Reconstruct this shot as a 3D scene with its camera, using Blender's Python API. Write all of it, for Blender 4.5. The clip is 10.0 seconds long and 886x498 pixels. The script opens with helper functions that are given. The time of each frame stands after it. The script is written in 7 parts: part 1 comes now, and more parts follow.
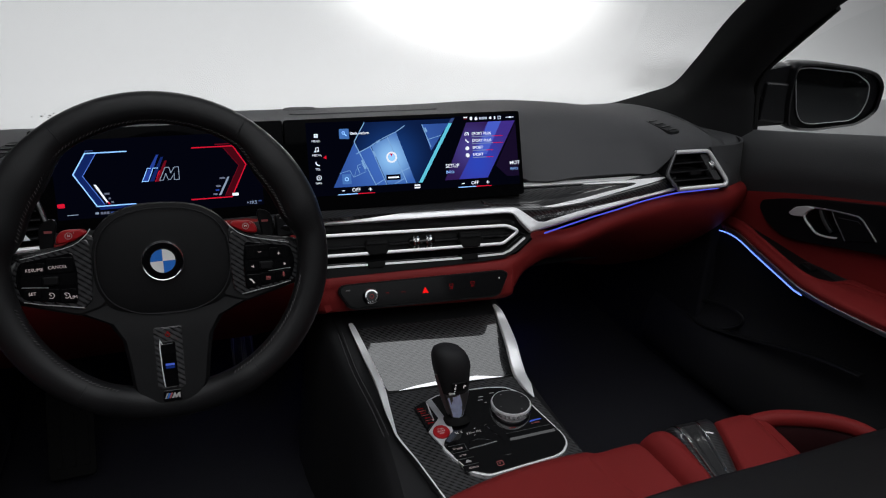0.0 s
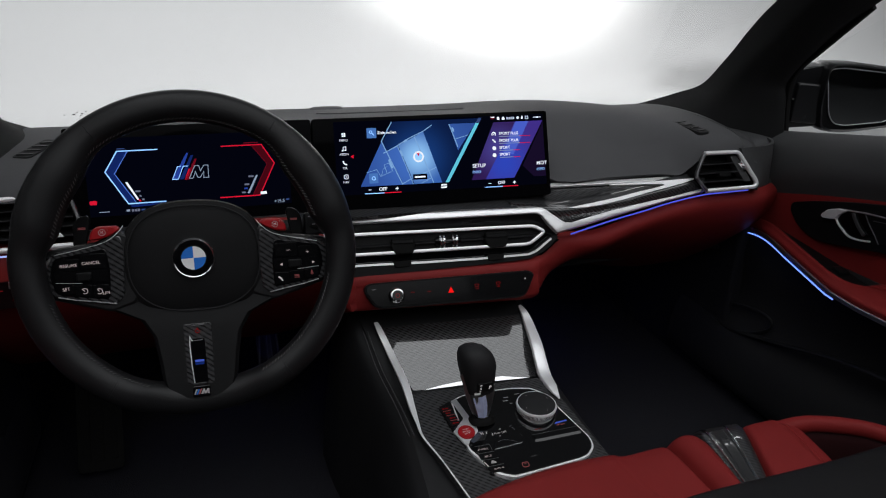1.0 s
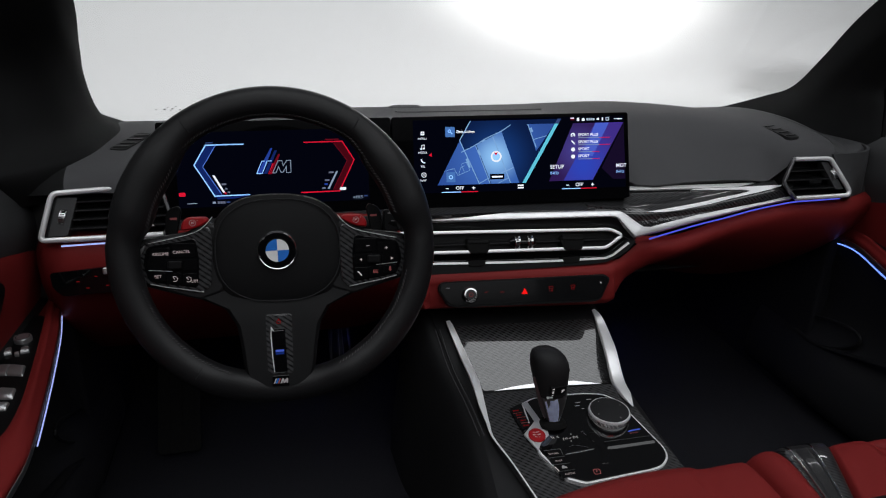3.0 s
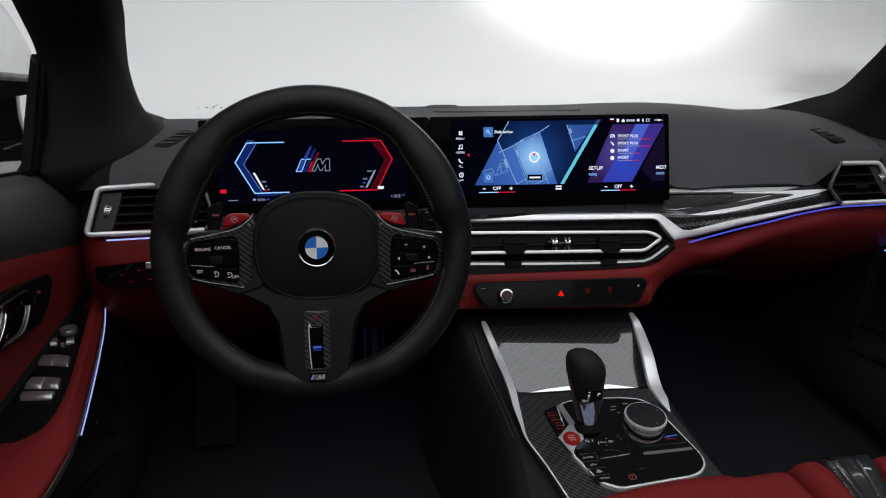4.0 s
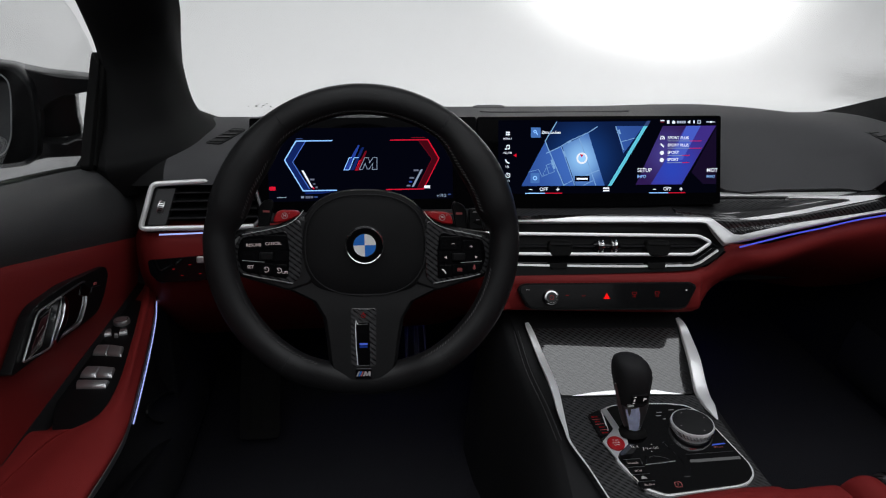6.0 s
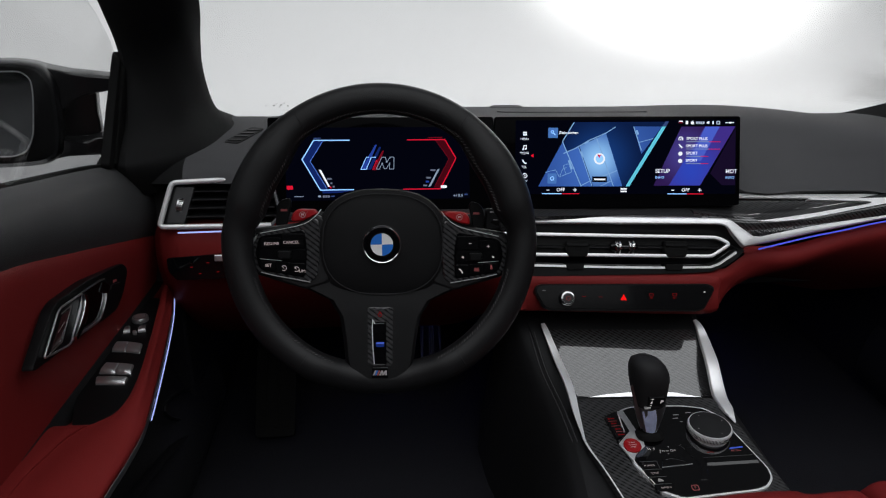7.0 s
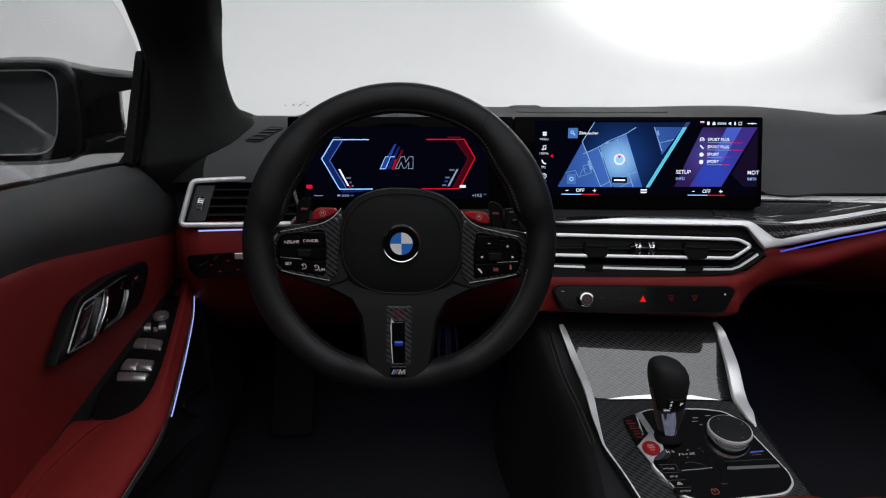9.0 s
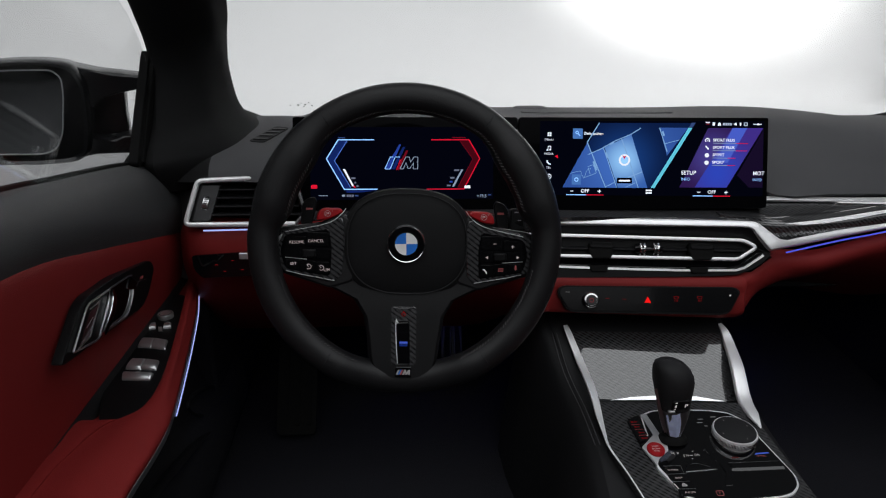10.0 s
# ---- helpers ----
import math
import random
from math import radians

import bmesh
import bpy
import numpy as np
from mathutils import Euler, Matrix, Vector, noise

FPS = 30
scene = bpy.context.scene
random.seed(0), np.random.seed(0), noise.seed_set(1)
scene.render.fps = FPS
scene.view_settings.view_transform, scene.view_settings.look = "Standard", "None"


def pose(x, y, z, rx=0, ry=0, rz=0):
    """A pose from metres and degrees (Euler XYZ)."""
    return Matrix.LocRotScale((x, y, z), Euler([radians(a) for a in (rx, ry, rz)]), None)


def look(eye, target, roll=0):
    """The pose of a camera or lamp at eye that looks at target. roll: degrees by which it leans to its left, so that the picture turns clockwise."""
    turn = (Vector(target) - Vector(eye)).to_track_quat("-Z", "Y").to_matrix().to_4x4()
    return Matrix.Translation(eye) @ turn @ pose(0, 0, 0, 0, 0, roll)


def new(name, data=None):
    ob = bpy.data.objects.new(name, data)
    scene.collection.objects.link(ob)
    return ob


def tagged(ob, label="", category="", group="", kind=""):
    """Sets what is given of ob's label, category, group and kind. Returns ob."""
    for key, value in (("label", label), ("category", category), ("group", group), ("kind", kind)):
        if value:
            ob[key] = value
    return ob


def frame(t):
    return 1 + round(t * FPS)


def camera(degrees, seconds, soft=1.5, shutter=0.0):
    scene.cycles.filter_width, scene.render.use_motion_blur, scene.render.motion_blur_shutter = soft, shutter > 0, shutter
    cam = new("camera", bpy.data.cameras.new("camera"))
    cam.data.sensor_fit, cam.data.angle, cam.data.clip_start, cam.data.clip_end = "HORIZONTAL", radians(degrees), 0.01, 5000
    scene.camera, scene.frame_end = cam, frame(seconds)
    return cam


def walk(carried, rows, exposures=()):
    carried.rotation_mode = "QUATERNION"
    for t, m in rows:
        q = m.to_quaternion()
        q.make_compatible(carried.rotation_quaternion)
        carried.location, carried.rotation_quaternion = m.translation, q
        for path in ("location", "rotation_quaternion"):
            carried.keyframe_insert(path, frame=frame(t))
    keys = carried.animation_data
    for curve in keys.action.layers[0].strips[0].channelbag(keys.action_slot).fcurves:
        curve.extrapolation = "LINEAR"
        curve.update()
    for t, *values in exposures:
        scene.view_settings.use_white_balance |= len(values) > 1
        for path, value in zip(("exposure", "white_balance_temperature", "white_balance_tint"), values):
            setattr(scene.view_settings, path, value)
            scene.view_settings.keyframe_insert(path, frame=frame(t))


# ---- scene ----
cam = camera(64.3, 10.0, soft=1.15)
PATH = [
    (0, (-0.3352, -0.1068, 1.1590), (0.3266, 1.6215, 0.4006), 1.95),
    (0.5, (-0.3389, -0.1047, 1.1583), (0.3009, 1.6317, 0.3997), 1.87),
    (1, (-0.3427, -0.1029, 1.1576), (0.2633, 1.6451, 0.3979), 1.79),
    (1.5, (-0.3465, -0.1013, 1.1570), (0.2204, 1.6593, 0.3961), 1.72),
    (2, (-0.3504, -0.0999, 1.1564), (0.1703, 1.6742, 0.3938), 1.64),
    (2.5, (-0.3541, -0.0987, 1.1559), (0.1238, 1.6870, 0.3924), 1.56),
    (3, (-0.3578, -0.0976, 1.1554), (0.0717, 1.7003, 0.3919), 1.49),
    (4.5, (-0.3675, -0.0955, 1.1537), (-0.0613, 1.7268, 0.3887), 1.28),
    (5, (-0.3703, -0.0951, 1.1532), (-0.0908, 1.7315, 0.3880), 1.22),
    (5.5, (-0.3728, -0.0948, 1.1526), (-0.1160, 1.7354, 0.3880), 1.17),
    (7, (-0.3786, -0.0942, 1.1509), (-0.1845, 1.7443, 0.3878), 1.03),
    (7.5, (-0.3800, -0.0941, 1.1504), (-0.1979, 1.7457, 0.3873), 1.00),
    (8, (-0.3812, -0.0940, 1.1499), (-0.2120, 1.7474, 0.3878), 0.97),
    (8.5, (-0.3822, -0.0938, 1.1496), (-0.2228, 1.7484, 0.3875), 0.95),
    (9, (-0.3831, -0.0936, 1.1494), (-0.2328, 1.7494, 0.3872), 0.95),
    (9.5, (-0.3840, -0.0933, 1.1493), (-0.2402, 1.7505, 0.3880), 0.95),
    (10, (-0.3848, -0.0929, 1.1495), (-0.2442, 1.7509, 0.3875), 0.96),
]
walk(cam, [(t, look(eye, target, roll)) for t, eye, target, roll in PATH])

# ---- light ----
world = bpy.data.worlds.new("studio_air")
scene.world = world
world.use_nodes = True
world.node_tree.nodes["Background"].inputs[0].default_value = (0.93, 0.96, 1.0, 1)
world.node_tree.nodes["Background"].inputs[1].default_value = 0.08


def lamp(name, kind, m, power, colour=(1, 1, 1), **kw):
    data = bpy.data.lights.new(name, kind)
    data.energy, data.color = power, colour
    if kind == "AREA":
        data.shape, data.size, data.size_y, data.spread = "RECTANGLE", kw["w"], kw["h"], radians(kw.get("spread", 180))
    if kind == "SPOT":
        data.spot_size, data.spot_blend, data.shadow_soft_size = radians(kw["cone"]), 1.0, 0.3
    ob = new(name, data)
    ob.matrix_basis = m
    return ob


# a lamp that washes the far wall, and a softbox over the open roof
lamp("wall_flood", "AREA", look((1.0, 4.6, 4.6), (1.0, 7.8, 0.9)), 315, (0.97, 0.98, 1.0), w=11.4, h=1.0)
lamp("wall_wash_lamp", "SPOT", look((2.55, 2.4, 3.6), (2.95, 7.8, 2.1)), 3350, (1, 0.99, 0.98), cone=48)
lamp("roof_softbox", "AREA", pose(0.25, -1.42, 2.6), 101, (0.95, 0.97, 1.0), w=4.8, h=4.6, spread=145)
scene.view_settings.exposure = 0.0

# ---- materials ----


def material(name, base, rough=0.5, metal=0.0, coat=0.0, coat_rough=0.05, grain=0.0, grain_size=400.0, vary=0.12, vary_size=9.0, spec=0.5):
    m = bpy.data.materials.new(name)
    m.use_nodes = True
    nt = m.node_tree
    b = nt.nodes["Principled BSDF"]
    b.inputs["Roughness"].default_value, b.inputs["Metallic"].default_value = rough, metal
    b.inputs["Coat Weight"].default_value, b.inputs["Coat Roughness"].default_value = coat, coat_rough
    b.inputs["Specular IOR Level"].default_value = spec
    co = nt.nodes.new("ShaderNodeTexCoord")
    big = nt.nodes.new("ShaderNodeTexNoise")
    big.inputs["Scale"].default_value, big.inputs["Detail"].default_value = vary_size, 5
    nt.links.new(co.outputs["Object"], big.inputs["Vector"])
    ramp = nt.nodes.new("ShaderNodeMapRange")
    ramp.inputs["To Min"].default_value, ramp.inputs["To Max"].default_value = 1 - vary, 1 + vary
    nt.links.new(big.outputs["Fac"], ramp.inputs["Value"])
    mul = nt.nodes.new("ShaderNodeMix")
    mul.data_type, mul.blend_type = "RGBA", "MULTIPLY"
    mul.inputs["Factor"].default_value = 1
    mul.inputs["A"].default_value = (*base, 1)
    nt.links.new(ramp.outputs["Result"], mul.inputs["B"])
    nt.links.new(mul.outputs["Result"], b.inputs["Base Color"])
    rr = nt.nodes.new("ShaderNodeMapRange")
    rr.inputs["To Min"].default_value, rr.inputs["To Max"].default_value = max(0.0, rough - 0.06), min(1.0, rough + 0.06)
    nt.links.new(big.outputs["Fac"], rr.inputs["Value"])
    nt.links.new(rr.outputs["Result"], b.inputs["Roughness"])
    if grain:
        fine = nt.nodes.new("ShaderNodeTexVoronoi")
        fine.inputs["Scale"].default_value = grain_size
        nt.links.new(co.outputs["Object"], fine.inputs["Vector"])
        bump = nt.nodes.new("ShaderNodeBump")
        bump.inputs["Strength"].default_value, bump.inputs["Distance"].default_value = grain, 0.0006
        nt.links.new(fine.outputs["Distance"], bump.inputs["Height"])
        nt.links.new(bump.outputs["Normal"], b.inputs["Normal"])
    return m


def carbon_material(name, pitch):
    """Twill weave under clear lacquer: two thread directions in slanting steps."""
    m = material(name, (0.012, 0.012, 0.013), 0.35, 0.0, 1.0, 0.03, vary=0.05, spec=0.2)
    nt = m.node_tree
    b = nt.nodes["Principled BSDF"]
    b.inputs["Coat IOR"].default_value = 1.74
    co = nt.nodes["Texture Coordinate"]
    wave = nt.nodes.new("ShaderNodeTexWave")
    wave.bands_direction = "DIAGONAL"
    wave.inputs["Scale"].default_value = 0.363 / pitch
    nt.links.new(co.outputs["Object"], wave.inputs["Vector"])
    turn = nt.nodes.new("ShaderNodeVectorMath")
    turn.operation = "MULTIPLY"
    turn.inputs[1].default_value = (1, -1, -1)
    nt.links.new(co.outputs["Object"], turn.inputs[0])
    cross = nt.nodes.new("ShaderNodeTexWave")
    cross.bands_direction = "DIAGONAL"
    cross.inputs["Scale"].default_value = 0.5 * 0.363 / pitch
    nt.links.new(turn.outputs[0], cross.inputs["Vector"])
    both = nt.nodes.new("ShaderNodeMath")
    both.operation = "MULTIPLY_ADD"
    both.inputs[1].default_value = 0.22
    nt.links.new(cross.outputs["Fac"], both.inputs[0])
    nt.links.new(wave.outputs["Fac"], both.inputs[2])
    mix = nt.nodes.new("ShaderNodeMix")
    mix.data_type = "RGBA"
    mix.inputs["A"].default_value, mix.inputs["B"].default_value = (0.0025, 0.0025, 0.0027, 1), (0.036, 0.036, 0.038, 1)
    nt.links.new(both.outputs[0], mix.inputs["Factor"])
    nt.links.new(mix.outputs["Result"], b.inputs["Base Color"])
    return m


def glow(name, colour, power):
    m = bpy.data.materials.new(name)
    m.use_nodes = True
    nt = m.node_tree
    nt.nodes.remove(nt.nodes["Principled BSDF"])
    e = nt.nodes.new("ShaderNodeEmission")
    e.inputs[0].default_value, e.inputs[1].default_value = (*colour, 1), power
    nt.links.new(e.outputs[0], nt.nodes["Material Output"].inputs[0])
    return m


def glow_spot(name, centre, radius, inner, outer, power=0.9):
    """A lit screen field that brightens towards one place on it."""
    m = glow(name, outer, power)
    nt = m.node_tree
    e = nt.nodes["Emission"]
    co = nt.nodes.new("ShaderNodeTexCoord")
    dist = nt.nodes.new("ShaderNodeVectorMath")
    dist.operation = "DISTANCE"
    dist.inputs[1].default_value = centre
    nt.links.new(co.outputs["Object"], dist.inputs[0])
    ramp = nt.nodes.new("ShaderNodeMapRange")
    ramp.interpolation_type = "SMOOTHSTEP"
    ramp.inputs["From Max"].default_value = radius
    nt.links.new(dist.outputs["Value"], ramp.inputs["Value"])
    mix = nt.nodes.new("ShaderNodeMix")
    mix.data_type = "RGBA"
    mix.inputs["A"].default_value, mix.inputs["B"].default_value = (*inner, 1), (*outer, 1)
    nt.links.new(ramp.outputs["Result"], mix.inputs["Factor"])
    nt.links.new(mix.outputs["Result"], e.inputs[0])
    return m


RED = material("red_leather", (0.176, 0.0160, 0.0158), 0.52, spec=0.11, grain=0.35, grain_size=900, vary=0.1)
BLACK = material("black_leather", (0.013, 0.013, 0.014), 0.58, grain=0.4, grain_size=800, vary=0.12, spec=0.18)
DOOR_PAD = material("door_pad_leather", (0.050, 0.0505, 0.0525), 0.58, grain=0.4, grain_size=800, vary=0.12, spec=0.22)
# the blue light on the selector neck is put into this steel's colour
NECK = material("steel_tinted_blue_sheen", (0.62, 0.70, 0.98), 0.36, 0.45, coat=0.5, vary=0.45, vary_size=90)
WHEEL_LEATHER = material("smooth_black_leather", (0.0085, 0.0085, 0.0092), 0.40, grain=0.25, grain_size=1200, vary=0.12, spec=0.26)
AIRBAG = material("airbag_cover_skin", (0.0066, 0.0066, 0.0071), 0.55, grain=0.3, grain_size=1400, vary=0.1, spec=0.12)
PAD = material("dash_pad", (0.080, 0.080, 0.084), 0.66, grain=0.4, grain_size=700, vary=0.08, spec=0.08)
PLASTIC = material("dark_plastic", (0.010, 0.010, 0.011), 0.42, grain=0.15, grain_size=900, spec=0.2)
SOFT_PLASTIC = material("matt_plastic", (0.014, 0.014, 0.015), 0.7, grain=0.2, spec=0.2)
GLOSS = material("piano_black", (0.0025, 0.0025, 0.003), 0.3, coat=1.0, coat_rough=0.02, vary=0.03, spec=0.0)
SCREEN_GLASS = material("screen_glass", (0.002, 0.002, 0.0025), 0.3, coat=0.12, coat_rough=0.03, vary=0.03, spec=0.0)
SATIN = material("satin_aluminium", (0.80, 0.80, 0.81), 0.33, 1.0, vary=0.05, vary_size=30)
BRIGHT_SATIN = material("bead_blasted_aluminium", (0.86, 0.86, 0.87), 0.36, 0.55, vary=0.05, vary_size=30)
RAIL = material("brushed_rail", (0.90, 0.90, 0.91), 0.38, 0.5, vary=0.05, vary_size=30)
CHROME = material("chrome", (0.75, 0.75, 0.76), 0.10, 1.0, vary=0.03)
CARPET = material("carpet", (0.014, 0.014, 0.017), 0.95, grain=1.0, grain_size=500, spec=0.1)
RUBBER = material("rubber", (0.006, 0.006, 0.006), 0.8, spec=0.1)
SILVER = material("silver_paint", (0.52, 0.52, 0.53), 0.45, 0.65, vary=0.06, vary_size=60)
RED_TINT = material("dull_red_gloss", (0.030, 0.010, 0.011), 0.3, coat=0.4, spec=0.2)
SWITCH = material("brushed_switch_metal", (0.62, 0.62, 0.63), 0.38, 0.9, vary=0.08, vary_size=80)
SLATE = material("slate_plastic", (0.035, 0.035, 0.037), 0.42, spec=0.35)
SMOKED = material("smoked_lacquer", (0.020, 0.020, 0.021), 0.22, coat=0.8, coat_rough=0.06, vary=0.1, vary_size=40)
GUNMETAL = material("gunmetal", (0.16, 0.16, 0.165), 0.36, 0.9, vary=0.05)
CLIMATE_BLACK = material("dark_gloss_panel", (0.0025, 0.0025, 0.003), 0.25, coat=0.2, coat_rough=0.08, vary=0.05, spec=0.1)
SATIN_BLACK = material("satin_black", (0.005, 0.005, 0.0055), 0.40, spec=0.12)
FABRIC = material("pillar_fabric", (0.0085, 0.0085, 0.009), 0.85, grain=0.5, grain_size=1500, spec=0.2)
CARBON = carbon_material("carbon_fibre", 0.0046)
STITCH = material("pale_grey_thread", (0.085, 0.082, 0.082), 0.7)
THREAD = material("grey_thread", (0.05, 0.048, 0.048), 0.7)
RED_THREAD = material("dark_red_thread", (0.030, 0.009, 0.009), 0.7)
RED_GLOSS = material("red_anodised", (0.27, 0.007, 0.010), 0.4, coat=0.08, spec=0.15)
PRINT = material("pale_print", (0.30, 0.285, 0.285), 0.6)
PRINT_RED = material("red_print", (0.34, 0.07, 0.07), 0.6)
BADGE_BLUE = material("blue_enamel", (0.02, 0.15, 0.55), 0.25, coat=0.8)
BADGE_WHITE = material("white_enamel", (0.72, 0.72, 0.72), 0.25, coat=0.8)
WALL = material("studio_wall_paint", (0.80, 0.80, 0.80), 0.9, vary=0.02, vary_size=0.6)
FLOOR = material("studio_floor_paint", (0.32, 0.32, 0.325), 0.45, vary=0.04, vary_size=1.5)


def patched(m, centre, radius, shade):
    """Paints a soft-edged dark zone into the colour, for blurred darkness up the cove."""
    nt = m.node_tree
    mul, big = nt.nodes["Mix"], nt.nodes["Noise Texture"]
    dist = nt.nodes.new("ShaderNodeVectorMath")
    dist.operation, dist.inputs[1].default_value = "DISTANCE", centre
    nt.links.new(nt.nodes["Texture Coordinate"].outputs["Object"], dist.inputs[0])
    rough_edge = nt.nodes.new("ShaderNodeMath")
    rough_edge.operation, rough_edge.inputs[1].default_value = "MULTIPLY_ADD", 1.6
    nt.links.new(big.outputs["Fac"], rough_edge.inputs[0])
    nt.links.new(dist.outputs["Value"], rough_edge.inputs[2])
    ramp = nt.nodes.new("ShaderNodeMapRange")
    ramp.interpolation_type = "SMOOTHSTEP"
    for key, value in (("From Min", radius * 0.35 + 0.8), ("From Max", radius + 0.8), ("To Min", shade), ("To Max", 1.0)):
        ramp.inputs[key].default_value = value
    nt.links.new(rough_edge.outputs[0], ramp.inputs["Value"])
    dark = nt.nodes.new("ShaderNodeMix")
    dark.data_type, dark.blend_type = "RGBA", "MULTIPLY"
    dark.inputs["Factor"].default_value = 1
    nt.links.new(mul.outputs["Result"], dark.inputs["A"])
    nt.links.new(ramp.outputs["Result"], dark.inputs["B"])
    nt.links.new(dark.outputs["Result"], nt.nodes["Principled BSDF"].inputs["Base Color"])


# darkening painted into the cove's colour, low on the right
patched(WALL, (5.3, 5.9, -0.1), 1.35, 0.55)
CURTAIN = material("black_curtain", (0.012, 0.012, 0.013), 0.95, vary=0.2, vary_size=2.0, spec=0.1)
PAINT = material("black_car_paint", (0.006, 0.006, 0.007), 0.3, coat=0.5, coat_rough=0.03, vary=0.05, spec=0.15)
GLASS = bpy.data.materials.new("clear_glass")
GLASS.use_nodes = True
GLASS.node_tree.nodes.remove(GLASS.node_tree.nodes["Principled BSDF"])
_mix, _clear, _gloss, _edge, _pow, _fac = [GLASS.node_tree.nodes.new("ShaderNode" + k) for k in ("MixShader", "BsdfTransparent", "BsdfGlossy", "LayerWeight", "Math", "Math")]
_clear.inputs[0].default_value, _gloss.inputs["Roughness"].default_value, _edge.inputs["Blend"].default_value = (0.985, 0.99, 0.988, 1), 0.0, 0.5
_pow.operation, _fac.operation = "POWER", "MULTIPLY_ADD"
_pow.inputs[1].default_value, _fac.inputs[1].default_value, _fac.inputs[2].default_value = 5.0, 0.65, 0.010
for _a, _b in ((_edge.outputs["Facing"], _pow.inputs[0]), (_pow.outputs[0], _fac.inputs[0]), (_fac.outputs[0], _mix.inputs[0]), (_clear.outputs[0], _mix.inputs[1]), (_gloss.outputs[0], _mix.inputs[2]), (_mix.outputs[0], GLASS.node_tree.nodes["Material Output"].inputs[0])):
    GLASS.node_tree.links.new(_a, _b)
MIRROR = material("mirror_glass", (0.125, 0.13, 0.133), 0.015, 1.0, vary=0.01)

G_SCREEN = glow("screen_black", (0.0009, 0.0012, 0.0042), 1.0)
G_BLUE = glow("light_strip_blue", (0.11, 0.13, 0.85), 0.75)
G_DOOR = glow("light_strip_pale_blue", (0.15, 0.27, 1.0), 1.7)
G_PALEBLUE = glow("light_strip_pale", (0.42, 0.50, 1.0), 0.95)
G_WHITE = glow("screen_white", (0.85, 0.90, 1.0), 1.0)
G_GREY = glow("screen_grey", (0.30, 0.38, 0.52), 0.8)
G_RED = glow("screen_red", (0.80, 0.01, 0.04), 0.8)
G_BAND = glow("screen_band_blue", (0.010, 0.030, 0.19), 0.6)
G_DIMRED = glow("screen_dim_red", (0.30, 0.008, 0.025), 0.45)
G_FAINTRED = glow("screen_faint_red", (0.16, 0.006, 0.018), 0.35)
G_LINE = glow("screen_line_blue", (0.10, 0.22, 0.80), 0.9)
G_DIMBLUE = glow("screen_dim_blue", (0.05, 0.09, 0.26), 0.7)
G_DIMWHITE = glow("screen_dim_white", (0.16, 0.18, 0.26), 0.8)
G_TILEPALE = glow("screen_button_blue", (0.07, 0.19, 0.52), 0.9)
G_TILELIT = glow("screen_band_light", (0.07, 0.12, 0.62), 0.9)
G_ICE = glow("screen_ice_blue", (0.26, 0.52, 1.0), 1.25)
G_CYAN = glow("screen_cyan", (0.13, 0.62, 0.82), 0.9)
G_ROAD = glow("screen_road", (0.22, 0.42, 0.75), 0.9)
G_DEEP = glow("screen_deep_blue", (0.02, 0.055, 0.34), 0.9)
G_PLUM = glow("screen_plum", (0.010, 0.005, 0.024), 0.8)
G_DIMICE = glow("screen_soft_white", (0.45, 0.52, 0.66), 0.9)
G_ICON = glow("button_red_light", (0.55, 0.02, 0.025), 0.22)
G_HAZARD = glow("hazard_red_light", (1.0, 0.01, 0.01), 0.9)
G_PALE = glow("button_white_light", (0.9, 0.85, 0.85), 0.45)
G_FOOT = glow("footwell_blue_light", (0.05, 0.09, 1.0), 26.0)
G_TEXT = glow("button_backlight", (0.80, 0.66, 0.66), 0.5)
G_TINY = glow("selector_blue_light", (0.10, 0.18, 0.9), 0.5)

# ---- building helpers ----


def thing(name, at, label, category, group="", kind=""):
    ob = new(name)
    ob.empty_display_size = 0.05
    ob.matrix_basis = Matrix.Translation(at)
    return tagged(ob, label, category, group, kind)


def part(name, bm, mat, parent=None, label="", flat=False):
    me = bpy.data.meshes.new(name)
    bmesh.ops.recalc_face_normals(bm, faces=bm.faces[:])
    for f in bm.faces:
        f.smooth = not flat
    for e in bm.edges:
        fs = e.link_faces
        e.smooth = len(fs) == 2 and fs[0].normal.angle(fs[1].normal, 0.0) < radians(38) and max(len(fs[0].verts), len(fs[1].verts)) <= 4
    bm.to_mesh(me)
    bm.free()
    me.materials.append(mat)
    ob = new(name, me)
    if parent is not None:
        ob.parent = parent
        if parent.type == "EMPTY":
            ob.matrix_parent_inverse = parent.matrix_basis.inverted()
    return tagged(ob, label)


def plane_at(o, tilt=0.0, yaw=0.0):
    """A drawing plane through o: u to the right, v up, leaning back by tilt degrees and turned by yaw to the left; n towards the driver."""
    a, b = radians(tilt), radians(yaw)
    u = Vector((math.cos(b), -math.sin(b), 0))
    v = Vector((math.sin(b) * math.sin(a), math.cos(b) * math.sin(a), math.cos(a)))
    n = u.cross(v)
    m = Matrix((u, v, n)).transposed().to_4x4()
    m.translation = o
    return m


def on(m, u, v, n=0.0):
    """Millimetres on a drawing plane to a place in the world."""
    return m @ Vector((u / 1000, v / 1000, n / 1000))


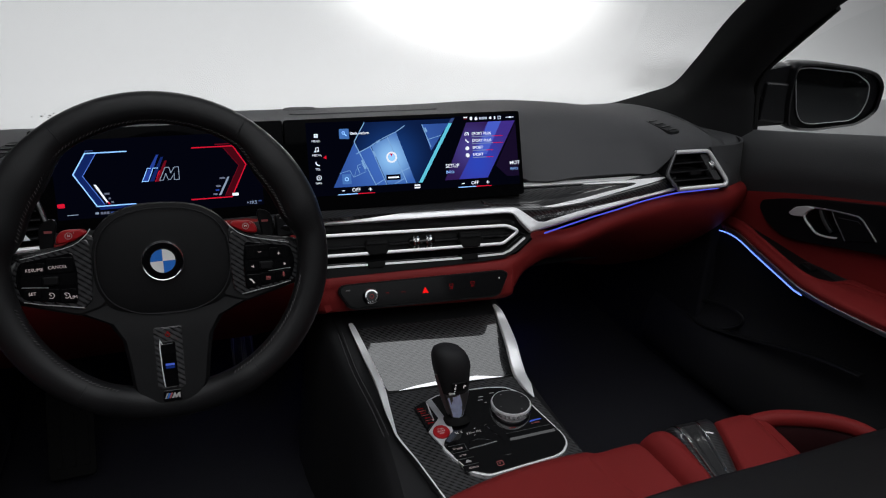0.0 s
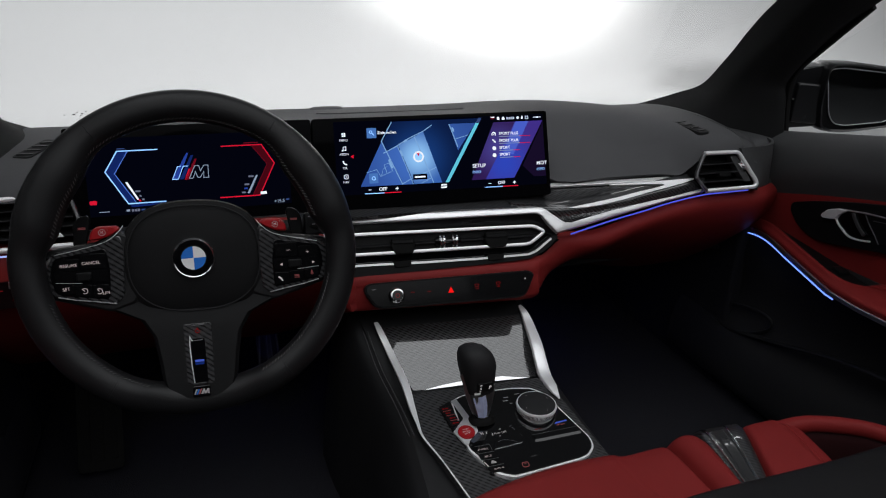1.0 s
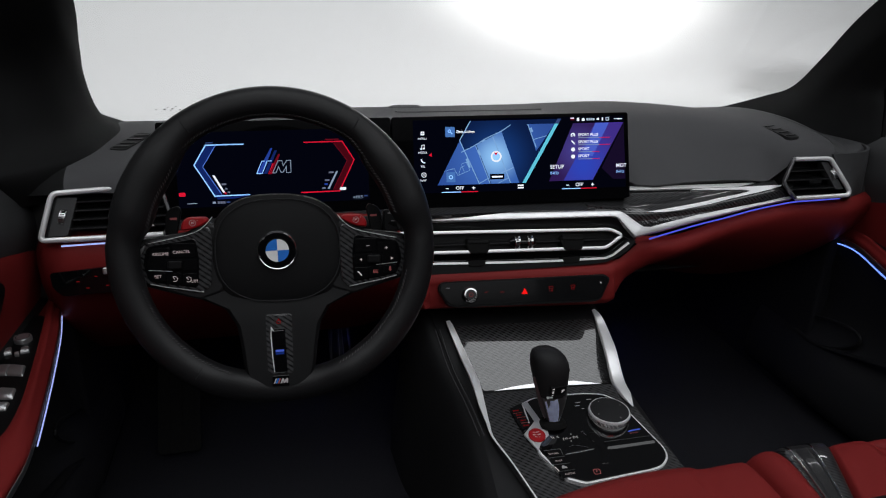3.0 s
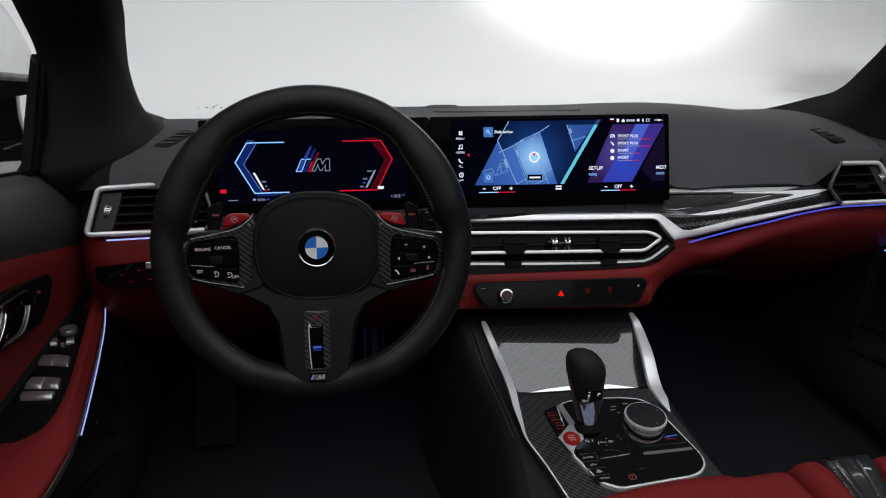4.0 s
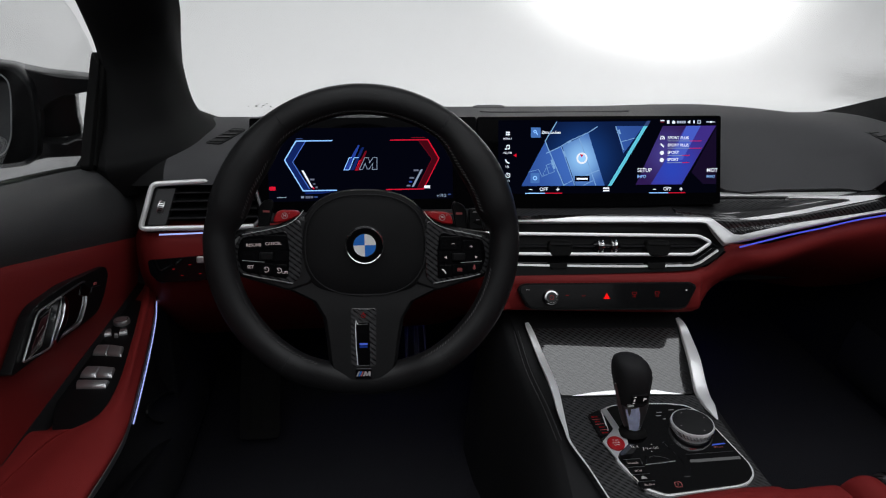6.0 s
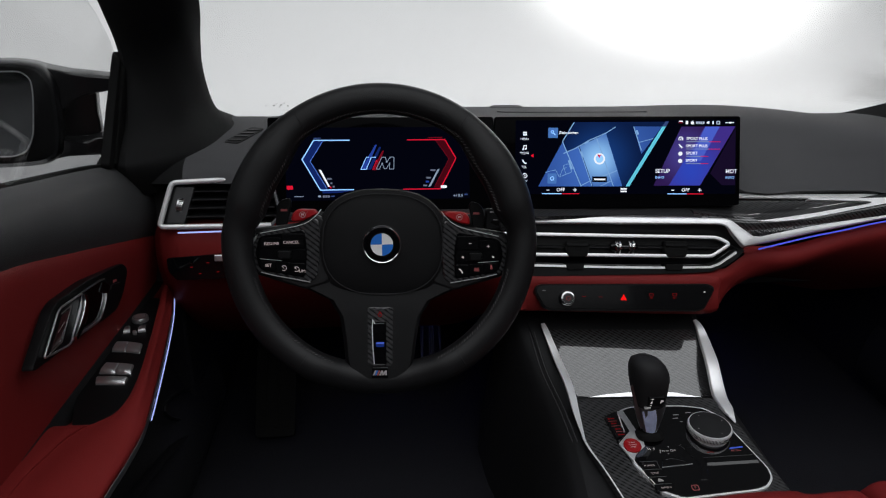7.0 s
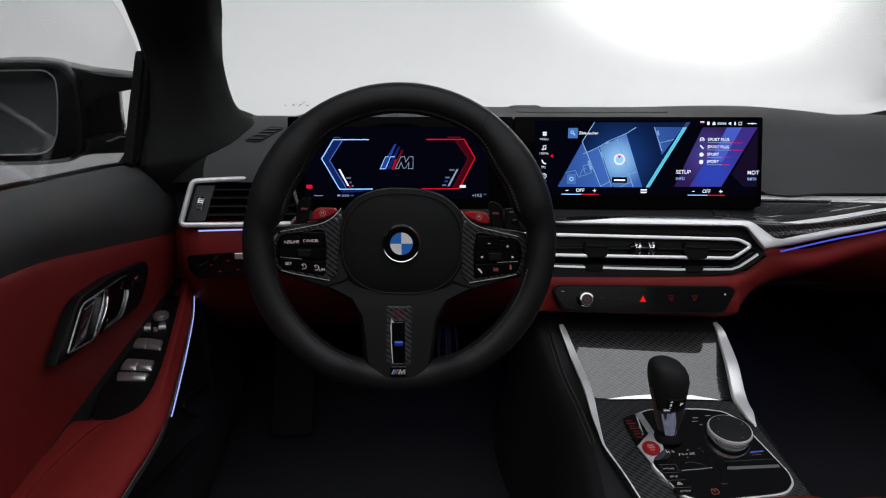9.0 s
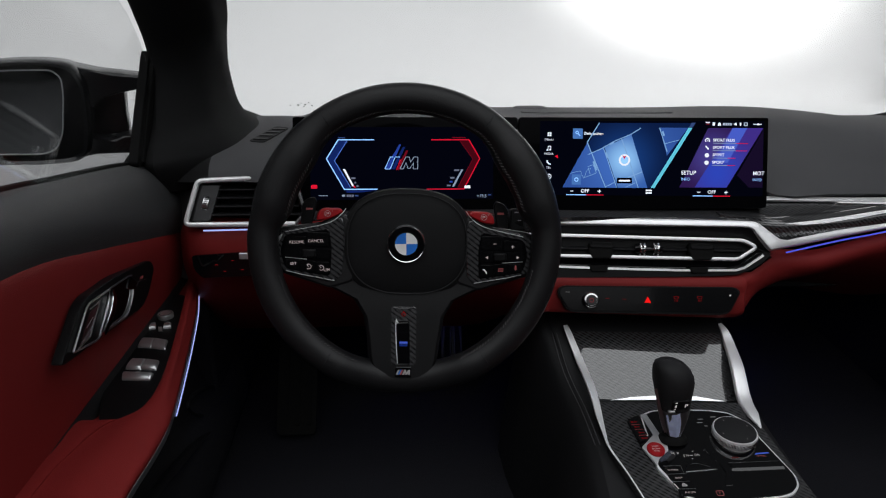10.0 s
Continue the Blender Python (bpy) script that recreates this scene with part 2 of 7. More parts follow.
def smooth(pts, steps=6, closed=False):
    pts = [Vector(p) for p in pts]
    n, out = len(pts), []
    for i in range(n if closed else n - 1):
        if closed:
            a, b, c, d = pts[i - 1], pts[i], pts[(i + 1) % n], pts[(i + 2) % n]
        else:
            b, c = pts[i], pts[i + 1]
            a = pts[i - 1] if i else b * 2 - c
            d = pts[i + 2] if i + 2 < n else c * 2 - b
        for k in range(steps):
            t = k / steps
            out.append(0.5 * (2 * b + (c - a) * t + (2 * a - 5 * b + 4 * c - d) * t * t + (3 * b - a - 3 * c + d) * t ** 3))
    if not closed:
        out.append(pts[-1])
    return out


def rounded(pts, r, k=4):
    """A polygon (u, v) with its corners rounded by r."""
    out, n = [], len(pts)
    for i in range(n):
        a, b, c = Vector(pts[i - 1]), Vector(pts[i]), Vector(pts[(i + 1) % n])
        p, q = a - b, c - b
        rr = min(r, p.length * 0.45, q.length * 0.45)
        p, q = b + p.normalized() * rr, b + q.normalized() * rr
        for j in range(k + 1):
            t = j / k
            out.append(p * (1 - t) ** 2 + b * (2 * t * (1 - t)) + q * t * t)
    return out


def slab(pts, m, n0, n1, bevel=0.0, r=0.0, bm=None, dome=0.0):
    """A plate with the outline pts (mm) on plane m from height n0 to n1 (mm), its upper edge bevelled."""
    bm = bm or bmesh.new()
    pts = rounded(pts, r) if r else [Vector(p) for p in pts]
    c = sum(pts, Vector((0, 0))) / len(pts)

    def inset(p, d):
        w = p - c
        return p - w * min(0.6, d / max(w.length, 1e-6))

    levels = [(0, n0)]
    if bevel:
        levels += [(0, n1 - bevel), (bevel * 0.3, n1 - bevel * 0.3), (bevel, n1)]
    else:
        levels += [(0, n1)]
    rings = [[bm.verts.new(on(m, *inset(p, d), h)) for p in pts] for d, h in levels]
    if dome:
        for s, h in ((0.8, 0.45), (0.55, 0.8), (0.25, 0.97)):
            rings.append([bm.verts.new(on(m, *(c + (inset(p, bevel) - c) * s), n1 + dome * h)) for p in pts])
    k = len(pts)
    for a, b in zip(rings, rings[1:]):
        for i in range(k):
            bm.faces.new((a[i], a[(i + 1) % k], b[(i + 1) % k], b[i]))
    bm.faces.new(rings[-1])
    bm.faces.new(list(reversed(rings[0])))
    return bm


def rect(u0, v0, u1, v1):
    return [(u0, v0), (u1, v0), (u1, v1), (u0, v1)]


def ellipse(cu, cv, a, b, k=40, power=2.0):
    out = []
    for i in range(k):
        t = 2 * math.pi * i / k
        c, s = math.cos(t), math.sin(t)
        out.append((cu + a * math.copysign(abs(c) ** (2 / power), c), cv + b * math.copysign(abs(s) ** (2 / power), s)))
    return out


def sweep(path, section, closed=False, up=(0, 0, 1), scale=None, bm=None):
    """A section (list of (side, up) metres) drawn along a path of world points."""
    bm = bm or bmesh.new()
    path = [Vector(p) for p in path]
    n, rings = len(path), []
    for i, p in enumerate(path):
        a = path[i - 1] if (i or closed) else p
        b = path[(i + 1) % n] if (i + 1 < n or closed) else p
        t = (b - a).normalized()
        hint = Vector(up[i] if isinstance(up, list) else up)
        side = t.cross(hint).normalized()
        top = side.cross(t).normalized()
        s = scale(i / max(1, n - 1)) if scale else 1.0
        rings.append([bm.verts.new(p + side * x * s + top * y * s) for x, y in section])
    k = len(section)
    for i in range(n if closed else n - 1):
        a, b = rings[i], rings[(i + 1) % n]
        for j in range(k):
            bm.faces.new((a[j], a[(j + 1) % k], b[(j + 1) % k], b[j]))
    if not closed:
        bm.faces.new(rings[0])
        bm.faces.new(list(reversed(rings[-1])))
    return bm


def round_section(w, h, k=12, power=2.0):
    return [(x, y) for x, y in ellipse(0, 0, w, h, k, power)]


def bar_section(w, h, r=0.0015):
    return [tuple(p) for p in rounded([(-w, -h), (w, -h), (w, h), (-w, h)], r, 3)]


def skin(bm, grid):
    for a, b in zip(grid, grid[1:]):
        for j in range(len(a) - 1):
            bm.faces.new((a[j], a[j + 1], b[j + 1], b[j]))


def loft(rows, thick=0.0, steps=5, across=5, bm=None, flip=1):
    """A smooth skin through rows of points, with a thickness."""
    rows = [smooth(r, across) for r in rows]
    cols = [smooth([r[j] for r in rows], steps) for j in range(len(rows[0]))]
    bm = bm or bmesh.new()
    grid = [[bm.verts.new(c[i]) for c in cols] for i in range(len(cols[0]))]
    skin(bm, grid)
    if thick:
        nu, nv = len(grid), len(grid[0])
        back = []
        for i in range(nu):
            row = []
            for j in range(nv):
                du = grid[min(i + 1, nu - 1)][j].co - grid[max(i - 1, 0)][j].co
                dv = grid[i][min(j + 1, nv - 1)].co - grid[i][max(j - 1, 0)].co
                row.append(bm.verts.new(grid[i][j].co - du.cross(dv).normalized() * thick * flip))
            back.append(row)
        skin(bm, back)
        for a, b in ((grid[0], back[0]), (grid[-1], back[-1]), ([r[0] for r in grid], [r[0] for r in back]), ([r[-1] for r in grid], [r[-1] for r in back])):
            for k in range(len(a) - 1):
                bm.faces.new((a[k], a[k + 1], b[k + 1], b[k]))
    return bm


def box(lo, hi, bevel=0.0, bm=None):
    bm = bm or bmesh.new()
    r = bmesh.ops.create_cube(bm, size=1.0)
    for v in r["verts"]:
        v.co = Vector([lo[i] + (v.co[i] + 0.5) * (hi[i] - lo[i]) for i in range(3)])
    if bevel:
        es = list({e for v in r["verts"] for e in v.link_edges})
        bmesh.ops.bevel(bm, geom=es, offset=bevel, segments=3, profile=0.6, affect="EDGES")
    return bm


def lathe(m, cu, cv, profile, k=40, bm=None):
    """A turned shape on plane m: profile of (radius, height) in mm."""
    bm = bm or bmesh.new()
    rings = []
    for rad, h in profile:
        rings.append([bm.verts.new(on(m, cu + rad * math.cos(2 * math.pi * i / k), cv + rad * math.sin(2 * math.pi * i / k), h)) for i in range(k)])
    for a, b in zip(rings, rings[1:]):
        for i in range(k):
            bm.faces.new((a[i], a[(i + 1) % k], b[(i + 1) % k], b[i]))
    bm.faces.new(rings[-1])
    bm.faces.new(list(reversed(rings[0])))
    return bm


def ring_plate(outer, inner, m, n0, n1, bm=None):
    """A flat frame between two outlines with the same number of points."""
    bm = bm or bmesh.new()
    k = len(outer)
    o0 = [bm.verts.new(on(m, *p, n0)) for p in outer]
    o1 = [bm.verts.new(on(m, *p, n1)) for p in outer]
    i0 = [bm.verts.new(on(m, *p, n0)) for p in inner]
    i1 = [bm.verts.new(on(m, *p, n1)) for p in inner]
    for a, b in ((o0, o1), (o1, i1), (i1, i0), (i0, o0)):
        for i in range(k):
            bm.faces.new((a[i], a[(i + 1) % k], b[(i + 1) % k], b[i]))
    return bm


def stroke(pts, width, m, n0, n1, bm=None):
    """A mitred line of that width (mm) drawn on plane m."""
    pts = [Vector(p) for p in pts]
    left, right = [], []
    for i, p in enumerate(pts):
        a = (p - pts[i - 1]).normalized() if i else (pts[1] - p).normalized()
        b = (pts[i + 1] - p).normalized() if i + 1 < len(pts) else a
        t = (a + b).normalized()
        q = Vector((-t.y, t.x)) * (width / 2) / max(0.35, t.dot(a))
        left.append(p + q)
        right.append(p - q)
    bm = bm or bmesh.new()
    lo = [[bm.verts.new(on(m, *p, n0)) for p in s] for s in (left, right)]
    hi = [[bm.verts.new(on(m, *p, n1)) for p in s] for s in (left, right)]
    for i in range(len(pts) - 1):
        for a, b in ((hi[0], hi[1]), (lo[1], lo[0]), (lo[0], hi[0]), (hi[1], lo[1])):
            bm.faces.new((a[i], a[i + 1], b[i + 1], b[i]))
    for i in (0, -1):
        bm.faces.new((lo[0][i], hi[0][i], hi[1][i], lo[1][i]))
    return bm


def lettering(name, text, m, u, v, size, mat, parent, n=0.4, align="LEFT", label="", bold=0.0, slant=0.0):
    """Flat lettering, size mm high, on plane m."""
    cu = bpy.data.curves.new(name, "FONT")
    cu.body, cu.size, cu.align_x, cu.align_y = text, size / 1000 * 1.38, align, "CENTER"
    cu.offset, cu.shear = bold / 1000, slant
    tmp = new(name, cu)
    dep = bpy.context.evaluated_depsgraph_get()
    me = bpy.data.meshes.new_from_object(tmp.evaluated_get(dep))
    bpy.data.objects.remove(tmp)
    place = m.copy()
    place.translation = on(m, u, v, n)
    me.transform(place)
    me.materials.clear()
    me.materials.append(mat)
    me.name = name
    ob = new(name, me)
    ob.parent = parent
    if parent.type == "EMPTY":
        ob.matrix_parent_inverse = parent.matrix_basis.inverted()
    return tagged(ob, label)


# drawing planes
WHEEL = plane_at((-0.3705, 0.6765, 0.8375), 18)
DIAL = plane_at((-0.37, 0.955, 0.78), 17)
SCREEN = plane_at((-0.19, 0.955, 0.78), 17, 3)
VENTS = plane_at((0, 0.905, 0.735), 25, 7)
CLIMATE = plane_at((0, 0.87, 0.665), 25, 7)
PANEL = plane_at((0, 0.785, 0.535), 59, 4)
CONSOLE = plane_at((0, 0.65, 0.53), 78)

# lit fields of the centre screen
_mark = on(SCREEN, 170, 82)
G_MAP = glow_spot("screen_map_blue", _mark, 0.11, (0.06, 0.17, 0.58), (0.030, 0.085, 0.34))
G_MAPDARK = glow_spot("screen_map_dark", _mark, 0.075, (0.010, 0.05, 0.22), (0.004, 0.013, 0.062))
G_MAPLIT = glow_spot("screen_map_light", _mark, 0.052, (0.30, 0.60, 1.0), (0.042, 0.13, 0.46))
G_TILE = glow_spot("screen_tile_blue", on(SCREEN, 320, 65), 0.075, (0.03, 0.065, 0.52), (0.055, 0.03, 0.26))
G_VIOLET = glow_spot("screen_violet", on(SCREEN, 310, 90), 0.06, (0.065, 0.05, 0.27), (0.030, 0.012, 0.085))


# ---- the studio ----


def studio():
    rows = []
    for x in (-14, -7, 0, 7, 14):
        rows.append([Vector((x, y, z)) for y, z in ((4.4, -0.03), (5.2, 0.01), (6.6, 0.12), (7.5, 0.75), (7.8, 2.0), (7.9, 4.2), (7.9, 6.5))])
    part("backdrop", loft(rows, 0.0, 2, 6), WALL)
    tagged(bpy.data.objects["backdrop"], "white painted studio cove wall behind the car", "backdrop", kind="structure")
    bm = bmesh.new()
    bmesh.ops.create_grid(bm, x_segments=2, y_segments=2, size=60)
    for v in bm.verts:
        v.co.z = 0.0
    tagged(part("ground", bm, FLOOR, flat=True), "grey painted studio floor", "floor", kind="structure")
    rows = []
    for k in range(57):
        x = -14 + k * 0.5
        rows.append([Vector((x, -5.5 + 0.12 * (-1) ** k, z)) for z in (0.01, 3.0, 6.5)])
    tagged(part("wall_curtain", loft(rows, 0.0, 2, 2), CURTAIN), "black studio curtain behind the car", "curtain", kind="structure")


studio()

# ---- cabin shell ----


def cabin_shell():
    bm = box((-0.80, -1.3, 0.22), (0.80, 1.55, 0.28))
    tagged(part("floor", bm, CARPET, flat=True), "black carpeted cabin floor", "floor", kind="structure")
    bm = box((-0.80, 1.50, 0.28), (0.80, 1.54, 0.80))
    tagged(part("wall_front", bm, CARPET, flat=True), "black carpeted bulkhead under the dashboard", "bulkhead", kind="structure")
    bm = box((-0.78, -1.34, 0.22), (0.78, -1.28, 0.95))
    tagged(part("wall_back", bm, BLACK, flat=True), "black trimmed bulkhead behind the seats", "bulkhead", kind="structure")
    bm = bmesh.new()
    for lo, hi in (((-0.70, -1.3, 1.36), (-0.66, 0.55, 1.40)), ((0.66, -1.3, 1.36), (0.70, 0.55, 1.40)),
                   ((-0.66, 0.48, 1.36), (0.66, 0.55, 1.40)), ((-0.66, -1.3, 1.36), (0.66, -1.18, 1.40))):
        box(lo, hi, bm=bm)
    tagged(part("ceiling", bm, FABRIC, flat=True), "black headliner with an open glass roof", "headliner", kind="structure")


cabin_shell()


def pillar(name, label, inner, outer, side, bulge):
    """A roof pillar between its windscreen edge and its door edge, from the dashboard to the roof."""
    rows = []
    for k, (a, b) in enumerate(zip(inner, outer)):
        a, b = Vector(a), Vector(b)
        mid = (a + b) / 2 + Vector((-side * bulge[min(k, len(bulge) - 1)], -0.03, 0))
        back = (a + b) / 2 + Vector((side * 0.05, 0.05, 0))
        rows.append([a, a * 0.72 + b * 0.28 + (mid - (a + b) / 2) * 0.85, mid, a * 0.25 + b * 0.75 + (mid - (a + b) / 2) * 0.8, b, back, a])
    ob = part(name, loft(rows, 0.0, 6, 5), FABRIC)
    return tagged(ob, label, "roof pillar", "roof pillars", "structure")


pillar("pillar_left", "black fabric-covered windscreen pillar above the dashboard",
       [(-0.598, 1.38, 0.82), (-0.650, 1.335, 0.8550), (-0.681, 1.29, 0.8825), (-0.681, 1.24, 0.92), (-0.655, 1.14, 1.02), (-0.62, 1.00, 1.10), (-0.575, 0.72, 1.28), (-0.53, 0.45, 1.40)],
       [(-0.735, 0.94, 0.82), (-0.736, 0.905, 0.866), (-0.736, 0.915, 0.886), (-0.738, 0.960, 0.925), (-0.738, 0.991, 1.005), (-0.733, 0.93, 1.085), (-0.69, 0.66, 1.26), (-0.62, 0.35, 1.40)], -1, (0.098, 0.094, 0.084, 0.06, 0.035, 0.022))
pillar("pillar_right", "black fabric-covered windscreen pillar above the dashboard",
       [(0.50, 1.36, 0.825), (0.62, 1.31, 0.862), (0.672, 1.25, 0.895), (0.69, 1.19, 0.925), (0.685, 1.12, 0.99), (0.673, 1.0, 1.107), (0.63, 0.72, 1.28), (0.58, 0.45, 1.40)],
       [(0.745, 1.00, 0.815), (0.745, 0.992, 0.835), (0.745, 0.990, 0.856), (0.745, 1.002, 0.917), (0.745, 1.000, 0.972), (0.744, 0.858, 1.106), (0.72, 0.56, 1.28), (0.66, 0.30, 1.40)], 1, (0.05, 0.05, 0.045, 0.035, 0.028, 0.022))

# ---- dashboard ----


def dashboard():
    dash = thing("dashboard", (0, 1.2, 0.3), "black dashboard with red leather lower half and carbon trim", "dashboard")
    over_vent_l = ((1.5, 0.785), (1.37, 0.832), (1.24, 0.858), (1.12, 0.867), (1.02, 0.863), (0.970, 0.857), (0.948, 0.849), (0.940, 0.834))
    flank = ((1.5, 0.79), (1.37, 0.838), (1.24, 0.866), (1.14, 0.876), (1.07, 0.876), (1.035, 0.870), (1.018, 0.86), (1.010, 0.83))
    behind = ((1.5, 0.800), (1.37, 0.849), (1.25, 0.874), (1.14, 0.885), (1.07, 0.893), (1.04, 0.895), (1.022, 0.885), (1.018, 0.85))
    right = ((1.5, 0.805), (1.37, 0.852), (1.25, 0.875), (1.14, 0.873), (1.07, 0.851), (1.02, 0.828), (0.986, 0.806), (0.972, 0.7935))
    over_vent_r = ((1.5, 0.785), (1.37, 0.834), (1.24, 0.860), (1.12, 0.869), (1.02, 0.865), (0.972, 0.858), (0.956, 0.851), (0.950, 0.834))
    turned_r = ((1.5, 0.785), (1.37, 0.834), (1.24, 0.858), (1.12, 0.864), (1.04, 0.858), (0.975, 0.851), (0.950, 0.840), (0.940, 0.815))
    ended_r = ((1.5, 0.785), (1.37, 0.828), (1.24, 0.844), (1.15, 0.848), (1.09, 0.847), (1.03, 0.843), (0.985, 0.828), (0.970, 0.760))

    def blend(k, drop=()):
        """A section part of the way from the one beside the display to the one over the passenger vent."""
        mix = tuple((a + (c - a) * k, b + (e - b) * k) for (a, b), (c, e) in zip(right, over_vent_r))
        return mix[:len(mix) - len(drop)] + tuple(drop)

    rows = []
    for x, prof in ((-0.78, over_vent_l), (-0.70, over_vent_l), (-0.656, over_vent_l), (-0.61, over_vent_l), (-0.560, over_vent_l), (-0.53, flank), (-0.48, flank), (-0.34, behind), (-0.15, behind), (0.11, behind), (0.235, right),
                    (0.33, right), (0.395, blend(0.22, ((1.019, 0.830), (0.986, 0.806), (0.972, 0.7935)))), (0.45, blend(0.5, ((1.014, 0.834), (0.985, 0.808), (0.972, 0.7935)))), (0.492, blend(0.78, ((1.003, 0.845), (0.975, 0.820), (0.957, 0.7965)))), (0.530, over_vent_r), (0.605, over_vent_r), (0.630, turned_r), (0.662, ended_r), (0.70, ended_r), (0.73, ended_r)):
        rows.append([Vector((x, y, z)) for y, z in prof])
    part("upper_pad", loft(rows[2:-4], 0.012, 3, 4), PAD, dash, "dark grey soft-touch upper pad")
    for ends, mat in ((rows[:3], FABRIC), (rows[-5:], DOOR_PAD)):
        part("pad_end", loft(ends, 0.012, 3, 4), mat, dash, "darker dashboard end below the pillar")

    rows = []
    drv = ((0.945, 0.770), (0.920, 0.758), (0.918, 0.71), (0.960, 0.64), (1.03, 0.57), (1.12, 0.50))
    mid_l = ((0.945, 0.682), (0.909, 0.680), (0.904, 0.667), (0.900, 0.645), (0.910, 0.634), (1.0, 0.617))
    mid_r = ((0.915, 0.687), (0.881, 0.685), (0.876, 0.668), (0.871, 0.645), (0.884, 0.634), (1.0, 0.617))
    round_r = ((0.915, 0.692), (0.883, 0.690), (0.879, 0.672), (0.876, 0.651), (0.892, 0.640), (1.0, 0.622))
    edge = ((0.92, 0.715), (0.905, 0.707), (0.925, 0.685), (0.978, 0.655), (1.03, 0.63), (1.10, 0.60))
    turn = tuple(((a + c) / 2, (b + e) / 2) for (a, b), (c, e) in zip(mid_r, edge))

    def swept(top, k):
        """The upper edge of one section over a lower half that still swings back from the middle."""
        return top[:2] + tuple((a + (c - a) * k, b + (e - b) * k) for (a, b), (c, e) in zip(round_r[2:], edge[2:]))

    far = ((0.93, 0.738), (0.920, 0.727), (0.940, 0.70), (0.985, 0.66), (1.04, 0.62), (1.12, 0.57))
    end = ((0.935, 0.760), (0.922, 0.748), (0.938, 0.71), (0.980, 0.66), (1.04, 0.61), (1.12, 0.55))
    for x, prof in ((-0.705, tuple((y + 0.035, z - 0.015) for y, z in drv)), (-0.675, drv), (-0.6, drv), (-0.4, drv), (-0.22, drv), (-0.15, mid_l), (-0.12, mid_l), (0.13, mid_r), (0.163, round_r), (0.19, swept(turn, 0.3)), (0.215, swept(edge, 0.55)), (0.25, swept(edge, 0.8)), (0.30, edge),
                    (0.40, far), (0.52, end), (0.60, end), (0.655, tuple((y + 0.006, z) for y, z in end)), (0.71, tuple((y + 0.032, z) for y, z in end))):
        rows.append([Vector((x, y, z)) for y, z in prof])
    part("lower_trim", loft(rows, 0.010, 4, 5), RED, dash, "red leather lower dashboard")

    # carbon trim between display and passenger vent: a slope, a ledge that narrows to nothing, and a steep front
    rows = []
    for x, zb, ledge, yf, zl, zs in ((0.13, 0.782, 0.002, 0.926, 0.774, 0.770), (0.185, 0.786, 0.003, 0.927, 0.768, 0.758), (0.228, 0.788, 0.005, 0.927, 0.7630, 0.7400), (0.283, 0.788, 0.012, 0.927, 0.7645, 0.747), (0.34, 0.787, 0.018, 0.927, 0.7700, 0.7565),
                                 (0.398, 0.786, 0.021, 0.928, 0.7780, 0.7640), (0.458, 0.786, 0.022, 0.930, 0.7865, 0.7715), (0.497, 0.788, 0.020, 0.933, 0.7920, 0.7770), (0.524, 0.790, 0.014, 0.938, 0.7930, 0.7800)):
        yl = yf + ledge
        rows.append([Vector((x, 0.975, zb)), Vector((x, yl * 0.6 + 0.975 * 0.4, zl + (zb - zl) * 0.34)), Vector((x, yl, zl + 0.0036)), Vector((x, (yl + yf) / 2, zl + 0.0018)), Vector((x, yf, zl - 0.0002)),
                     Vector((x, yf - 0.002, zl - 0.0025)), Vector((x, yf - 0.0035, (zl + zs) / 2)), Vector((x, yf - 0.0055, zs - 0.004))])
    part("carbon_trim", loft(rows, 0.006, 4, 3), CARBON, dash, "lacquered carbon fibre wedge trim")
    bm = sweep(smooth([(0.205, 0.966, 0.7945), (0.32, 0.965, 0.7920), (0.45, 0.963, 0.7910), (0.505, 0.957, 0.7930)], 5), bar_section(0.0045, 0.0022, 0.0009), up=(0, -0.5, 1))
    part("accent_line", bm, BRIGHT_SATIN, dash, "thin satin metal line")
    # bevel out along the wedge's tongue and back above it; metal paints its reflection
    m = plane_at((0.4, 0.924, 0.786), 40, 4)
    bevel = [(-161.8, -24.9), (-129.9, -25.5), (-97.1, -22.4), (-50.3, -14.4), (-6.1, -5.3), (38.5, 3.5), (73, 10.2), (97.8, 16.9), (98.2, 18.6), (21.3, 16.5), (-71.2, 14.9), (-71.5, 13.2), (-12.7, 11.9), (25.1, 11.1), (33.1, 9.7), (32, 7.3), (12, 3.3), (-21.9, -2.2), (-65.9, -10.7), (-115.8, -18.3)]
    part("trim_bevel", slab(bevel, m, -9, 0), BRIGHT_SATIN, dash, "bevel round the carbon tongue, its reflection painted in bright metal")
    # shelf below the display
    rows = []
    for x in (-0.60, -0.3, 0.0, 0.14):
        rows.append([Vector((x, 1.0, 0.775)), Vector((x, 0.965, 0.778)), Vector((x, 0.93 - 0.12 * max(0, x), 0.772))])
    part("shelf", loft(rows, 0.006, 3, 3), CARBON, dash, "dark carbon shelf under the display")

    # the long satin strip, from behind the wheel to the passenger vent
    upper = [on(VENTS, p[0], p[1] + 1.2, -4) for p in ((-330, 48.5), (-123, 44), (60, 46.2), (160, 46.9), (172, 46.9), (180, 45.6), (186, 43), (214, 22.5), (219, 19.8))]
    lower = [on(VENTS, *p) for p in ((-330, 39), (-123, 34), (60, 37), (160, 38.6), (167, 38.4), (173, 36.8), (177, 33.6), (198, 9.2), (203, 4.4))]
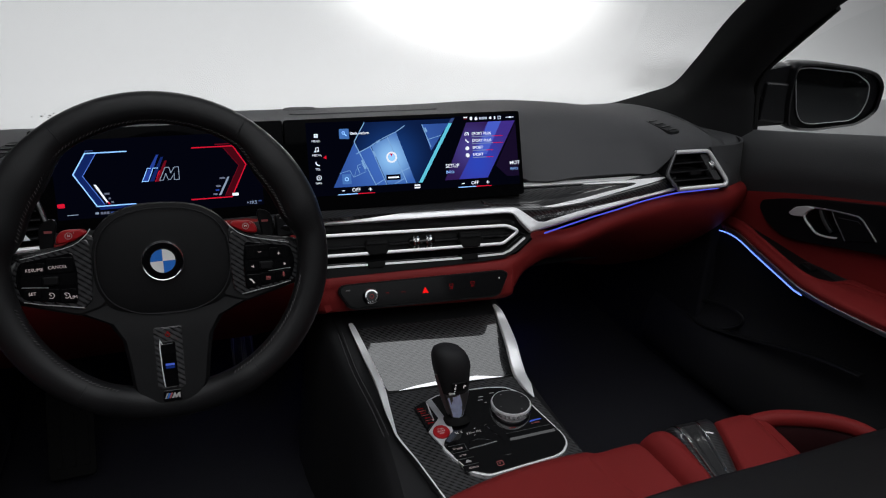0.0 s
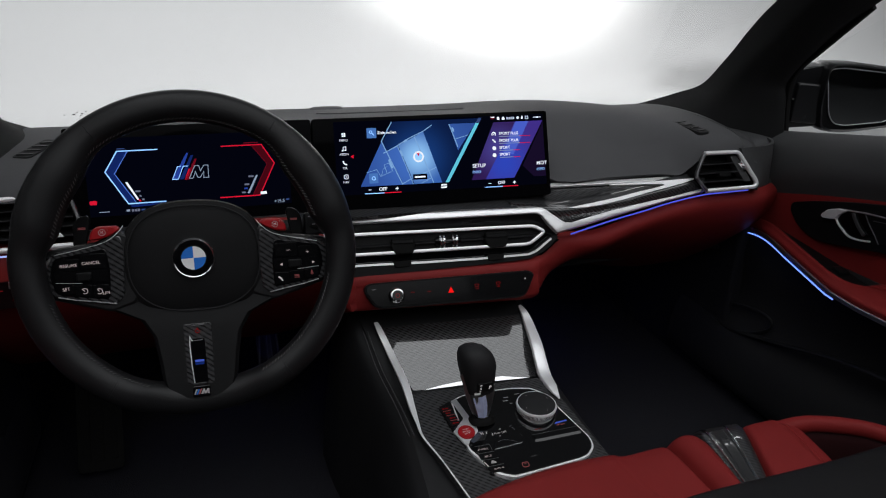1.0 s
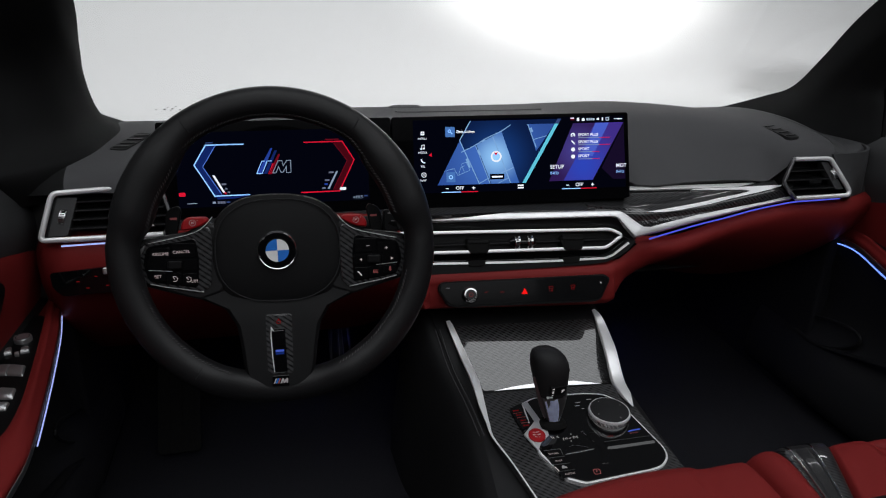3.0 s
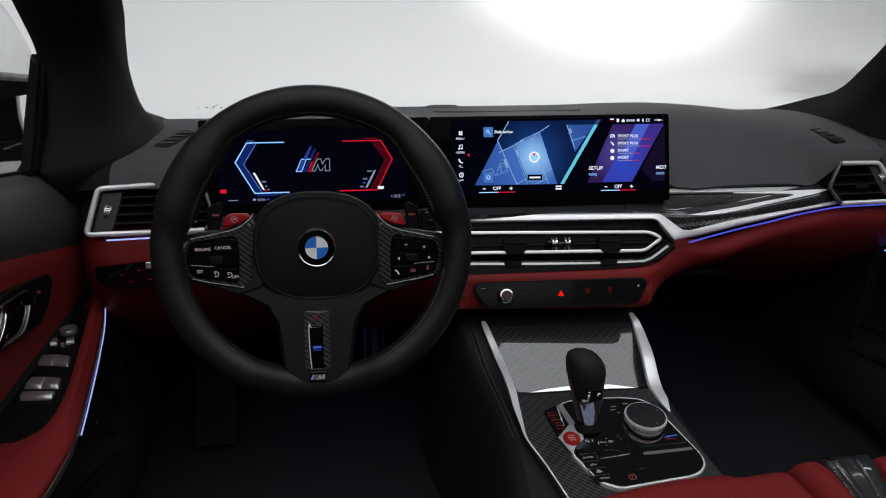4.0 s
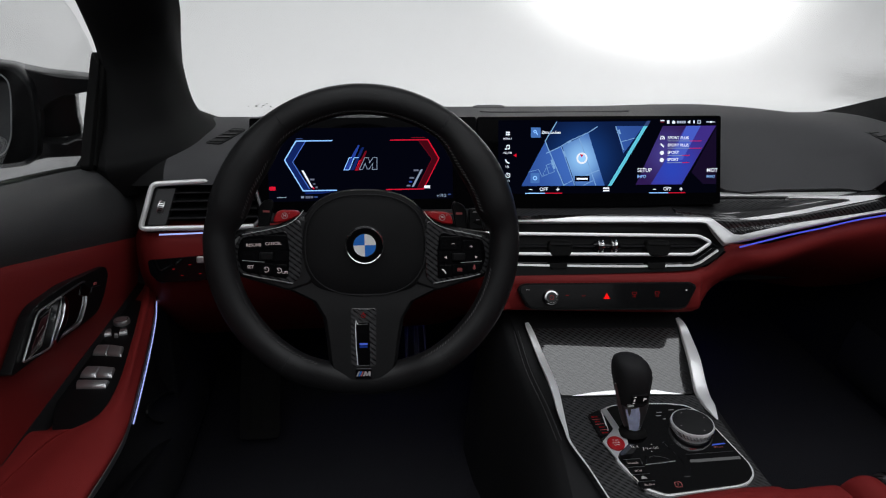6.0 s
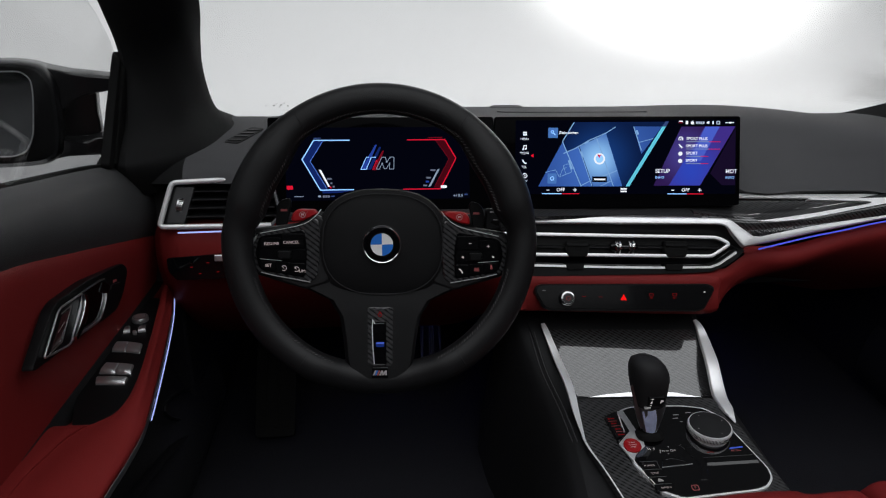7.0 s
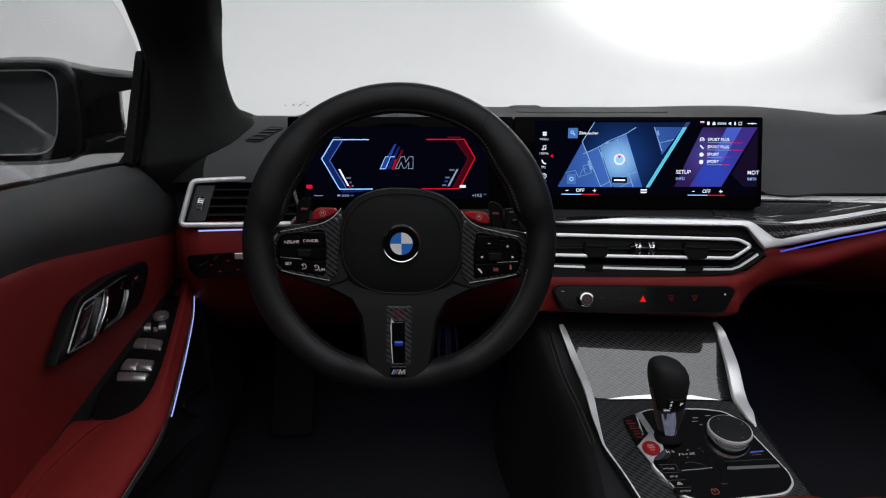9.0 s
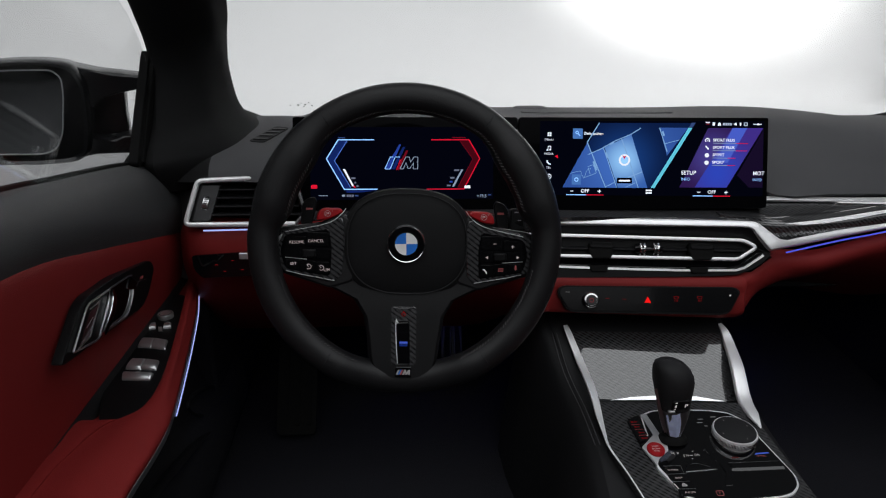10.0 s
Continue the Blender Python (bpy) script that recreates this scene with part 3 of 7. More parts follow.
    upper += [Vector(p) + Vector((0.0038, 0.0055, -0.0022)) for p in ((0.230, 0.890, 0.7514), (0.260, 0.896, 0.7547), (0.3203, 0.905, 0.7618), (0.3813, 0.911, 0.7673), (0.4429, 0.915, 0.7738), (0.5154, 0.918, 0.7830))]
    lower += [Vector(p) for p in ((0.2238, 0.887, 0.7405), (0.2613, 0.896, 0.7424), (0.3218, 0.905, 0.7501), (0.3826, 0.911, 0.7586), (0.4438, 0.915, 0.7681), (0.5163, 0.918, 0.7775))]
    rows = []
    for p, q in zip(upper, lower):
        d, out = p - q, Vector((0, -0.75, 0.66))
        arch = [p - d * (0.5 - 0.5 * math.cos(t)) + out * 0.0014 * math.sin(t) for t in [math.pi * i / 8 for i in range(9)]]
        rows.append([p - out * 0.008] + arch + [q - out * 0.008])
    bm = bmesh.new()
    skin(bm, [[bm.verts.new(p) for p in r] for r in rows])
    part("satin_strip", bm, BRIGHT_SATIN, dash, "wide satin aluminium strip")
    bm = sweep(smooth([(0.2307, 0.888, 0.7309), (0.3195, 0.900, 0.7447), (0.3809, 0.907, 0.7526), (0.4426, 0.912, 0.7629), (0.514, 0.915, 0.7713), (0.5567, 0.916, 0.7721), (0.6149, 0.917, 0.7728)], 4), bar_section(0.0011, 0.0011, 0.0005))
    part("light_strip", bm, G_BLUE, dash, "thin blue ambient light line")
    bm = sweep([(-0.667, 0.912, 0.7685), (-0.58, 0.912, 0.7700), (-0.48, 0.912, 0.7700)], bar_section(0.0010, 0.0010, 0.0004))
    part("light_strip", bm, G_PALEBLUE, dash, "thin blue ambient light line")

    part("core", box((-0.755, 1.04, 0.62), (0.755, 1.40, 0.775), 0.01), SOFT_PLASTIC, dash, "black inner carrier")
    bm = loft([[Vector((-x, 0.945 + 0.02 * k, z)) for z in (0.86, 0.80, 0.74, 0.66)] for k, x in enumerate((0.665, 0.70, 0.735, 0.765))], 0.006, 3, 3)
    part("end_cheek", bm, DOOR_PAD, dash, "black dashboard end")
    cheek = [((0.592, 0.936, 0.850), (0.611, 0.926, 0.81), (0.629, 0.914, 0.772))]
    cheek += [tuple((x + dx, y, z) for dx, z in ((0, 0.850), (0.004, 0.81), (0.006, 0.768))) for x, y in ((0.652, 0.943), (0.685, 0.958), (0.706, 0.985), (0.714, 1.03))]
    bm = loft([[Vector(p) for p in r] for r in cheek], 0.005, 4, 4)
    part("end_cheek", bm, DOOR_PAD, dash, "black dashboard end")
    # defroster grilles and the dark speaker cover on top
    for sx, x, y, z in ((-1, -0.586, 1.066, 0.8775), (1, 0.535, 1.012, 0.8755)):
        m = Matrix((Vector((0.97, -0.26 if sx < 0 else 0.1, 0)).normalized(), Vector((0.26 if sx < 0 else -0.1, 0.97, 0.05)).normalized(), Vector((0, -0.05, 1)).normalized())).transposed().to_4x4()
        m.translation = (x, y, z)
        part("defroster_recess", slab([(-16, -44), (10, -44), (18, 44), (-8, 48)], m, -4, 1.4, 0.5, 8), SOFT_PLASTIC, dash, "dark defroster grille")
        for k in range(4):
            part("defroster_rib", slab([(-12 + 2 * k, -36 + 20 * k), (10 + 2 * k, -32 + 20 * k), (10 + 2 * k, -27 + 20 * k), (-12 + 2 * k, -31 + 20 * k)], m, 0.8, 3, 0.6, 1.5), PLASTIC, dash)
    m = Matrix.Translation((-0.012, 1.166, 0.8957)) @ pose(0, 0, 0, -6.2, 0, 0)
    part("speaker_cover", slab(ellipse(0, 0, 140, 22, 40, 3.0), m, -4, 0.7, 0.4), PAD, dash, "perforated speaker cover")
    part("sensor_cover", slab(rect(-152, 112, -86, 142), Matrix.Translation((0, 1.12, 0.877)), -4, 12, 5, 12), PAD, dash, "small raised sensor cover")
    # under-dash closing panel
    bm = loft([[Vector((x, 1.06, 0.60)), Vector((x, 1.20, 0.53)), Vector((x, 1.46, 0.42))] for x in (-0.76, 0, 0.76)], 0.01, 2, 3)
    part("underside", bm, SOFT_PLASTIC, dash, "matt black closing panel")
    return dash


dash = dashboard()


def outer_vent(name, outline, plate, grip, slats, label, bright, dark):
    """An outboard air vent: satin frame, black duct, slats, and a plate with a thumb wheel. outline: (x, z) corners at the dash face; plate: its corners (mm); grip: the wheel's centre (mm)."""
    face = plane_at((0, 0.917, 0.805), 22)
    pts = [(x * 1000, (z - 0.805) * 1000 / math.cos(radians(22))) for x, z in outline]
    c = sum((Vector(p) for p in pts), Vector((0, 0))) / len(pts)
    v = thing(name, on(face, *c), label, "air vent", "outer air vents")

    def run(ids, h):
        """An open line through those corners, the middle ones rounded."""
        ps = [Vector(pts[i]) for i in ids]
        out = [ps[0]]
        for p, q, w in zip(ps, ps[1:], ps[2:]):
            e, f = q + (p - q).normalized() * min(8, (p - q).length * 0.45), q + (w - q).normalized() * min(8, (w - q).length * 0.45)
            out += [e * (1 - t) ** 2 + q * (2 * t * (1 - t)) + f * t * t for t in (0, 0.25, 0.5, 0.75, 1.0)]
        return [on(face, *p, h) for p in out + [ps[-1]]]

    part("frame", sweep(run(bright, 0), round_section(0.0040, 0.0040, 12, 2.6), up=tuple(-face.col[2].xyz)), BRIGHT_SATIN, v, "satin aluminium frame")
    part("inner_edge", sweep(run(dark, -1.5), bar_section(0.0022, 0.0035, 0.0010), up=tuple(-face.col[2].xyz)), GUNMETAL, v, "dark satin inboard edge")
    small = [c + (Vector(p) - c) * 0.97 for p in pts]
    part("duct", slab(small, face, -36, -30, r=8), SOFT_PLASTIC, v, "black duct")
    part("duct_wall", ring_plate(rounded(small, 8), rounded([c + (Vector(p) - c) * 0.93 for p in pts], 8), face, -31, -2), SATIN_BLACK, v, "black duct wall")
    v0, v1 = min(p[1] for p in pts), max(p[1] for p in pts)
    for k in range(slats):
        h = v0 + (v1 - v0) * (0.5 + (k - (slats - 1) / 2) * 0.70 / slats)
        xs = []
        for a, b in zip(pts, pts[1:] + pts[:1]):
            if (a[1] - h) * (b[1] - h) < 0:
                xs.append(a[0] + (b[0] - a[0]) * (h - a[1]) / (b[1] - a[1]))
        u0, u1 = min(xs) + 6, max(xs) - 6
        bm = sweep([on(face, u0, h, -14), on(face, u1, h, -14)], bar_section(0.011, 0.0011, 0.0007), up=tuple((face.col[1].xyz + 0.30 * face.col[2].xyz)))
        part("slat", bm, PLASTIC, v)
    mid = sum((Vector(p) for p in pts), Vector((0, 0))) / len(pts)
    part("direction_tab", slab(rect(mid.x - 14, mid.y - 5, mid.x + 12, mid.y + 4), face, -10, -2, 2, 3), SATIN_BLACK, v, "black direction tab")
    part("thumb_plate", slab(plate, face, -16, -3, 1.2, 3), SLATE, v, "dark plate round the thumb wheel")
    g, axis = Vector(grip[:2]), Vector((grip[2], grip[3])).normalized()
    cross = Vector((axis.y, -axis.x))
    bm = sweep([on(face, *(g - cross * 4), -7), on(face, *(g + cross * 4), -7)], round_section(0.011, 0.008, 20), up=tuple(face.col[2].xyz))
    wheel = part("thumb_wheel", bm, SATIN, v, "ribbed thumb wheel")
    for k in range(9):
        a = radians(-64 + 16 * k)
        p = g + axis * 11.1 * math.sin(a)
        o = on(face, p.x, p.y, -7 + 8.2 * math.cos(a))
        part("rib", box(o - Vector((0.0028, 0.0006, 0.0005)), o + Vector((0.0028, 0.0006, 0.0005))), SATIN_BLACK, wheel)
    if c.x < 0:
        part("bright_tip", slab([(-555, -15), (-540, -15), (-549, -3)], face, 0, 5, 1, 1), SATIN, v, "small bright triangle")
    return v


outer_vent("air_vent", [(-0.691, 0.780), (-0.672, 0.840), (-0.530, 0.846), (-0.520, 0.81), (-0.515, 0.795), (-0.53, 0.780)], [(-683, -22), (-667, 32), (-640, 32), (-656, -22)], (-661.5, 5, 0.28, 1), 4,
           "satin-framed air vent beside the driver's door with dark slats", (2, 1, 0, 5), (5, 4, 3, 2))
outer_vent("air_vent", [(0.4925, 0.807), (0.516, 0.8445), (0.589, 0.8435), (0.6255, 0.7895), (0.6215, 0.7815), (0.514, 0.7812)], [(572, 36), (588, 36), (616, -14), (600, -14)], (597, 14, -0.5, 1), 3,
           "angular satin-framed air vent at the passenger end", (1, 2, 3, 4, 5), (5, 0, 1))


def centre_vents():
    v = thing("centre_air_vents", on(VENTS, 20, -45, -30), "wide black centre air vents with satin metal rings", "air vent")
    black = [(-330, 40), (170, 40), (212, 6), (190, -22), (158, -44), (-330, -54)]
    part("housing", slab(black, VENTS, -50, -14, 1, 6), SATIN_BLACK, v, "black housing")
    bm = bmesh.new()
    top = [bm.verts.new(on(VENTS, *p, -2)) for p in ((-330, 40), (168, 40), (182, 34), (208, 10))]
    low = [bm.verts.new(on(VENTS, *p, -14.5)) for p in ((-330, 14), (156, 18), (169, 15), (194, 3))]
    skin(bm, [top, low])
    part("upper_cove", bm, SATIN_BLACK, v, "black cove above the ring")
    bm = bmesh.new()
    top = [bm.verts.new(on(VENTS, *p, -9)) for p in ((-330, -21), (150, -13.5), (168, -8), (186, 5))]
    low = [bm.verts.new(on(VENTS, *p, -13.5)) for p in ((-330, -52), (154, -42), (180, -30), (210, -7))]
    skin(bm, [top, low])
    part("lower_cove", bm, GLOSS, v, "gloss black cove below the ring")
    loop = [on(VENTS, *p, -4) for p in rounded([(-330, 14.5), (161, 17.1), (181.5, 7.2), (153, -12.9), (-330, -19.5)], 7)]
    part("ring", sweep(loop, bar_section(0.0029, 0.0042, 0.0011), closed=True, up=tuple(VENTS.col[2].xyz)), SATIN, v, "satin metal ring")
    part("duct", slab([(-330, 12), (158, 14.8), (174, 7.2), (152, -10), (-330, -16)], VENTS, -40, -30), SOFT_PLASTIC, v, "dark duct")
    bm = sweep([on(VENTS, -330, -7, -12), on(VENTS, 166, 3.0, -12)], bar_section(0.009, 0.0012, 0.0006), up=tuple(VENTS.col[1].xyz + 0.3 * VENTS.col[2].xyz))
    part("slat", bm, PLASTIC, v)
    low = [(-330, -38), (-120, -33.8), (-22, -33.8), (66, -32.8), (151, -29.8), (164, -25), (192, -5)]
    part("lower_line", stroke(low, 3.6, VENTS, -6, -1.5), SATIN, v, "bright lower line")
    lip = [(-330, -37), (-100, -37), (45, -32.5), (140, -28.5), (165, -21), (192, -2), (206, -2), (190.4, -17.7), (175.5, -27.5), (153.2, -36.7), (119.9, -40.1), (45.8, -44), (-28, -47.2), (-102, -50.4), (-330, -57)]
    part("lower_lip", slab(lip, VENTS, -30, -4), SATIN_BLACK, v, "black lower lip")
    for a, h in ((-60, -2), (95.5, 1)):
        tab = [(a - 17, h + 9), (a + 17, h + 9.5), (a + 21, h + 1), (a + 17, h - 17), (a - 13, h - 18), (a - 20, h - 4)]
        part("direction_tab", slab(tab, VENTS, -12, 1.5, 3, 5), RUBBER, v, "matt black direction tab")
        part("tab_ridge", slab(rect(a - 17, h + 0.5, a + 18, h + 4.5), VENTS, 1.0, 3.4, 1.2, 1.5), SATIN_BLACK, v)
        part("lower_tab", slab([(a - 17, h - 28), (a + 13, h - 27), (a + 11, h - 37), (a - 14, h - 38)], VENTS, -6, 0.5, 1.5, 3), RUBBER, v, "matt black lower tab")
    for a in (4.5, 25.6):
        h = -1.8 + 0.03 * a
        bm = bmesh.new()
        for u0, u1, r0, r1 in ((-4.5, -2.5, 11.0, 10.2), (-2.5, 2.5, 10.2, 10.2), (2.5, 4.5, 10.2, 11.0)):
            sweep([on(VENTS, a + u0, h, -5), on(VENTS, a + u1, h, -5)], round_section(0.0105, 0.0105, 24), up=tuple(VENTS.col[1].xyz), scale=lambda t, r0=r0, r1=r1: (r0 + (r1 - r0) * t) / 10.5, bm=bm)
        wheel = part("thumb_wheel", bm, CHROME, v, "ribbed chrome thumb wheel")
        d = -1 if a < 15 else 1
        part("hub", sweep([on(VENTS, a + d * 4.6, h, -6), on(VENTS, a + d * 10.5, h, -6)], round_section(0.0092, 0.0092, 20), up=tuple(VENTS.col[1].xyz), scale=lambda t: 1 - 0.35 * t), GLOSS, wheel, "gloss black hub")
        for k in range(11):
            t = radians(-62 + 12.4 * k)
            o = on(VENTS, a, h + 10.4 * math.sin(t), -5 + 10.4 * math.cos(t))
            part("rib", box(o - Vector((0.0018, 0.0006, 0.0006)), o + Vector((0.0018, 0.0006, 0.0006))), SOFT_PLASTIC, wheel)
    part("axle", sweep([on(VENTS, 9, -1.4, -6), on(VENTS, 21, -1.2, -6)], round_section(0.004, 0.004, 12), up=tuple(VENTS.col[1].xyz)), GLOSS, v, "gloss black axle")
    return v


centre_vents()


def climate_panel():
    c = thing("climate_panel", on(CLIMATE, 10, -22), "gloss black climate control strip set in red leather", "control panel")
    outline = [(-126, 10), (-118, 13), (140, 20), (150, 14), (134, -16), (124, -19), (-104, -23.5), (-114, -20), (-128, 2)]
    rim = [Vector(p) + (Vector(p) - Vector((max(-100, min(118, p[0])), -2))).normalized() * 3.2 for p in outline]
    part("panel_rim", slab(rim, CLIMATE, -24, 2.6, 1.6, 7), SATIN_BLACK, c, "dark rim round the panel")
    part("panel", slab(outline, CLIMATE, -8, 4, 1.0, 5), CLIMATE_BLACK, c, "gloss black panel")
    k = part("volume_knob", lathe(CLIMATE, -80, -6, [(13, 4), (13, 9), (11.5, 18), (10.5, 19.5), (8.5, 19.8)]), CHROME, c, "chrome volume knob")
    part("cap", lathe(CLIMATE, -80, -6, [(8.2, 19.6), (8.2, 20.4), (7.6, 20.6)]), GLOSS, k, "black cap")
    part("power_mark", ring_plate(ellipse(-80, -6, 3.4, 3.4, 24), ellipse(-80, -6, 2.6, 2.6, 24), CLIMATE, 20.6, 20.9), G_ICON, k)
    for u, v in ((-53, -2.6), (-27, -3.0), (-115, 5)):
        part("button_mark", slab(rect(u - 3, v - 0.4, u + 3, v + 0.4), CLIMATE, 4, 4.3), PRINT if u < -100 else G_ICON, c)
    part("hazard_mark", slab([(4.0, -7), (14.2, -7), (9.1, 2.6)], CLIMATE, 4, 4.5), G_HAZARD, c, "red hazard triangle")
    for u, v in ((52.5, 0), (88.6, 1.4)):
        part("demist_mark", ring_plate(rounded([(u - 4, v + 4.5), (u + 4, v + 4.5), (u + 3, v), (u - 3, v)], 1), rounded([(u - 3.2, v + 3.7), (u + 3.2, v + 3.7), (u + 2.4, v + 0.8), (u - 2.4, v + 0.8)], 1), CLIMATE, 4, 4.3), G_ICON, c)
        for k in range(3):
            part("demist_line", stroke([(u - 2 + 2 * k, v - 1), (u - 2 + 2 * k, v - 4)], 0.6, CLIMATE, 4, 4.3), G_ICON, c)
    part("lock_mark", slab(ellipse(135, 8.8, 1.4, 1.4, 12), CLIMATE, 4, 4.4), G_PALE, c)


climate_panel()

# ---- curved display ----


def display():
    d = thing("curved_display", (-0.15, 0.99, 0.775), "wide curved black glass display with lit instruments and blue map", "display")
    part("housing", slab([(-168, -2), (182, -2), (182, 148), (-168, 148)], DIAL, -22, -4, 2, 6), PLASTIC, d, "black display housing")
    part("housing", slab([(2, -2), (403, 8), (399, 152), (2, 148)], SCREEN, -22, -4, 2, 6), PLASTIC, d, "black display housing")
    a = part("instrument_glass", slab([(-167, 0), (182.5, 0), (182.5, 147.5), (-167, 147.5)], DIAL, -4, 0, 1, 4), SCREEN_GLASS, d, "instrument screen")
    b = part("centre_glass", slab([(2.5, 0), (402.5, 9), (398.5, 151), (2.5, 147.5)], SCREEN, -4, 0, 1, 4), SCREEN_GLASS, d, "centre touch screen")
    part("lit_area", slab(rect(-142, 20, 144, 132), DIAL, 0.1, 0.2), G_SCREEN, a)
    part("lit_area", slab([(36, 26), (395, 27), (391, 146), (36, 142)], SCREEN, 0.1, 0.2), G_SCREEN, b)
    # instruments
    for line, w, g in (([(-42.7, 112.6), (-98, 112.6), (-116.3, 83.5), (-89.8, 36.2), (-38, 36.2)], 1.7, G_ICE), ([(-84, 111.5), (-104.2, 80.5), (-79.6, 38.4)], 1.0, G_LINE),
                       ([(46, 112.5), (105.5, 112.5), (122.5, 83.4), (97.3, 35.7), (38.4, 35.8)], 1.7, G_RED), ([(91, 111), (111.5, 82.6), (87.5, 38)], 0.8, G_DIMRED)):
        part("gauge_line", stroke(line, w, DIAL, 0.3, 0.5), g, a)
    part("gauge_band", slab([(-98, 112), (-84, 111.5), (-104.2, 80.5), (-79.6, 38.4), (-89, 37), (-115.5, 83.5)], DIAL, 0.2, 0.3), G_BAND, a)
    part("gauge_band", slab([(105, 112), (91, 111), (111.5, 82.6), (87.5, 38), (96.8, 36.4), (121.7, 83.4)], DIAL, 0.2, 0.3), G_FAINTRED, a)
    part("gauge_foot", slab([(-88, 35), (-38, 35), (-60, 31.5), (-86, 31)], DIAL, 0.2, 0.3), G_BAND, a)
    for pts, g in (([(-26.8, 67), (-17.9, 66.9), (-0.8, 105.4), (-3.7, 105.4)], G_DEEP), ([(-16.8, 66.9), (-10.5, 66.9), (5.8, 101.7), (2.1, 101.7)], G_BAND), ([(-9.5, 66.1), (-2.4, 66.1), (10.2, 96.2), (7.2, 96.2)], G_DIMRED),
                   ([(-9.5, 66.1), (-5.4, 66.1), (1.5, 82), (-2.4, 82)], G_RED)):
        part("stripe", slab(pts, DIAL, 0.3, 0.5), g, a)
    part("emblem_line", stroke([(-13.2, 86), (-17.8, 86), (-26.4, 67.4), (-18.2, 67.4), (-10, 86), (-3, 86)], 1.1, DIAL, 0.5, 0.7), G_ICE, a)
    emblem = [(-2.8, 67.6), (6.4, 85.9), (11.9, 85.9), (13.7, 77.8), (19.3, 85.9), (25.2, 85.9), (24.7, 67.4), (17.6, 67.5), (18.5, 77), (12.8, 68.2), (9.5, 68.2), (6.6, 77.1), (2.4, 67.6), (-2.8, 67.6)]
    part("emblem_line", stroke(emblem, 1.0, DIAL, 0.5, 0.7), G_GREY, a)
    part("gauge_needle", slab([(-91.5, 67.5), (-88, 67.5), (-74.5, 41), (-77.5, 41)], DIAL, 0.3, 0.5), G_WHITE, a)
    part("gauge_needle", slab([(93.5, 66.5), (96.5, 66.5), (82, 39.5), (78.5, 39.5)], DIAL, 0.3, 0.5), G_GREY, a)
    part("gauge_zero", slab([(-76, 41.5), (-73.5, 41.5), (-72, 38.5), (-74.5, 38.5)], DIAL, 0.5, 0.7), G_RED, a)
    part("warning_light", slab(rect(-141, 37.5, -131.5, 43.5), DIAL, 0.3, 0.5, r=1.5), G_RED, a)
    part("readout", slab(rect(98, 36.8, 107.5, 41.2), DIAL, 0.5, 0.7, r=1), G_WHITE, a)
    for u0, v0, u1, v1, g in ((-130, 26, -115.6, 27, G_GREY), (-93.5, 25, -89, 28, G_GREY), (-98, 115.2, -87, 116.6, G_DIMBLUE), (79, 115.2, 101, 116.6, G_DIMRED)):
        part("readout", slab(rect(u0, v0, u1, v1), DIAL, 0.3, 0.5), g, a)
    for u in (-86.4, -82.4, -78.4):
        part("readout", slab(rect(u, 24.4, u + 3.2, 28), DIAL, 0.3, 0.5), G_DIMWHITE, a)
    part("readout", slab(rect(-73.5, 25.2, -68, 27.4), DIAL, 0.3, 0.5), G_DIMBLUE, a)
    lettering("readout", "+19.5", DIAL, 117.5, 24.4, 5.0, G_GREY, a, 0.6, bold=0.1)
    part("readout", slab(rect(135.5, 25.2, 140.5, 27.4), DIAL, 0.3, 0.5), G_DIMBLUE, a)
    for u, v, w in ((-79, 53.5, 7), (-74, 46.5, 3), (-71, 41.2, 3.5), (82, 65.1, 8), (75.5, 53.3, 7), (74.5, 47.2, 5), (70.5, 41.3, 6)):
        part("gauge_mark", slab(rect(u, v - 1.3, u + w, v + 1.3), DIAL, 0.3, 0.5), G_DEEP if v == 47.2 else G_DIMWHITE, a)
    # map
    part("map_field", slab([(73.4, 38.2), (131, 140), (276, 141.5), (214, 38.8)], SCREEN, 0.2, 0.3), G_MAPDARK, b)
    part("map_block", slab([(73.4, 38.6), (142, 38.6), (111.5, 109.5)], SCREEN, 0.3, 0.4), G_MAP, b)
    part("map_block", slab([(144, 38.6), (160, 38.6), (136.5, 101), (119, 93)], SCREEN, 0.3, 0.4), G_MAP, b)
    part("map_light", slab([(162, 38.7), (209.1, 38.8), (180.6, 123.2), (166, 115.1), (138.5, 102)], SCREEN, 0.3, 0.4), G_MAPLIT, b)
    part("map_block", slab([(225, 133.8), (271, 134), (238.5, 90)], SCREEN, 0.3, 0.4), G_MAP, b)
    for line, w in (([(129.5, 140), (111, 109.5), (123.6, 81), (142.5, 38.7)], 1.5), ([(113, 90.5), (133, 99.5), (154.3, 111.8), (180.6, 123.2), (196, 133)], 1.4), ([(137, 100.5), (145, 80), (160, 38.9)], 1.2),
                    ([(165.5, 115.2), (177, 86), (194.4, 39.1)], 1.4), ([(176, 54.5), (200, 64)], 1.3), ([(142.5, 40), (158, 48)], 1.2), ([(174, 39.3), (190, 47)], 1.0),
                    ([(225, 133.6), (238.5, 96)], 1.5), ([(233.5, 108.5), (257, 114.8)], 1.0), ([(84.5, 60.5), (101, 64.8), (106.7, 53.5), (127, 61.5), (121.3, 74.5), (113.1, 71.5), (117.2, 59.2)], 0.7),
                    ([(108, 55), (112, 66), (118.5, 69)], 0.6)):
        part("map_road", stroke(line, w, SCREEN, 0.5, 0.6), G_ROAD, b)
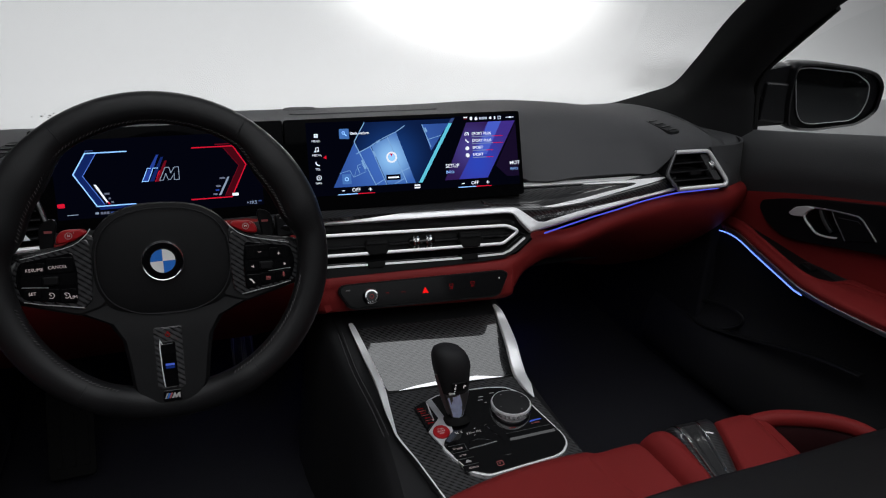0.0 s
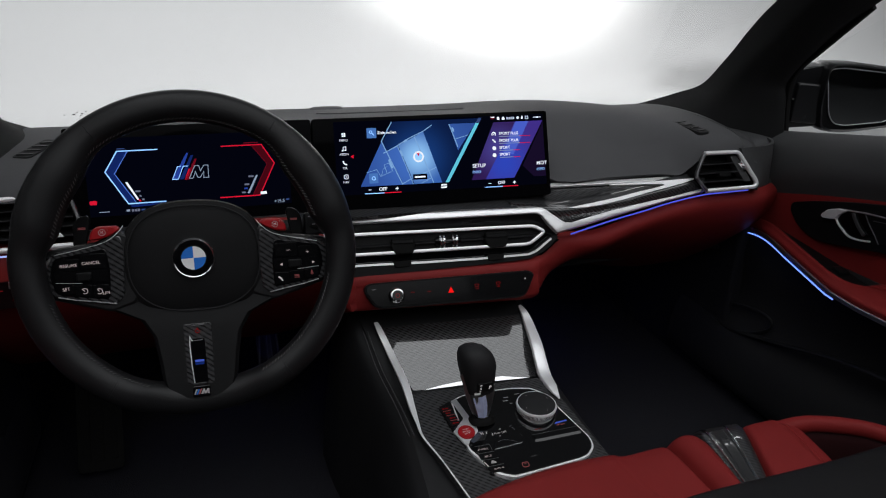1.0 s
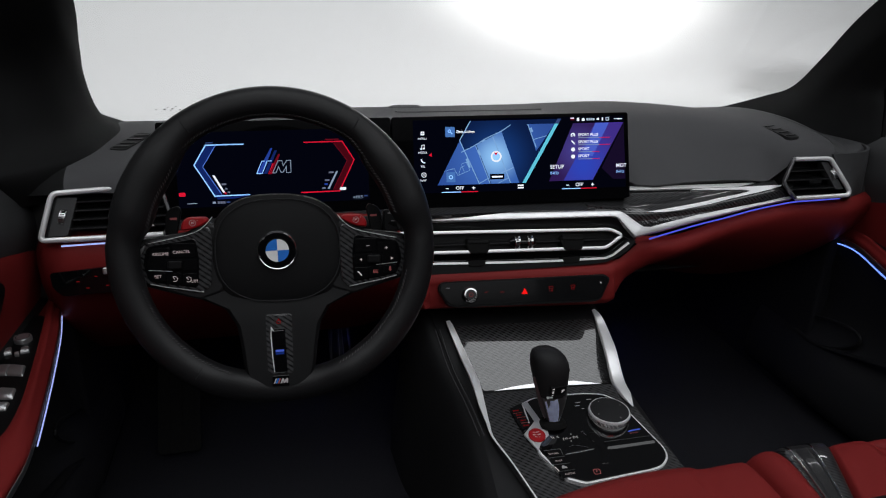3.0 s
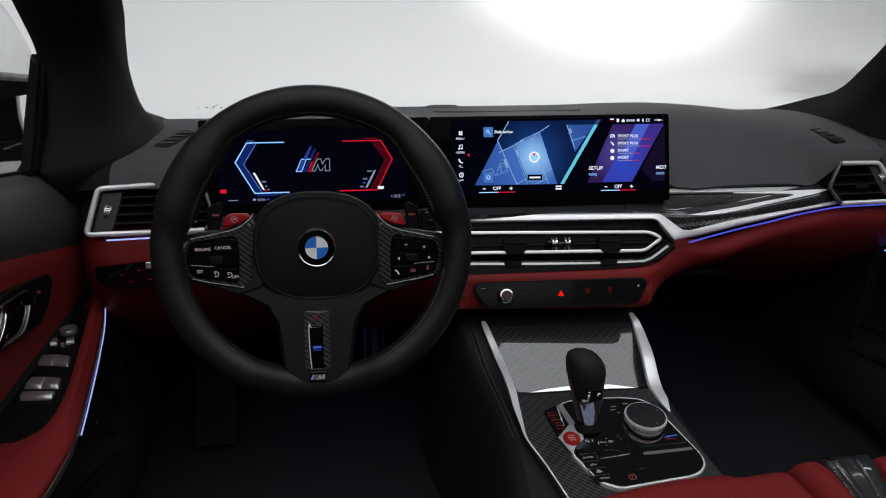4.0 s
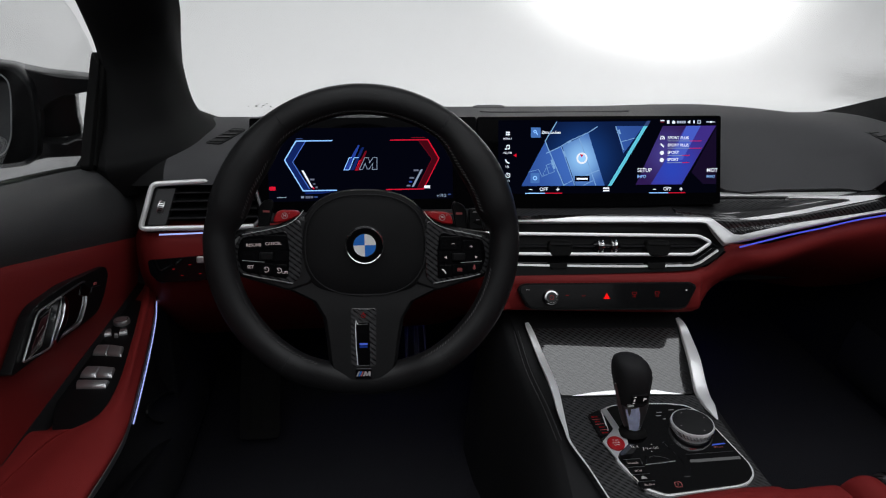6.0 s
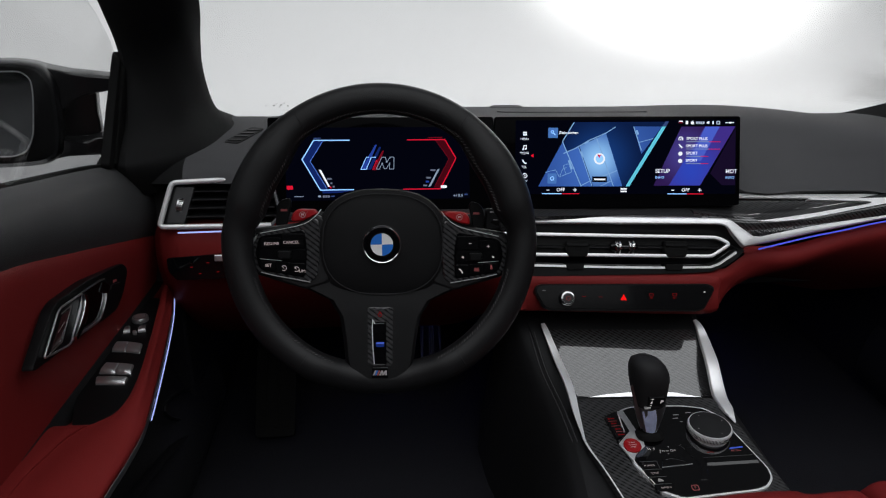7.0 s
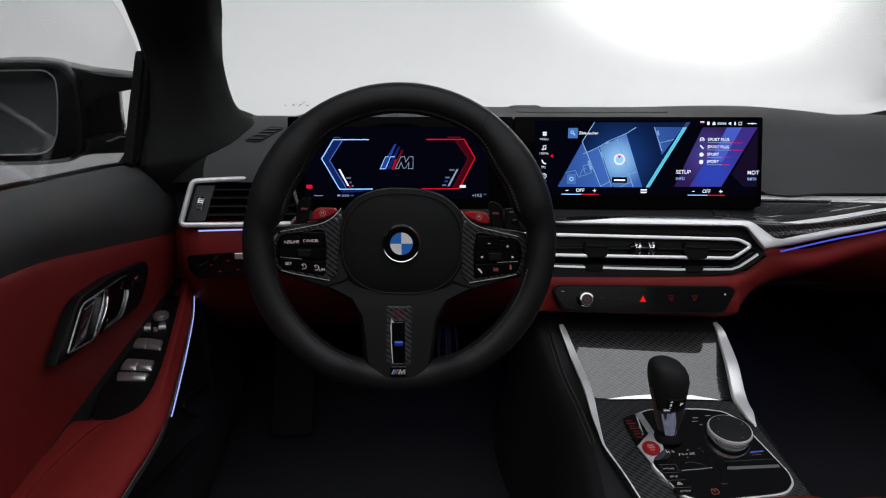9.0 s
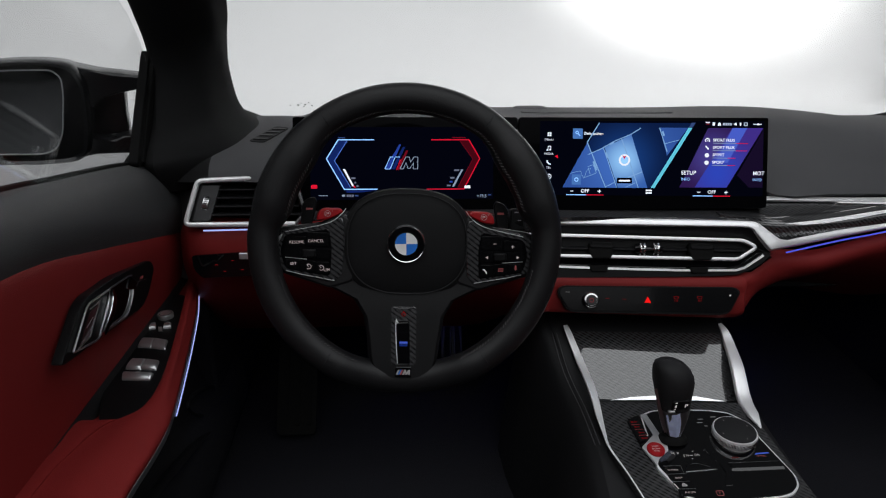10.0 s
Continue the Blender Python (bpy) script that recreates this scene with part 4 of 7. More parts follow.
    for line in ([(147, 107), (153, 110.5)], [(230, 128), (232.5, 121)], [(121.5, 80), (127, 66)], [(141, 94), (144.5, 85)]):
        part("map_road", stroke(line, 3.0, SCREEN, 0.62, 0.72), G_ROAD, b)
    part("route_line", slab([(271, 134), (277.3, 134), (220.5, 38.7), (214.3, 38.7)], SCREEN, 0.5, 0.7), G_CYAN, b)
    part("route_line", slab([(271.4, 134.6), (277.7, 134.6), (282, 142), (276, 142)], SCREEN, 0.5, 0.7), G_DIMBLUE, b)
    part("position_ring", ring_plate(ellipse(171, 82.5, 9, 9, 32), ellipse(171, 82.5, 6.2, 6.2, 32), SCREEN, 0.6, 0.8), G_WHITE, b)
    part("position_disc", slab(ellipse(171, 82.5, 5.6, 5.6, 28), SCREEN, 0.5, 0.58), G_ICE, b)
    part("position_arrow", slab([(167.5, 89.5), (170.6, 88), (173.7, 89.5), (170.6, 83.5)], SCREEN, 0.85, 1.0), G_RED, b)
    part("street_plate", slab(rect(160, 45.5, 184, 54.5), SCREEN, 0.6, 0.7), G_SCREEN, b)
    part("street_bar", slab(rect(163, 48.5, 181, 51.2), SCREEN, 0.7, 0.9), G_WHITE, b)
    part("search_tile", slab(rect(88, 115, 103.5, 131), SCREEN, 0.6, 0.7, r=1), G_TILEPALE, b)
    part("search_mark", ring_plate(ellipse(94.5, 124.5, 2.6, 2.6, 20), ellipse(94.5, 124.5, 1.5, 1.5, 20), SCREEN, 0.75, 0.85), G_ICE, b)
    part("search_mark", stroke([(96.3, 122.8), (99.3, 119.6)], 1.5, SCREEN, 0.86, 0.95), G_ICE, b)
    part("zoom_tile", slab(rect(88, 43, 102.5, 59), SCREEN, 0.6, 0.7, r=1), G_TILEPALE, b)
    part("zoom_mark", ring_plate(ellipse(95.3, 51, 3.4, 3.4, 20), ellipse(95.3, 51, 2.0, 2.0, 20), SCREEN, 0.75, 0.85), G_ICE, b)
    lettering("caption", "Ziele suchen", SCREEN, 105, 123.2, 4.4, G_WHITE, b, 0.9, bold=0.12)
    # right tile
    part("tile_field", slab([(260, 40), (302.5, 134.1), (391, 135), (336.4, 40.4)], SCREEN, 0.2, 0.3), G_VIOLET, b)
    part("tile_field", slab([(285, 40.5), (336, 40.6), (390, 134.8), (341, 134.5)], SCREEN, 0.3, 0.4), G_TILE, b)
    part("tile_band", slab([(341.2, 134.2), (364.8, 134.5), (336, 80), (316, 80)], SCREEN, 0.42, 0.5), G_TILELIT, b)
    part("tile_field", slab([(372, 41), (394, 41), (391, 132), (352, 60)], SCREEN, 0.15, 0.25), G_PLUM, b)
    for k, (word, w) in enumerate((("SPORT PLUS", 56), ("SPORT PLUS", 56), ("SPORT", 37), ("SPORT", 37))):
        h = 115 - 11.6 * k
        lettering("caption", word, SCREEN, 311, h, 4.6, G_WHITE, b, 0.9, bold=0.12)
        part("level_line", slab(rect(311, h - 5.2, 311 + w * 0.66, h - 4.2), SCREEN, 0.6, 0.8), G_GREY, b)
        part("level_line", slab(rect(311 + w * 0.66, h - 5.2, 311 + w, h - 4.2), SCREEN, 0.6, 0.8), G_RED, b)
        if k == 0:
            arc = [(302 + 3.2 * math.cos(radians(t)), h - 0.5 + 3.2 * math.sin(radians(t))) for t in range(-40, 221, 20)]
            part("tile_icon", stroke(arc, 1.5, SCREEN, 0.6, 0.8), G_WHITE, b)
            part("tile_needle", stroke([(301, h - 2), (303.5, h + 1)], 1.2, SCREEN, 0.82, 0.9), G_WHITE, b)
        elif k == 1:
            part("tile_icon", stroke([(299.3, h + 2.6), (304.8, h - 3)], 2.2, SCREEN, 0.6, 0.8), G_WHITE, b)
        else:
            part("tile_icon", slab(ellipse(302, h - 0.6, 3.4, 3.4, 20), SCREEN, 0.6, 0.8), G_WHITE, b)
    for u, w1 in ((262, "SETUP"), (377, "MOT")):
        lettering("caption", w1, SCREEN, u, 63.2, 6.2, G_WHITE, b, 0.9, bold=0.12)
        lettering("caption", "INFO", SCREEN, u, 53, 4.6, G_ICE, b, 0.9)
    for k, word in enumerate(("MENU", "MEDIA", "TEL", "NAV")):
        h = 121.5 - 22 * k
        if k == 0:
            for du, dv in ((-3, 0.2), (0.2, 0.2), (-3, -3), (0.2, -3)):
                part("menu_icon", slab(rect(51 + du, h + dv, 51 + du + 2.8, h + dv + 2.8), SCREEN, 0.6, 0.8), G_WHITE, b)
        elif k == 1:
            part("menu_icon", stroke([(49.2, h - 2.4), (49.2, h + 3.0), (53.4, h + 3.6), (53.4, h - 1.8)], 1.1, SCREEN, 0.6, 0.8), G_WHITE, b)
            for du, dv in ((48.2, -2.6), (52.4, -2.0)):
                part("menu_icon", slab(ellipse(du, h + dv, 1.6, 1.3, 12), SCREEN, 0.82, 0.9), G_WHITE, b)
        elif k == 2:
            part("menu_icon", stroke([(47.8, h + 3.4), (48.4, h + 0.6), (50.8, h - 2.0), (54, h - 2.8)], 2.0, SCREEN, 0.6, 0.8), G_WHITE, b)
        else:
            part("menu_icon", ring_plate(ellipse(51.5, h, 4, 4, 20), ellipse(51.5, h, 2.9, 2.9, 20), SCREEN, 0.6, 0.8), G_WHITE, b)
            part("menu_icon", slab([(50.4, h + 2), (52.6, h + 0.4), (51.6, h - 2)], SCREEN, 0.6, 0.8), G_WHITE, b)
        lettering("caption", word, SCREEN, 50.4, h - 8.6, 3.6, G_WHITE, b, 0.9, "CENTER")
    for u in (109.5, 312.5):
        lettering("caption", "OFF", SCREEN, u, 33, 5.6, G_WHITE, b, 0.9, "CENTER", bold=0.1)
        part("minus_mark", slab(rect(u - 23.5, 32.2, u - 18.5, 33.4), SCREEN, 0.6, 0.8), G_WHITE, b)
        part("plus_mark", slab(rect(u + 20, 32.3, u + 26, 33.5), SCREEN, 0.6, 0.8), G_WHITE, b)
        part("plus_mark", slab(rect(u + 22.4, 30, u + 23.6, 35.8), SCREEN, 0.82, 0.9), G_WHITE, b)
        part("level_line", slab(rect(u - 30, 26.2, u + 2, 27.6), SCREEN, 0.6, 0.8), G_ICE, b)
        part("level_line", slab(rect(u + 2, 26.2, u + 30, 27.6), SCREEN, 0.6, 0.8), G_RED, b)
    part("caption_bar", slab(rect(206.5, 33.5, 216.5, 36), SCREEN, 0.6, 0.8), G_WHITE, b)
    part("caption_bar", slab(rect(206.5, 29.5, 216.5, 32), SCREEN, 0.6, 0.8), G_WHITE, b)
    part("status_icon", slab(rect(298, 139.2, 304.5, 140.7), SCREEN, 0.6, 0.8), G_DIMRED, b)
    part("status_icon", slab(rect(298, 141.6, 304.5, 143.4), SCREEN, 0.6, 0.8), G_WHITE, b)
    part("status_icon", slab(rect(309, 137.8, 313, 143), SCREEN, 0.6, 0.8), G_WHITE, b)
    part("status_icon", slab([(317.5, 137.8), (322.5, 137.8), (322.5, 141), (320, 143.2), (317.5, 141)], SCREEN, 0.6, 0.8), G_WHITE, b)
    for u0, u1 in ((325.5, 329), (329.6, 332.4), (333, 336), (336.6, 339.6)):
        part("status_bar", slab(rect(u0, 138.4, u1, 142.2), SCREEN, 0.6, 0.8), G_DIMICE, b)
    part("status_icon", slab([(342.5, 140), (345.5, 142.8), (347.5, 142.8), (347.5, 138.2)], SCREEN, 0.6, 0.8), G_WHITE, b)
    part("status_icon", slab(rect(352.4, 138, 354.8, 143.2), SCREEN, 0.6, 0.8, r=1), G_WHITE, b)
    part("status_icon", ring_plate(rounded(rect(359, 137.8, 365, 143.4), 1), rounded(rect(360.4, 139.2, 363.6, 142), 0.6), SCREEN, 0.6, 0.8), G_DIMICE, b)
    part("status_bar", slab(rect(373.5, 140.2, 388, 141.3), SCREEN, 0.6, 0.8), G_WHITE, b)
    part("status_icon", slab(ellipse(381.5, 140.7, 1.7, 1.7, 14), SCREEN, 0.82, 0.9), G_WHITE, b)
    part("page_mark", slab([(60, 87), (65, 90), (65, 84)], SCREEN, 0.6, 0.8), G_RED, b)


display()

# ---- steering wheel ----


def W(a, b):
    """Drawing units of the hub, which is turned by a hair, to millimetres."""
    return ((a + 0.034 * b + 0.8) * 0.665, (b - 0.034 * a + 1.4) * 0.665)


def steering_wheel():
    s = thing("steering_wheel", on(WHEEL, 0, 0, -40), "thick black leather sports steering wheel with carbon spokes and grey stitching", "steering wheel")

    def flare(deg):
        """How far the rim swells inwards at the thumb rests above the spokes, 0 to 1."""
        a = abs((deg - 90 + 180) % 360 - 180)
        up, down = min(1.0, max(0.0, (a - 34) / 21)), min(1.0, max(0.0, (86 - a) / 12))
        return up * up * (3 - 2 * up) * down * down * (3 - 2 * down)

    nrm = tuple(WHEEL.col[2].xyz)
    rim_path = []
    for i in range(96):
        t = 2 * math.pi * i / 96
        r = 166.5 - 6.0 * flare(360 * i / 96)
        rim_path.append(on(WHEEL, 1.5 + r * math.cos(t), 3.8 + r * math.sin(t), 0))
        rim_path[i] += WHEEL.col[2].xyz * -0.014 * max(0.0, 1 - ((360 * i / 96 - 269) / 27) ** 2)
    rim = part("rim", sweep(rim_path, round_section(0.0178, 0.0172, 22, 2.2), closed=True, up=nrm, scale=lambda t: 1 + 0.33 * flare(360 * t)), WHEEL_LEATHER, s, "thick black leather rim")
    for deg in (123, 55, 235, 303):
        t = radians(deg)
        c = on(WHEEL, 1.5 + 166.5 * math.cos(t), 3.8 + 166.5 * math.sin(t), 0)
        out = (WHEEL.col[0].xyz * math.cos(t) + WHEEL.col[1].xyz * math.sin(t))
        loop = [c + out * 0.0174 * math.cos(a) + Vector(nrm) * 0.0174 * math.sin(a) for a in [2 * math.pi * i / 24 for i in range(24)]]
        tang = -WHEEL.col[0].xyz * math.sin(t) + WHEEL.col[1].xyz * math.cos(t)
        part("seam", sweep(loop, round_section(0.0007, 0.0007, 6), closed=True, up=tuple(tang)), SOFT_PLASTIC, rim, "dark seam")
    bm = bmesh.new()
    for i in range(230):
        deg = 360 * i / 230
        if 228 < deg < 312 or deg < 14 or deg > 346 or 166 < deg < 194:
            if not (228 < deg < 246 or 294 < deg < 312):
                continue
        t, t2 = radians(deg), radians(deg + 0.95)
        f = flare(deg)
        r, r2 = 152.2 - 10.5 * f, 150.6 - 11.5 * f
        a = on(WHEEL, 1.5 + r * math.cos(t), 3.8 + r * math.sin(t), 12.0 + 4 * f)
        b = on(WHEEL, 1.5 + r2 * math.cos(t2), 3.8 + r2 * math.sin(t2), 10.2 + 3.5 * f)
        sweep([a, b], round_section(0.0004, 0.0004, 5), up=nrm, bm=bm)
    tagged(part("stitching", bm, STITCH, rim, "grey cross stitching"), kind="stuff")

    hub = part("hub", slab([W(a + 3, b - 1) for a, b in ellipse(0, 0, 118, 100, 56, 2.5)], WHEEL, -44, -12, 6, dome=7), AIRBAG, s, "black airbag cover")
    ring = [on(WHEEL, *W(a + 3, b - 1), -9.2) for a, b in ellipse(0, 0, 107, 90, 56, 2.5)]
    part("cover_seam", sweep(ring, round_section(0.0007, 0.0007, 6), closed=True, up=nrm), SOFT_PLASTIC, hub, "seam line")
    # emblem, plain enamel quarters
    badge = part("emblem", lathe(WHEEL, 1.0, 0.8, [(22.8, -10), (22.8, -2.2), (21.8, -1.0), (20.6, -1.4)], 48), CHROME, s, "round enamel emblem with blue and white quarters")
    part("emblem_ring", lathe(WHEEL, 1.0, 0.8, [(20.6, -2), (20.6, -0.8), (13.4, -0.8)], 48), GLOSS, badge, "black outer ring")
    part("emblem_line", ring_plate([(1.0 + x, 0.8 + y) for x, y in ellipse(0, 0, 14.2, 14.2, 40)], [(1.0 + x, 0.8 + y) for x, y in ellipse(0, 0, 13.2, 13.2, 40)], WHEEL, -0.8, -0.2), CHROME, badge)
    for q in range(4):
        fan = [(1.0, 0.8)] + [(1.0 + 13.2 * math.cos(radians(90 * q + 9 * k)), 0.8 + 13.2 * math.sin(radians(90 * q + 9 * k))) for k in range(11)]
        part("quarter", slab(fan, WHEEL, -0.8, -0.4), BADGE_WHITE if q % 2 == 0 else BADGE_BLUE, badge)
    for side in (-1, 1):
        body = [W(side * a, b) for a, b in ((252, 8), (225, 24), (150, 34), (118, 52), (90, 40), (90, -70), (130, -85), (200, -64), (240, -52), (252, -30))]
        spoke = part("spoke", slab(body, WHEEL, -30, -13, 4, 6), WHEEL_LEATHER, s, "black side spoke")
        trim = [W(side * a, b) for a, b in ((232, 8), (215, 20), (150, 29), (112, 47), (108, 10), (112, -60), (130, -72), (200, -58), (228, -48), (236, -20))]
        part("carbon_cover", slab(trim, WHEEL, -14, -10, 1.5, 8), CARBON, spoke, "carbon fibre spoke cover")
        line = [W(side * a, b) for a, b in ((211, -52.5), (185, -58.8), (155, -63.8), (125, -69.5))]
        part("bright_line", stroke(line, 0.9, WHEEL, -10.5, -9.0), SATIN, spoke, "bright line under the switch pod")
        line = [W(side * a, b) for a, b in ((107, 60), (111, 54), (118, 46.5), (126, 39.5), (136, 34), (150, 29.5), (180, 22.8), (212, 16.4))]
        part("bright_line", stroke(line, 0.8, WHEEL, -10.5, -9.4), SATIN, spoke)
        pod = [W(side * a, b) for a, b in ((214, 11), (150, 21), (136, 24), (131, -10), (133, -61), (150, -59), (212, -49), (221, -19))]
        pod_ob = part("button_pod", slab(pod, WHEEL, -11, -8.6, 0.8, 6), GLOSS, spoke, "gloss black switch pod")
        for a0, b0, a1, b1 in ((211, -10, 177, 9), (175, -8, 136, 16), (214, -30, 134, -11.5), (211, -48, 186, -33), (184, -53, 160, -34.5), (158, -57, 135, -36)):
            pts = [W(side * a, b) for a, b in rect(min(a0, a1), b0, max(a0, a1), b1)]
            part("button", slab(pts, WHEEL, -9, -8.1, 0.4, 2), CLIMATE_BLACK, pod_ob)
        part("trough_line", stroke([W(side * a, b) for a, b in ((212, -28.6), (174, -31.7))], 0.6, WHEEL, -8.4, -7.6), SATIN, pod_ob)
        part("scroll_wheel", slab([W(side * a, b) for a, b in rect(158, -28, 182, -14)], WHEEL, -8, -4.5, 2, 2), SATIN_BLACK, pod_ob, "ribbed scroll wheel")
    pods = [o for o in bpy.data.objects if o.name.startswith("button_pod")]
    for word, a, b, z in (("RESUME", -192.3, -1.9, 6.4), ("CANCEL", -158.7, 0.9, 6.4), ("SET", -197.8, -40.2, 6.4), ("LIM", -139, -50, 6.4)):
        lettering("caption", word, WHEEL, *W(a, b), z * 0.55, G_TEXT, pods[0], -7.9, "CENTER")
    for a, b in ((-171, -44.7), (-149, -46.4)):
        dial = [W(a + 4.4 * math.cos(radians(d)), b + 4.4 * math.sin(radians(d))) for d in range(-130, 140, 18)]
        part("cruise_mark", stroke(dial, 0.6, WHEEL, -8, -7.8), G_TEXT, pods[0])
        part("cruise_needle", stroke([W(a, b - 0.5), W(a - 3.4, b + 3.6)], 0.6, WHEEL, -8, -7.8), G_TEXT, pods[0])
    for pts in ([(157, 2.6), (162.6, 2.9)], [(190.2, -1.8), (195.6, -1.8)], [(192.9, -4.5), (192.9, 0.9)]):
        part("switch_mark", stroke([W(*p) for p in pts], 0.6, WHEEL, -8, -7.8), G_TEXT, pods[1])
    for a, b, d in ((146.3, -22.1, -1), (202.9, -21.1, 1)):
        part("arrow_mark", slab([W(a - 2.2 * d, b + 2.6), W(a - 2.2 * d, b - 2.6), W(a + 2.4 * d, b)], WHEEL, -8, -7.8), G_TEXT, pods[1])
    part("phone_mark", stroke([W(a, b) for a, b in ((140, -44), (142.4, -44.6), (145.4, -48.0), (147.2, -51.4))], 1.5, WHEEL, -8, -7.8), G_PALE, pods[1])
    for k in range(3):
        part("list_mark", stroke([W(168, -41.8 - 2.4 * k), W(177, -41.8 - 2.4 * k)], 0.8, WHEEL, -8, -7.8), PRINT_RED, pods[1])
    part("voice_mark", slab([W(199.3 + x, -38.4 + y) for x, y in ellipse(0, 0, 1.7, 3.4, 12)], WHEEL, -8, -7.8), PRINT_RED, pods[1])
    part("voice_stand", stroke([W(196.6, -41), W(199.3, -43.6), W(202, -41)], 0.7, WHEEL, -8, -7.8), PRINT_RED, pods[1])
    # added sliver paints a highlight on the cover's left corner
    part("corner_glint", slab([W(a, b) for a, b in ((-231, -9), (-224, 8), (-216, 15), (-218, 8), (-226, -6))], WHEEL, -12, -8, 1.5, 1.5), SATIN, s, "glint on the carbon cover corner, painted as a metal sliver")

    # lower spoke: it rises from the hub to lie over the rim
    leg = WHEEL @ Matrix.Translation((W(0, -120)[0] / 1000, W(0, -120)[1] / 1000, -0.004)) @ Matrix.Rotation(-0.034, 4, "Z") @ Matrix.Rotation(radians(-6), 4, "X")
    rows = []
    for v, h, n in ((46, 138, -10), (34, 108, -8), (24, 84, -6), (13, 60, -3), (-7, 47.0, -1), (-34, 42.2, 0), (-56, 39.6, 0), (-66, 37.0, 0), (-73.5, 30, 0), (-78, 21, 0), (-80.2, 11, 0)):
        rows.append([on(leg, -h - 2, v, n - 16), on(leg, -h, v, n - 4), on(leg, -h * 0.93, v, n - 0.6), on(leg, -h * 0.4, v, n), on(leg, 0, v, n), on(leg, h * 0.4, v, n), on(leg, h * 0.93, v, n - 0.6), on(leg, h, v, n - 4), on(leg, h + 2, v, n - 16)])
    bm = bmesh.new()
    skin(bm, [[bm.verts.new(p) for p in r] for r in rows])
    spoke = part("lower_spoke", bm, AIRBAG, s, "black lower spoke lying over the rim")
    leg = leg @ Matrix.Translation((0, 0.0014, 0))
    part("carbon_strip", slab([(-15.5, 3), (14.5, 3.2), (14.6, -66), (-14.2, -66)], leg, -2, 0.8, 0.5, 3), CARBON, spoke)
    part("slot", slab([(-9.4, -13.6), (6.4, -13.2), (7.8, -65), (-7.0, -65)], leg, 0.4, 1.4, 0.3, 2), GLOSS, spoke)
    part("slot_edge", stroke([(-6.8, -16.4), (-9.2, -11.8), (-9.8, -20), (-8.6, -45), (-6.8, -63.8)], 1.2, leg, 1.0, 2.2), SATIN, spoke, "bright slot edge")
    for pts in ([(-6.0, -16.2), (4.4, -15.6)], [(-6.4, -64.6), (6.4, -64.4)], [(-7.0, 1.4), (6.8, 1.6)], [(-8.6, -68.4), (9.2, -68.2)]):
        part("slot_line", stroke(pts, 0.6, leg, 1.2, 1.8), GUNMETAL, spoke)
    part("slot_light", slab([(-5.0, -40.4), (4.6, -40.4), (4.6, -38.0), (-5.0, -38.0)], leg, 1.3, 1.7), G_TINY, spoke, "small blue light bar")
    part("slot_glow", slab([(-5.0, -43.6), (4.6, -43.6), (4.6, -41.0), (-5.0, -41.0)], leg, 1.3, 1.6), G_BAND, spoke)
    part("heating_mark", ring_plate(ellipse(-0.7, -5.6, 2.6, 2.6, 18), ellipse(-0.7, -5.6, 1.7, 1.7, 18), leg, 0.9, 1.3), G_ICON, spoke, "small red mark")
    part("heating_mark", stroke([(-0.7, -4.4), (-0.7, -1.8)], 1.6, leg, 0.9, 1.3), G_ICON, spoke)
    em = part("spoke_emblem", slab([(-9.6, -69.2), (9.4, -69.0), (9.2, -80.2), (-9.4, -80.2)], leg, -1.0, 0.9, 0.4, 1.2), GLOSS, spoke, "small emblem plate")
    for k, mm in enumerate((PRINT, BADGE_BLUE, PRINT_RED)):
        part("stripe", slab([(-8.4 + 2.3 * k + x, y) for x, y in ((0, -77.2), (1.7, -77.2), (4.2, -71.4), (2.5, -71.4))], leg, 0.9, 1.2), mm, em)
    part("emblem_line", slab([(-1.0, -77.2), (1.6, -71.4), (3.4, -71.4), (4.0, -74.4), (6.2, -71.4), (8.2, -71.4), (8.2, -77.2), (6.2, -77.2), (6.3, -74.8), (4.4, -77.2), (3.0, -77.2), (2.4, -74.6), (1.4, -77.2)], leg, 0.9, 1.2), PRINT, em)
    # red drive-mode keys and shift paddles
    for side in (-1, 1):
        key = [W(side * a, b) for a, b in ((160, 37), (157, 52), (148, 60), (118, 60), (112, 53), (126, 44), (142, 38))]
        k = part("mode_key", slab(key, WHEEL, -24, -8, 3, 4), RED_GLOSS, s, "glossy red drive-mode key")
        part("key_mark", ring_plate([W(side * 139 + x, 50 + y) for x, y in ellipse(0, 0, 5.5, 5.5, 18)], [W(side * 139 + x, 50 + y) for x, y in ellipse(0, 0, 4.7, 4.7, 18)], WHEEL, -8, -7.7), PRINT, k)
        lettering("caption", "M", WHEEL, *W(side * 139, 50), 2.8, BADGE_WHITE, k, -7.6, "CENTER")
        lettering("caption", "1" if side < 0 else "2", WHEEL, *W(side * 139 + 8, 54.5), 1.8, PRINT, k, -7.6, "CENTER")
        pad = [W(side * a, b) for a, b in ((193, 24), (193, 62), (184, 75), (168, 79), (164, 70), (172, 32), (174, 24))]
        p = part("shift_paddle", slab(pad, WHEEL, -52, -47, 1.5, 5), SATIN_BLACK, s, "dark shift paddle")
        part("paddle_mark", slab([W(side * a, b) for a, b in rect(172, 54, 184, 58)], WHEEL, -47, -46.7), PRINT_RED, p)
    # column
    cone = lathe(WHEEL, 0, 0, [(62, -44), (66, -70), (60, -140), (58, -260)], 40)
    part("column_shroud", cone, SOFT_PLASTIC, s, "black steering column shroud")
